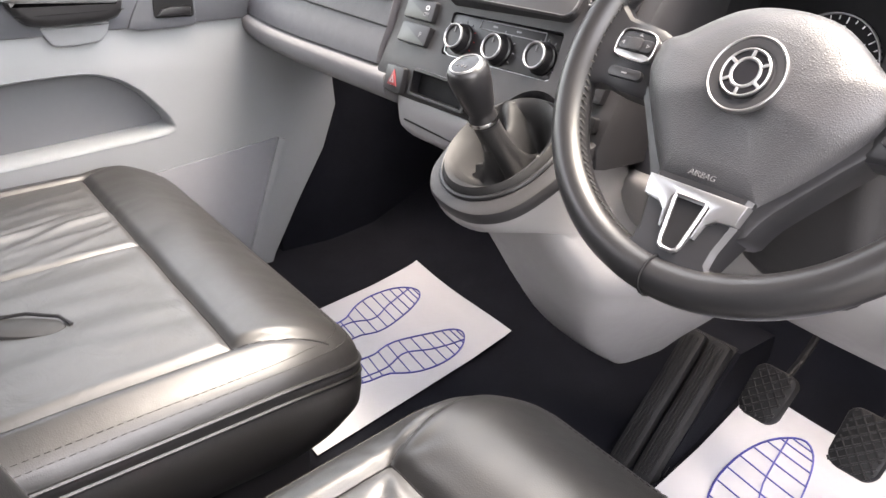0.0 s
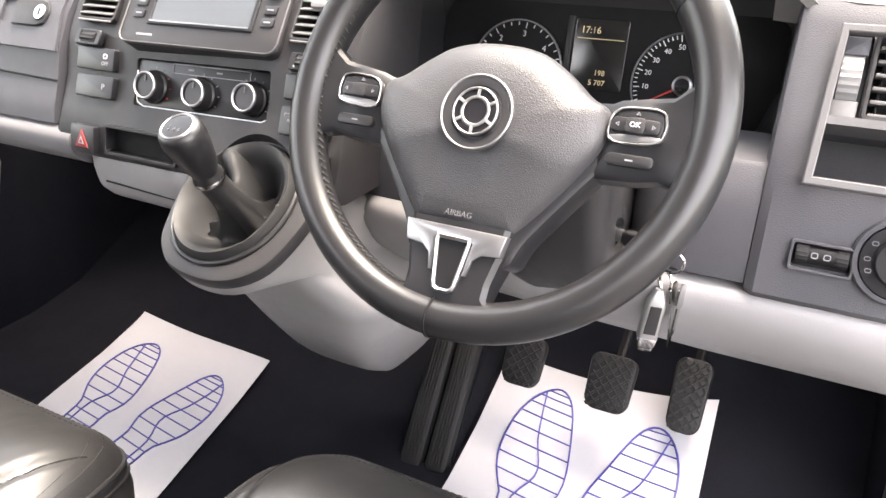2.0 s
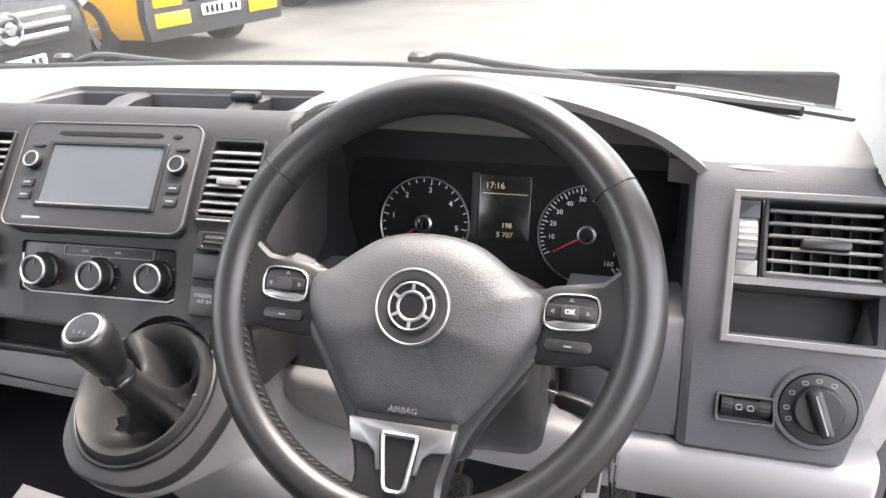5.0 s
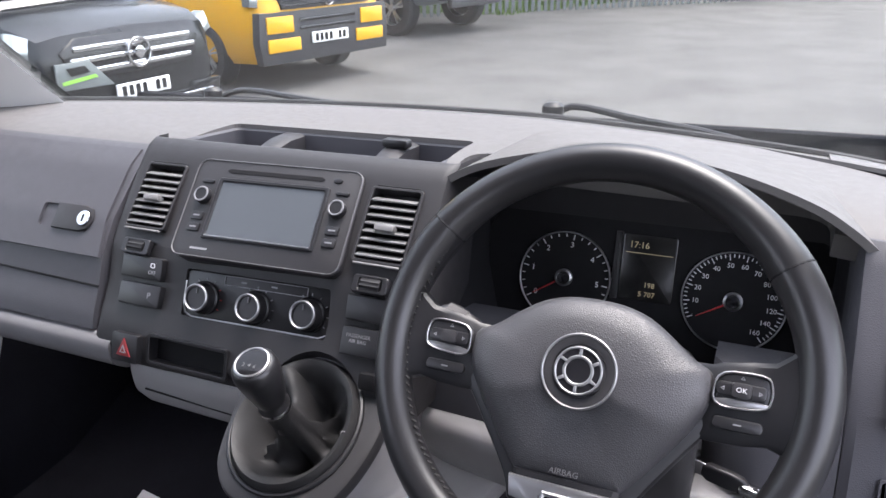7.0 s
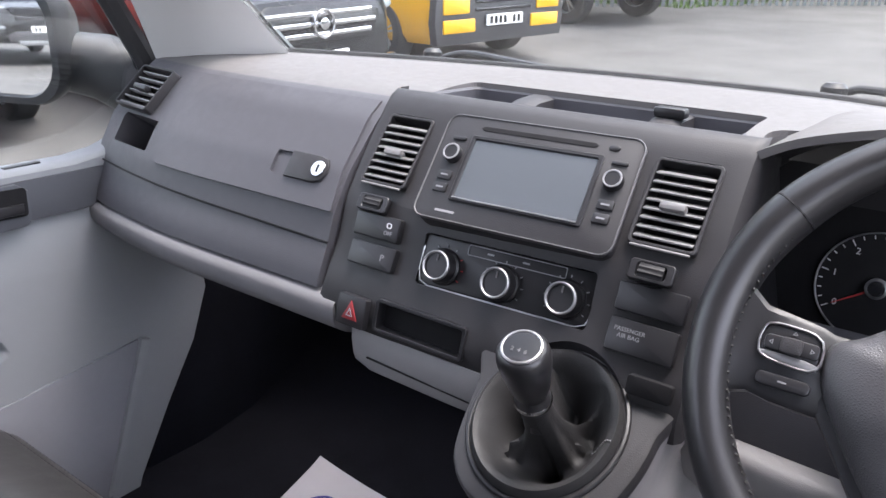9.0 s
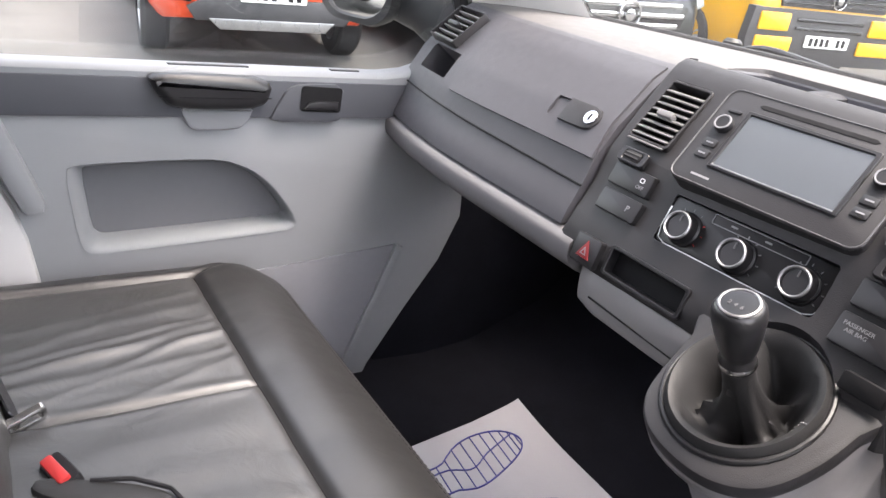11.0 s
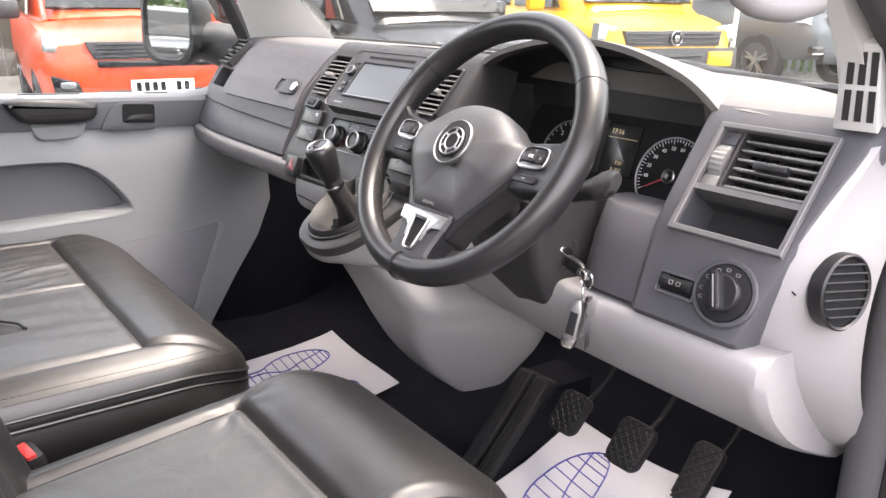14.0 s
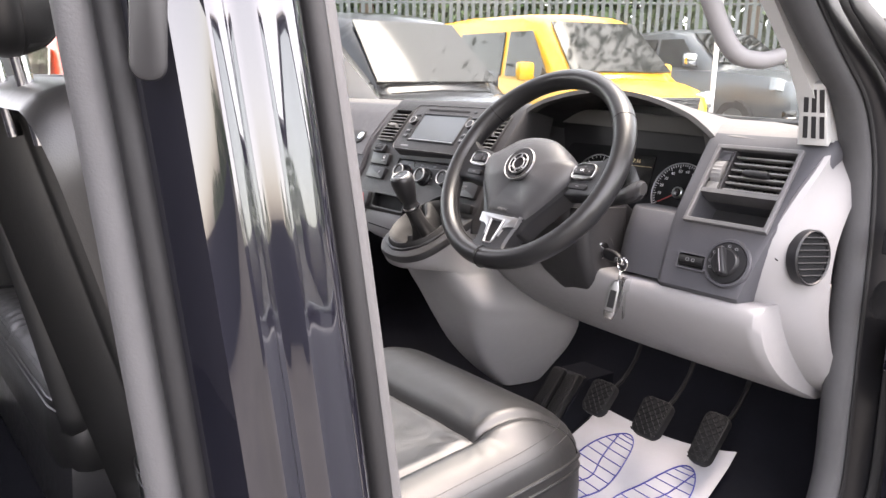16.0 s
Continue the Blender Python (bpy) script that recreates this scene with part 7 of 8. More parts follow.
def build_bonnet():
    b = tagged(new("bonnet"), "black van bonnet and scuttle ahead of the windscreen", "bonnet", kind="structure")
    bm = bmesh.new()

    def fn(u, v):
        x = -0.84 + 1.68 * u
        y = screen_base(x * 0.85) + 0.05 + (1.30 - screen_base(x * 0.85)) * v
        return x, y, 1.312 - 0.02 * (x / 0.84) ** 2 - 0.17 * v - 0.14 * v ** 4
    sheet(bm, fn, 24, 20, 0.02)
    part("panel", bm, BLACKPAINT, b, "black painted bonnet panel")
    for k in range(9):
        bm = bmesh.new()
        rbox(bm, 0.045, 0.02, 0.006, 0.002, Matrix.Translation((-0.52 + 0.055 * k, 0.74 + 0.01 * k - 0.001 * k * k, 1.306)))
        part("scuttle_slot", bm, VOID, b)


build_bonnet()


# ---- the yard ----
def build_ground():
    bm = bmesh.new()
    xs = sorted(set([-400, -150, -60] + list(range(-30, 31, 2)) + [60, 150, 400]))
    vs = {}
    for i, x in enumerate(xs):
        for j, y in enumerate(xs):
            vs[i, j] = bm.verts.new((x, y, 0.012 * noise.noise((x * 0.3, y * 0.3, 0)) if abs(x) < 31 and abs(y) < 31 else 0))
    for i in range(len(xs) - 1):
        for j in range(len(xs) - 1):
            bm.faces.new((vs[i, j], vs[i + 1, j], vs[i + 1, j + 1], vs[i, j + 1]))
    g = tagged(part("ground", bm, ASPHALT), "worn pale grey asphalt yard, stained and patched", "ground", kind="structure")
    g.matrix_basis = YARD
    bm = bmesh.new()
    rng = random.Random(4)
    for _ in range(9000):
        x, y = rng.uniform(-9, -2.6), rng.uniform(13.2, 21)
        if y < 13.6 + 0.4 * math.sin(x * 0.9) + max(0, x + 4.6) * 2.8:
            continue
        h, a = rng.uniform(0.05, 0.16), rng.uniform(0, 6.3)
        dx, dy = 0.02 * math.cos(a), 0.02 * math.sin(a)
        v = [bm.verts.new(p) for p in ((x - dx, y - dy, 0), (x + dx, y + dy, 0), (x + rng.uniform(-0.04, 0.04), y + rng.uniform(-0.04, 0.04), h))]
        bm.faces.new(v)
    gr = tagged(part("grass", bm, GRASS, smooth=0), "rough green grass verge at the yard's edge", "grass", kind="stuff")
    gr.matrix_basis = YARD


build_ground()
# unseen wall, added to cut low sky light at the driver's side and darken reflections
bm = bmesh.new()
rbox(bm, 0.25, 44, 1.9, 0.01, Matrix.Translation((9.0, 0, -0.3)))
w = tagged(part("wall_sky_block", bm, mat("sky_block_dark", (0.035, 0.038, 0.045), 0.9, bump=0.6, bscale=40, var=0.15, vscale=1.2)), "unseen plain dark grey wall added beside the yard to block low sky", "wall", kind="structure")
w.matrix_basis = YARD


def wheel_of(parent, x, y, r, w):
    bm = bmesh.new()
    q = Matrix.Translation((x, y, r)) @ pose(0, 0, 0, 90, 0, 0)
    lathe(bm, [(r * 0.62, -w / 2), (r * 0.92, -w / 2), (r, -w * 0.35), (r, w * 0.35), (r * 0.92, w / 2), (r * 0.62, w / 2)], 28, q, caps=False)
    t = part("wheel", bm, TYRE, parent, "black tyre on alloy wheel")
    s = 1 if y > 0 else -1
    bm = bmesh.new()
    lathe(bm, [(r * 0.64, -w * 0.45), (r * 0.64, w * 0.45), (r * 0.6, w * 0.45), (r * 0.58, w * 0.3), (r * 0.58, -w * 0.3)], 28, q, caps=False)
    for k in range(5):
        for d in (-9, 9):
            a = 72 * k + d
            rbox(bm, r * 0.07, r * 0.5, 0.03, 0.006, q @ Matrix.Translation((0, 0, -s * w * 0.36 - 0.015)) @ pose(0, 0, 0, 0, 0, a) @ Matrix.Translation((0, r * 0.33, 0)))
    lathe(bm, [(r * 0.13, -0.03), (r * 0.13, 0.03)], 16, q @ Matrix.Translation((0, 0, -s * w * 0.36)))
    part("rim", bm, ALLOY, t)
    bm = bmesh.new()
    lathe(bm, [(r * 0.6, -0.01), (r * 0.6, 0.01)], 24, q @ Matrix.Translation((0, 0, 0)))
    part("brake_drum", bm, VOID, t)


def car(name, label, paint, at, heading, spec, size=1.0):
    """A parked vehicle, its nose towards local +x, standing at local z = 0. spec holds its outline."""
    c = thing(name, label, spec["category"], m=YARD @ pose(at[0], at[1], 0, 0, 0, heading) @ Matrix.Scale(size, 4))
    W = spec["width"] / 2
    # body: lengthwise stations (x, bottom, waist, half width at waist)
    rings = []
    for x, zb, zw, hw in spec["body"]:
        hw = hw * W
        rings.append([(x, -hw * 0.9, zb), (x, -hw * 0.98, zb + 0.1), (x, -hw, (zb + zw) * 0.5), (x, -hw * 0.985, zw - 0.12), (x, -hw * 0.93, zw - 0.02), (x, -hw * 0.7, zw + 0.005), (x, 0, zw + 0.025), (x, hw * 0.7, zw + 0.005), (x, hw * 0.93, zw - 0.02), (x, hw * 0.985, zw - 0.12), (x, hw, (zb + zw) * 0.5), (x, hw * 0.98, zb + 0.1), (x, hw * 0.9, zb)])
    bm = bmesh.new()
    loft(bm, rings)
    body = part("body", bm, paint, c, smooth=40)
    cs = []
    for x in spec["axles"]:
        for s in (-1, 1):
            k = bmesh.new()
            prism(k, oval(spec["wheel"] * 1.14, spec["wheel"] * 1.14, 28), -0.2, 0.2, Matrix.Translation((x, s * (W - 0.1), spec["wheel"])) @ pose(0, 0, 0, 90))
            cs.append(k)
    cut(body, *cs)
    # cabin
    rings = []
    for x, zw, zr, hw in spec["cabin"]:
        a, b = hw * W * 0.93, hw * W * 0.8
        rings.append([(x, -a, zw), (x, -(a * 0.35 + b * 0.65), zw + (zr - zw) * 0.7), (x, -b, zr - 0.05), (x, -b * 0.86, zr), (x, 0, zr + 0.025), (x, b * 0.86, zr), (x, b, zr - 0.05), (x, a * 0.35 + b * 0.65, zw + (zr - zw) * 0.7), (x, a, zw)])
    bm = bmesh.new()
    loft(bm, rings)
    part("roof", bm, paint, c, smooth=40)
    # windows laid proud of the cabin
    for k, (p, nm) in enumerate(spec["glass"](W)):
        bm = bmesh.new()
        t = bmesh.new()
        vs = [t.verts.new(q) for q in p]
        f = t.faces.new(vs)
        t.normal_update()
        n = f.normal.copy()
        if n.dot(f.calc_center_median() - Vector((spec["cabin"][1][0], 0, spec["cabin"][0][1]))) < 0:
            n = -n
        t.free()
        loft(bm, [[Vector(q) - n * 0.01 for q in p], [Vector(q) + n * 0.012 for q in p]])
        part("window", bm, DARKGLASS, c, "dark reflecting %s" % nm)
    for x in spec["axles"]:
        for s in (-1, 1):
            wheel_of(c, x, s * (W - 0.115), spec["wheel"], 0.22)
    spec["front"](c, W, paint)
    return c


def nose_piece(c, name, material, pts, x, rake, depth=0.03, label="", ch=0.006):
    """A flat piece on the nose: outline in (across, up), at x, leaning back by rake."""
    bm = bmesh.new()
    zc = sum(p[1] for p in pts) / len(pts)
    m = Matrix.Translation((x + math.sin(radians(rake)) * zc, 0, 0)) @ Matrix(((0, -math.sin(radians(rake)), 1, 0), (1, 0, 0, 0), (0, 1, 0, 0), (0, 0, 0, 1)))
    prism(bm, pts, -depth, depth * 0.5, m, ch)
    return part(name, bm, material, c, label)


def number_plate(c, x, z):
    p = nose_piece(c, "number_plate", PLATE, rrect(0.52, 0.11, 0.01, cy=z), x, 0, 0.012, "white number plate with dark bars", 0.002)
    for i in range(7):
        if i == 4:
            continue
        bm = bmesh.new()
        prism(bm, rrect(0.04, 0.075, 0.004, cx=-0.2 + 0.066 * i, cy=z), 0.006, 0.008, Matrix.Translation((x, 0, 0)) @ Matrix(((0, 0, 1, 0), (1, 0, 0, 0), (0, 1, 0, 0), (0, 0, 0, 1))))
        part("plate_bar", bm, VOID, p)


def badge_disc(c, x, z, r):
    bm = bmesh.new()
    m = Matrix.Translation((x, 0, z)) @ Matrix(((0, 0, 1, 0), (1, 0, 0, 0), (0, 1, 0, 0), (0, 0, 0, 1)))
    ringprism(bm, oval(r, r, 28), oval(r * 0.84, r * 0.84, 28), 0, 0.02, m, 0.003)
    lathe(bm, [(r * 0.4, 0), (r * 0.4, 0.02), (r * 0.2, 0.026)], 20, m)
    part("emblem", bm, CHROME, c, "plain round chrome emblem")


def van_front(c, W, paint):
    # slatted grille, lamps, two-tone bumper
    nose_piece(c, "grille", CARPLASTIC, [(-0.62, 0.80), (0.62, 0.80), (0.66, 0.96), (-0.66, 0.96)], 2.38, 4, 0.04)
    for z in (0.84, 0.885, 0.93):
        nose_piece(c, "grille_bar", GLOSS, rrect(1.24, 0.016, 0.004, cy=z), 2.41, 0, 0.012)
    badge_disc(c, 2.42, 0.885, 0.08)
    nose_piece(c, "bumper", CARPLASTIC, [(-0.9, 0.28), (0.9, 0.28), (0.93, 0.5), (0.9, 0.78), (-0.9, 0.78), (-0.93, 0.5)], 2.36, 0, 0.07)
    for s in (-1, 1):
        nose_piece(c, "headlight", LENS, [(s * 0.60, 0.80), (s * 0.93, 0.84), (s * 0.9, 1.03), (s * 0.66, 0.99)], 2.25, 8, 0.08, "clear headlight")
        nose_piece(c, "bumper_insert", paint, rrect(0.34, 0.16, 0.01, cx=s * 0.66, cy=0.66), 2.40, 0, 0.03, "painted bumper panel")
        nose_piece(c, "bumper_insert", paint, rrect(0.42, 0.13, 0.01, cx=s * 0.62, cy=0.46), 2.40, 0, 0.03, "painted bumper panel")
    for z in (0.52, 0.6):
        nose_piece(c, "intake", GLOSS, rrect(0.8, 0.035, 0.006, cy=z + 0.09), 2.40, 0, 0.02)
    number_plate(c, 2.425, 0.50)
    for s in (-1, 1):
        bm = bmesh.new()
        rbox(bm, 0.12, 0.22, 0.22, 0.04, Matrix.Translation((1.22, s * (W + 0.12), 1.12)))
        part("mirror", bm, paint, c, "painted door mirror")


def van_glass(W):
    out = [([(1.74, -W * 0.78, 1.235), (1.74, W * 0.78, 1.235), (1.07, W * 0.66, 1.83), (1.07, -W * 0.66, 1.83)], "windscreen")]
    for s in (-1, 1):
        out.append(([(1.45, s * W * 0.935, 1.16), (0.42, s * W * 0.935, 1.16), (0.42, s * W * 0.857, 1.72), (0.95, s * W * 0.857, 1.72)], "side window"))
        out.append(([(0.28, s * W * 0.935, 1.16), (-1.0, s * W * 0.935, 1.16), (-1.0, s * W * 0.857, 1.72), (0.28, s * W * 0.857, 1.72)], "side window"))
    return out


VAN = dict(category="van", width=1.9, wheel=0.34, axles=(1.50, -1.45), front=van_front, glass=van_glass,
           body=((-2.42, 0.35, 1.1, 0.94), (-2.3, 0.28, 1.14, 1.0), (0.0, 0.25, 1.14, 1.0), (1.5, 0.25, 1.13, 1.0), (1.85, 0.26, 1.12, 0.98), (2.15, 0.27, 1.05, 0.95), (2.33, 0.3, 0.97, 0.88), (2.38, 0.34, 0.85, 0.82)),
           cabin=((-2.4, 1.08, 1.9, 0.97), (-1.0, 1.1, 1.95, 1.0), (0.6, 1.1, 1.93, 1.0), (1.02, 1.1, 1.83, 0.97), (1.80, 1.1, 1.14, 0.93)))


def suv_front(c, W, paint):
    nose_piece(c, "grille", CARPLASTIC, [(-0.52, 0.86), (0.52, 0.86), (0.58, 1.0), (-0.58, 1.0)], 2.26, 6, 0.04, "black mesh grille")
    for k in range(4):
        nose_piece(c, "grille_bar", GLOSS, rrect(1.02, 0.014, 0.004, cy=0.88 + 0.033 * k), 2.285, 4, 0.012)
    for s in (-1, 1):
        nose_piece(c, "headlight", LENS, [(s * 0.56, 0.88), (s * 0.88, 0.92), (s * 0.88, 1.03), (s * 0.6, 1.01)], 2.13, 10, 0.08, "clear headlight")
        nose_piece(c, "fog_lamp", GLOSS, [(s * 0.62, 0.55), (s * 0.84, 0.58), (s * 0.86, 0.74), (s * 0.66, 0.68)], 2.27, 0, 0.04)
        nose_piece(c, "lamp_lens", LENS, rrect(0.12, 0.05, 0.02, cx=s * 0.74, cy=0.66), 2.30, 0, 0.02)
    nose_piece(c, "bumper_lower", CARPLASTIC, [(-0.6, 0.42), (0.6, 0.42), (0.66, 0.52), (0.5, 0.6), (-0.5, 0.6), (-0.66, 0.52)], 2.27, 0, 0.06)
    nose_piece(c, "skid_plate", ALLOY, [(-0.42, 0.36), (0.42, 0.36), (0.5, 0.44), (-0.5, 0.44)], 2.29, 0, 0.05, "silver skid plate")
    nose_piece(c, "intake", GLOSS, rrect(1.0, 0.05, 0.01, cy=0.82), 2.28, 0, 0.03)
    number_plate(c, 2.31, 0.63)
    for s in (-1, 1):
        bm = bmesh.new()
        rbox(bm, 0.12, 0.22, 0.17, 0.04, Matrix.Translation((0.75, s * (W + 0.1), 1.12)))
        part("mirror", bm, CARPLASTIC, c)


def suv_glass(W):
    out = [([(1.02, -W * 0.78, 1.225), (1.02, W * 0.78, 1.225), (0.36, W * 0.66, 1.655), (0.36, -W * 0.66, 1.655)], "windscreen")]
    for s in (-1, 1):
        out.append(([(0.75, s * W * 0.935, 1.16), (-0.35, s * W * 0.935, 1.16), (-0.35, s * W * 0.857, 1.56), (0.3, s * W * 0.857, 1.56)], "side window"))
        out.append(([(-0.45, s * W * 0.935, 1.16), (-1.6, s * W * 0.935, 1.16), (-1.5, s * W * 0.857, 1.54), (-0.45, s * W * 0.857, 1.56)], "side window"))
    return out


SUV = dict(category="car", width=1.9, wheel=0.37, axles=(1.38, -1.36), front=suv_front, glass=suv_glass,
           body=((-2.28, 0.45, 1.05, 0.92), (-2.1, 0.36, 1.12, 1.0), (0.0, 0.33, 1.13, 1.0), (0.95, 0.33, 1.12, 1.0), (1.5, 0.35, 1.09, 0.99), (2.0, 0.38, 1.04, 0.94), (2.2, 0.42, 0.98, 0.86), (2.26, 0.5, 0.86, 0.8)),
           cabin=((-2.15, 1.08, 1.5, 0.93), (-1.7, 1.1, 1.68, 0.98), (-0.3, 1.1, 1.72, 1.0), (0.3, 1.1, 1.66, 0.98), (1.10, 1.1, 1.14, 0.93)))


def merc_front(c, W, paint):
    g = [(-0.56, 0.66), (0.56, 0.66), (0.66, 0.86), (0.5, 0.95), (-0.5, 0.95), (-0.66, 0.86)]
    nose_piece(c, "grille", GLOSS, g, 2.38, 6, 0.04)
    for z, w in ((0.72, 1.1), (0.80, 1.2), (0.88, 1.12)):
        nose_piece(c, "grille_bar", CHROME, rrect(w, 0.04, 0.012, cy=z), 2.405, 4, 0.02, "chrome grille bar")
    badge_disc(c, 2.42, 0.80, 0.115)
    for s in (-1, 1):
        nose_piece(c, "headlight", LENS, [(s * 0.70, 0.78), (s * 0.93, 0.88), (s * 0.9, 1.02), (s * 0.72, 0.95)], 2.25, 10, 0.08, "clear headlight")
        nose_piece(c, "lower_intake", GLOSS, [(s * 0.5, 0.32), (s * 0.85, 0.34), (s * 0.86, 0.48), (s * 0.55, 0.48)], 2.38, 0, 0.04)
    nose_piece(c, "chrome_strip", CHROME, rrect(1.5, 0.025, 0.01, cy=0.40), 2.41, 0, 0.02, "chrome bumper strip")
    nose_piece(c, "intake", GLOSS, rrect(0.9, 0.10, 0.02, cy=0.33), 2.38, 0, 0.04)
    number_plate(c, 2.425, 0.53)
    p = nose_piece(c, "show_plate", STEEL, [(-0.76, 0.62), (-0.28, 0.60), (-0.46, 0.80), (-0.74, 0.80)], 2.43, 4, 0.01, "grey dealer plate with a green line")
    for pts, mt in (([(-0.72, 0.655), (-0.42, 0.675), (-0.44, 0.70), (-0.72, 0.68)], GREEN), ([(-0.64, 0.71), (-0.48, 0.72), (-0.52, 0.77), (-0.67, 0.765)], VOID)):
        bm = bmesh.new()
        prism(bm, pts, 0.012, 0.016, Matrix.Translation((2.43, 0, 0)) @ Matrix(((0, 0, 1, 0), (1, 0, 0, 0), (0, 1, 0, 0), (0, 0, 0, 1))))
        part("plate_mark", bm, mt, p)
    for s in (-1, 1):
        bm = bmesh.new()
        rbox(bm, 0.12, 0.22, 0.22, 0.04, Matrix.Translation((1.22, s * (W + 0.12), 1.12)))
        part("mirror", bm, paint, c)


MERC = dict(VAN, front=merc_front)


def pickup_glass(W):
    out = [([(1.02, -W * 0.78, 1.28), (1.02, W * 0.78, 1.28), (0.36, W * 0.66, 1.73), (0.36, -W * 0.66, 1.73)], "windscreen")]
    for s in (-1, 1):
        out.append(([(0.75, s * W * 0.935, 1.2), (-0.2, s * W * 0.935, 1.2), (-0.2, s * W * 0.857, 1.64), (0.3, s * W * 0.857, 1.64)], "side window"))
        out.append(([(-0.3, s * W * 0.935, 1.2), (-1.05, s * W * 0.935, 1.2), (-0.95, s * W * 0.857, 1.64), (-0.3, s * W * 0.857, 1.64)], "side window"))
    return out


def pickup_front(c, W, paint):
    nose_piece(c, "grille", CARPLASTIC, [(-0.42, 0.74), (0.42, 0.74), (0.6, 1.0), (-0.6, 1.0)], 2.46, 5, 0.04)
    nose_piece(c, "grille_bar", CHROME, [(-0.45, 0.72), (-0.40, 0.72), (-0.55, 1.01), (-0.62, 1.01)], 2.48, 5, 0.03, "chrome grille side")
    nose_piece(c, "grille_bar", CHROME, [(0.45, 0.72), (0.40, 0.72), (0.55, 1.01), (0.62, 1.01)], 2.48, 5, 0.03, "chrome grille side")
    badge_disc(c, 2.5, 0.88, 0.08)
    for s in (-1, 1):
        nose_piece(c, "headlight", LENS, [(s * 0.62, 0.86), (s * 0.92, 0.92), (s * 0.88, 1.08), (s * 0.66, 1.02)], 2.30, 12, 0.09, "clear headlight")
        nose_piece(c, "fog_lamp", GLOSS, rrect(0.22, 0.12, 0.03, cx=s * 0.74, cy=0.58), 2.46, 0, 0.04)
        nose_piece(c, "lamp_trim", CHROME, rrect(0.18, 0.02, 0.008, cx=s * 0.74, cy=0.54), 2.49, 0, 0.02)
    nose_piece(c, "lower_bumper", CARPLASTIC, rrect(1.2, 0.14, 0.03, cy=0.47), 2.45, 0, 0.05)
    number_plate(c, 2.51, 0.62)
    for s in (-1, 1):
        bm = bmesh.new()
        rbox(bm, 0.14, 0.22, 0.2, 0.04, Matrix.Translation((0.75, s * (W + 0.12), 1.22)))
        part("mirror", bm, CHROME, c, "chrome door mirror")


PICKUP = dict(category="pickup", width=1.85, wheel=0.39, axles=(1.6, -1.55), front=pickup_front, glass=pickup_glass,
              body=((-2.7, 0.5, 1.1, 0.94), (-2.5, 0.45, 1.16, 1.0), (0.0, 0.4, 1.17, 1.0), (0.95, 0.4, 1.17, 1.0), (1.6, 0.42, 1.15, 1.0), (2.15, 0.44, 1.1, 0.95), (2.38, 0.48, 1.04, 0.86), (2.45, 0.55, 0.9, 0.8)),
              cabin=((-1.15, 1.12, 1.66, 0.95), (-0.95, 1.14, 1.76, 0.98), (-0.1, 1.14, 1.80, 1.0), (0.3, 1.14, 1.74, 0.98), (1.12, 1.14, 1.18, 0.93)))


car("red_suv", "orange-red off-road car parked nose to the yard", REDPAINT, (-6.98, 1.71), -7, SUV, 0.90)
car("black_van", "black van with chrome-barred grille, parked in the row", DARKPAINT, (-5.91, 3.79), -3, MERC, 0.92)
car("yellow_van", "bright yellow panel van with black grille and bumper", YELLOWPAINT, (-6.32, 7.23), -14, VAN)
car("grey_pickup", "grey double-cab pickup truck parked in the row", GREYPAINT, (-6.68, 11.81), -14, PICKUP, 1.08)
car("black_suv", "black off-road car parked behind the van", DARKPAINT, (-5.2, -15.5), 60, SUV)
car("blue_van", "dark grey van parked farther behind", GREYPAINT, (-8.4, -18.5), 62, VAN)


def build_pole():
    p = thing("white_pole", "slim white painted post between the parked vehicles", "post", m=YARD @ Matrix.Translation((-5.0, 9.4, 0)))
    bm = bmesh.new()
    lathe(bm, [(0.035, 0), (0.035, 3.2), (0.02, 3.22)], 14)
    part("shaft", bm, WHITEPAINT, p)


build_pole()


def build_fence():
    f = thing("palisade_fence", "grey galvanised palisade fence along the yard", "fence", m=YARD)
    bm = bmesh.new()
    prism(bm, [(-0.035, 0), (0.035, 0), (0.035, 2.85), (0.0, 3.0), (-0.035, 2.85)], -0.006, 0.006, pose(0, 0, 0, 90), 0)
    me = None
    A, B = Vector((-13.5, 6.0, 0)), Vector((2.0, 21.0, 0))
    n = 150
    ang = math.degrees(math.atan2((B - A).y, (B - A).x))
    for i in range(n):
        q = A.lerp(B, i / (n - 1))
        if me is None:
            o = part("pale", bm, STEEL, f, smooth=0)
            me = o.data
        else:
            o = new("pale", me)
            o.parent = f
        o.matrix_basis = Matrix.Translation(q) @ pose(0, 0, 0, 0, 0, ang)
    for z in (0.4, 2.45):
        bm = bmesh.new()
        tube(bm, [A + Vector((0, 0.03, z)), B + Vector((0, 0.03, z))], 0.025, 6)
        part("rail", bm, STEEL, f)
    w = thing("timber_fence", "dark weathered close-boarded timber fence", "fence", m=YARD)
    bm = bmesh.new()
    rbox(bm, 0.02, 0.14, 1.8, 0.003)
    me = None
    for i in range(90):
        if me is None:
            o = part("board", bm, WOOD, w, smooth=0)
            me = o.data
        else:
            o = new("board", me)
            o.parent = w
        o.matrix_basis = Matrix.Translation((-11.5 + 0.01 * (i % 3), -7 + 0.148 * i, 0))


build_fence()


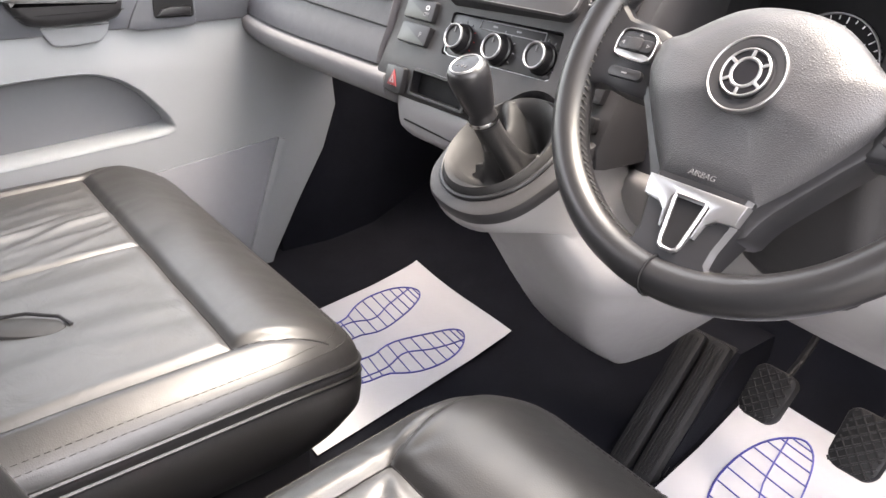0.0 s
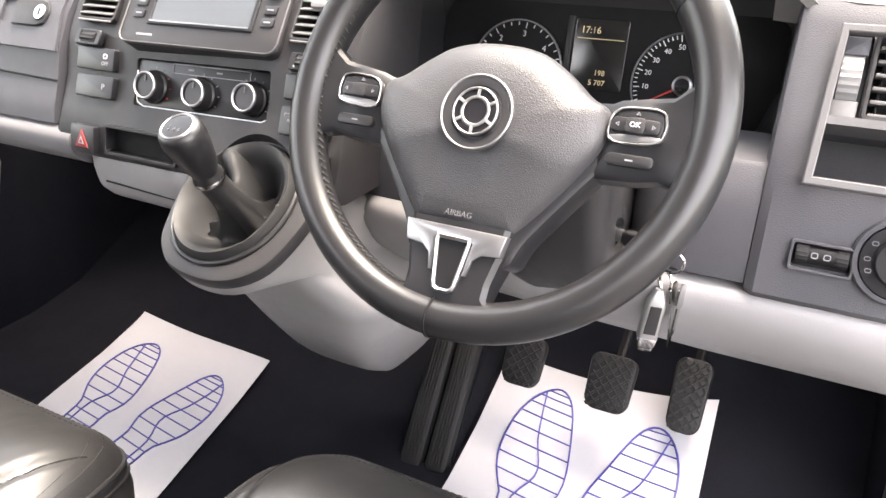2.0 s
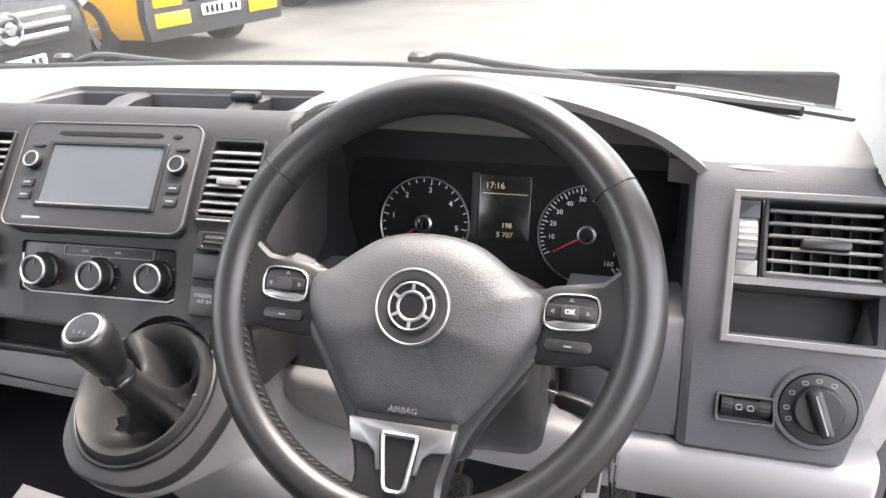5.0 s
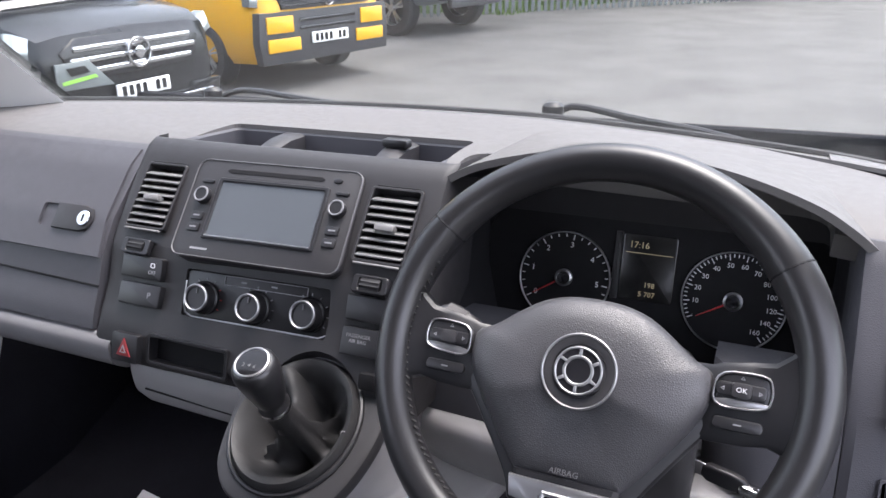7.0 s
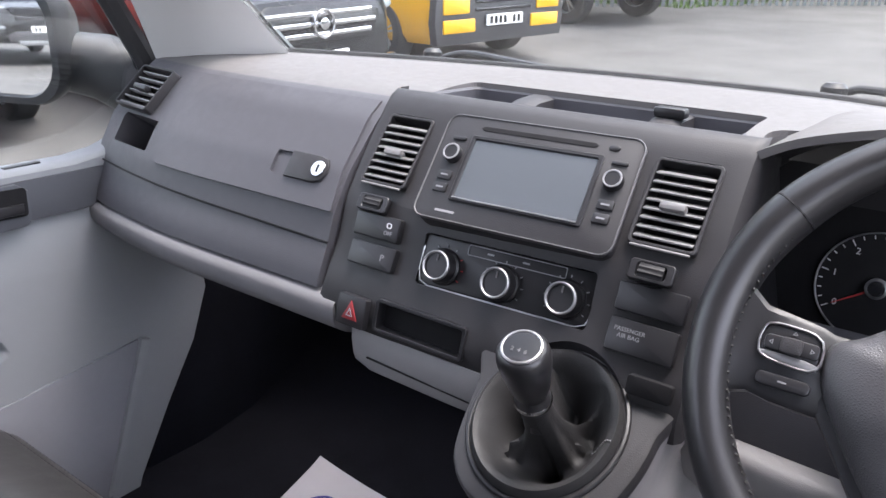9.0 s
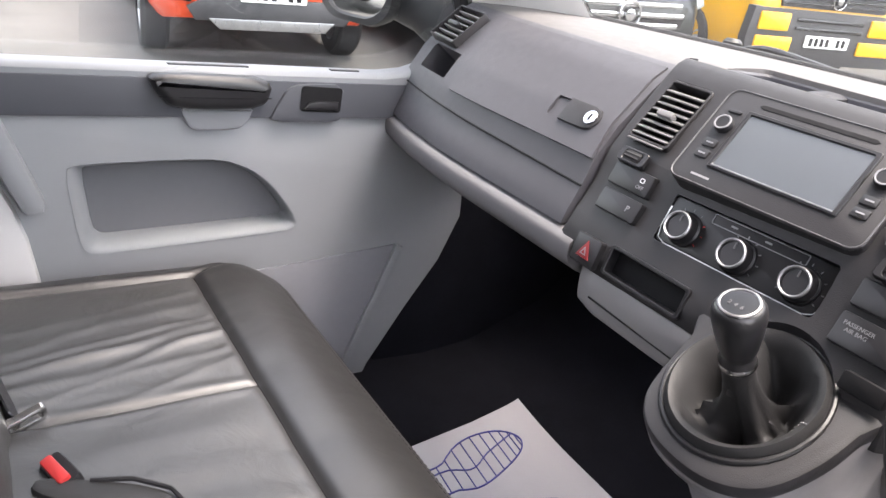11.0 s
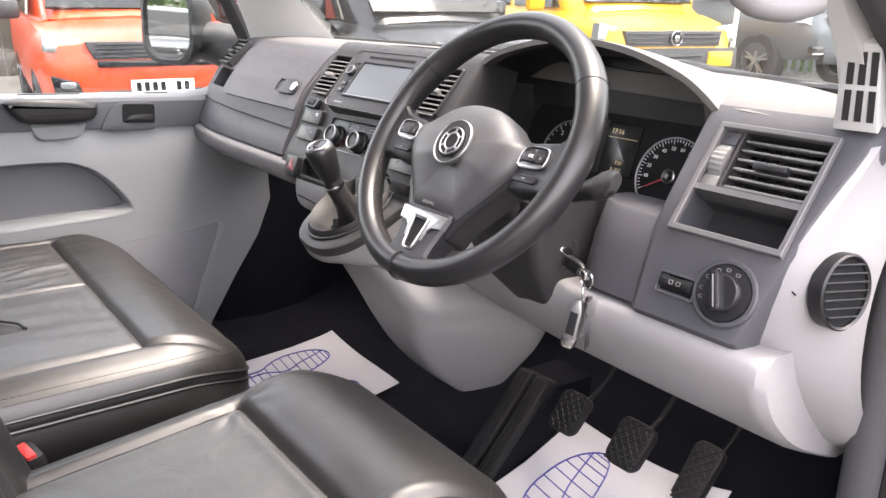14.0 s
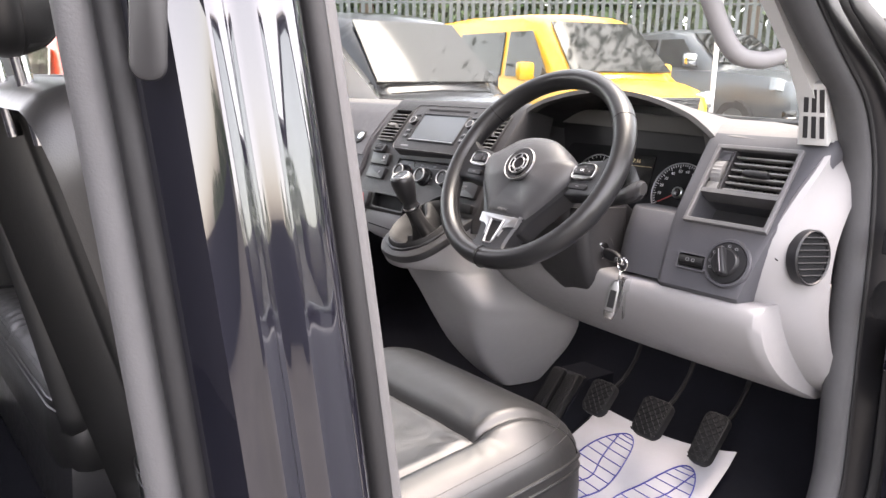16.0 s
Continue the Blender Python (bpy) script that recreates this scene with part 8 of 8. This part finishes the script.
def tree(x, y, h, seed, label, spread=1.0, leaves=3800):
    rng = random.Random(seed)
    t = thing("tree", label, "tree", "trees behind the fence", m=YARD @ Matrix.Translation((x, y, 0)))
    bm = bmesh.new()
    tube(bm, [(0, 0, 0), (0.05, 0, h * 0.25), (0.1, 0.08, h * 0.5), (0.05, 0.1, h * 0.8)], [0.2, 0.16, 0.12, 0.04], 9)
    limbs = []
    for k in range(9):
        a, z = rng.uniform(0, 6.3), h * rng.uniform(0.3, 0.7)
        r = rng.uniform(1.0, 2.2) * spread
        e = Vector((r * math.cos(a), r * math.sin(a), z + rng.uniform(0.6, 1.8)))
        limbs.append(e)
        tube(bm, [(0.06, 0.04, z), e * 0.5 + Vector((0, 0, z * 0.5 + 0.2)), e], [0.07, 0.05, 0.02], 6)
    part("trunk", bm, BARK, t)
    verts, faces = [], []
    for _ in range(leaves):
        c = rng.choice(limbs)
        p = c + Vector((rng.gauss(0, 0.75 * spread), rng.gauss(0, 0.75 * spread), rng.gauss(0.2, 0.7 * spread)))
        s = rng.uniform(0.06, 0.14)
        u = Vector((rng.uniform(-1, 1), rng.uniform(-1, 1), rng.uniform(-0.6, 0.6))).normalized() * s
        v = u.cross(Vector((rng.uniform(-1, 1), rng.uniform(-1, 1), rng.uniform(-1, 1)))).normalized() * s * 0.5
        i = len(verts)
        verts += [p - u, p + v, p + u, p - v]
        faces.append((i, i + 1, i + 2, i + 3))
    me = bpy.data.meshes.new("crown")
    me.from_pydata([tuple(v) for v in verts], [], faces)
    me.materials.append(LEAF)
    o = new("crown", me)
    o.parent = t


for i, (x, y, h) in enumerate(((-10.5, 15.5, 5.5), (-6, 20, 6), (-15, 10.5, 5.5), (-1, 24, 6), (5, 28, 6), (-19, 15, 6.5))):
    tree(x, y, h, 20 + i, "leafy green tree behind the yard fence")
tree(-7.5, 14.6, 11.5, 40, "tall leafy tree that overhangs the parked vehicles", 2.0, 9000)
tree(-13.0, 8.6, 11.0, 41, "tall leafy tree that overhangs the parked vehicles", 1.8, 8000)


def build_backdrop():
    """A far line of woods and sheds that closes the yard all round."""
    bm = bmesh.new()
    rng = random.Random(9)
    verts, faces = [], []
    for _ in range(40000):
        a = rng.uniform(0, 2 * math.pi)
        r = rng.uniform(38, 52)
        hz = 3.2 + 1.4 * math.sin(a * 5) + 1.2 * math.sin(a * 11 + 1)
        p = Vector((r * math.cos(a), r * math.sin(a), rng.uniform(0, 1) ** 0.9 * hz * 1.3))
        s = rng.uniform(0.16, 0.4)
        u = Vector((rng.uniform(-1, 1), rng.uniform(-1, 1), rng.uniform(-1, 1))).normalized() * s
        v = u.orthogonal().normalized() * s * 0.7
        i = len(verts)
        verts += [p - u, p + v, p + u, p - v]
        faces.append((i, i + 1, i + 2, i + 3))
    me = bpy.data.meshes.new("woods")
    me.from_pydata([tuple(v) for v in verts], [], faces)
    me.materials.append(LEAF)
    bm.free()
    o = tagged(new("woods", me), "far green trees round the yard", "woods", kind="stuff")
    o.matrix_basis = YARD


build_backdrop()


def build_hedge():
    """Dense greenery right behind the palisade fence."""
    rng = random.Random(31)
    A, B = Vector((-15.0, 7.0, 0)), Vector((6.0, 27.5, 0))
    out = Vector((-(B - A).y, (B - A).x, 0)).normalized()
    verts, faces = [], []
    for _ in range(26000):
        q = rng.uniform(0, 1)
        top = 4.6 + 0.7 * math.sin(q * 23) + 0.5 * math.sin(q * 57 + 2)
        p = A.lerp(B, q) + out * rng.uniform(0.2, 1.8) + Vector((0, 0, rng.uniform(0, 1) * top))
        s = rng.uniform(0.09, 0.2)
        u = Vector((rng.uniform(-1, 1), rng.uniform(-1, 1), rng.uniform(-1, 1))).normalized() * s
        v = u.orthogonal().normalized() * s * 0.6
        i = len(verts)
        verts += [p - u, p + v, p + u, p - v]
        faces.append((i, i + 1, i + 2, i + 3))
    me = bpy.data.meshes.new("hedge")
    me.from_pydata([tuple(v) for v in verts], [], faces)
    me.materials.append(LEAF)
    o = tagged(new("hedge", me), "dense dark green hedge behind the palisade fence", "hedge", kind="stuff")
    o.matrix_basis = YARD


build_hedge()
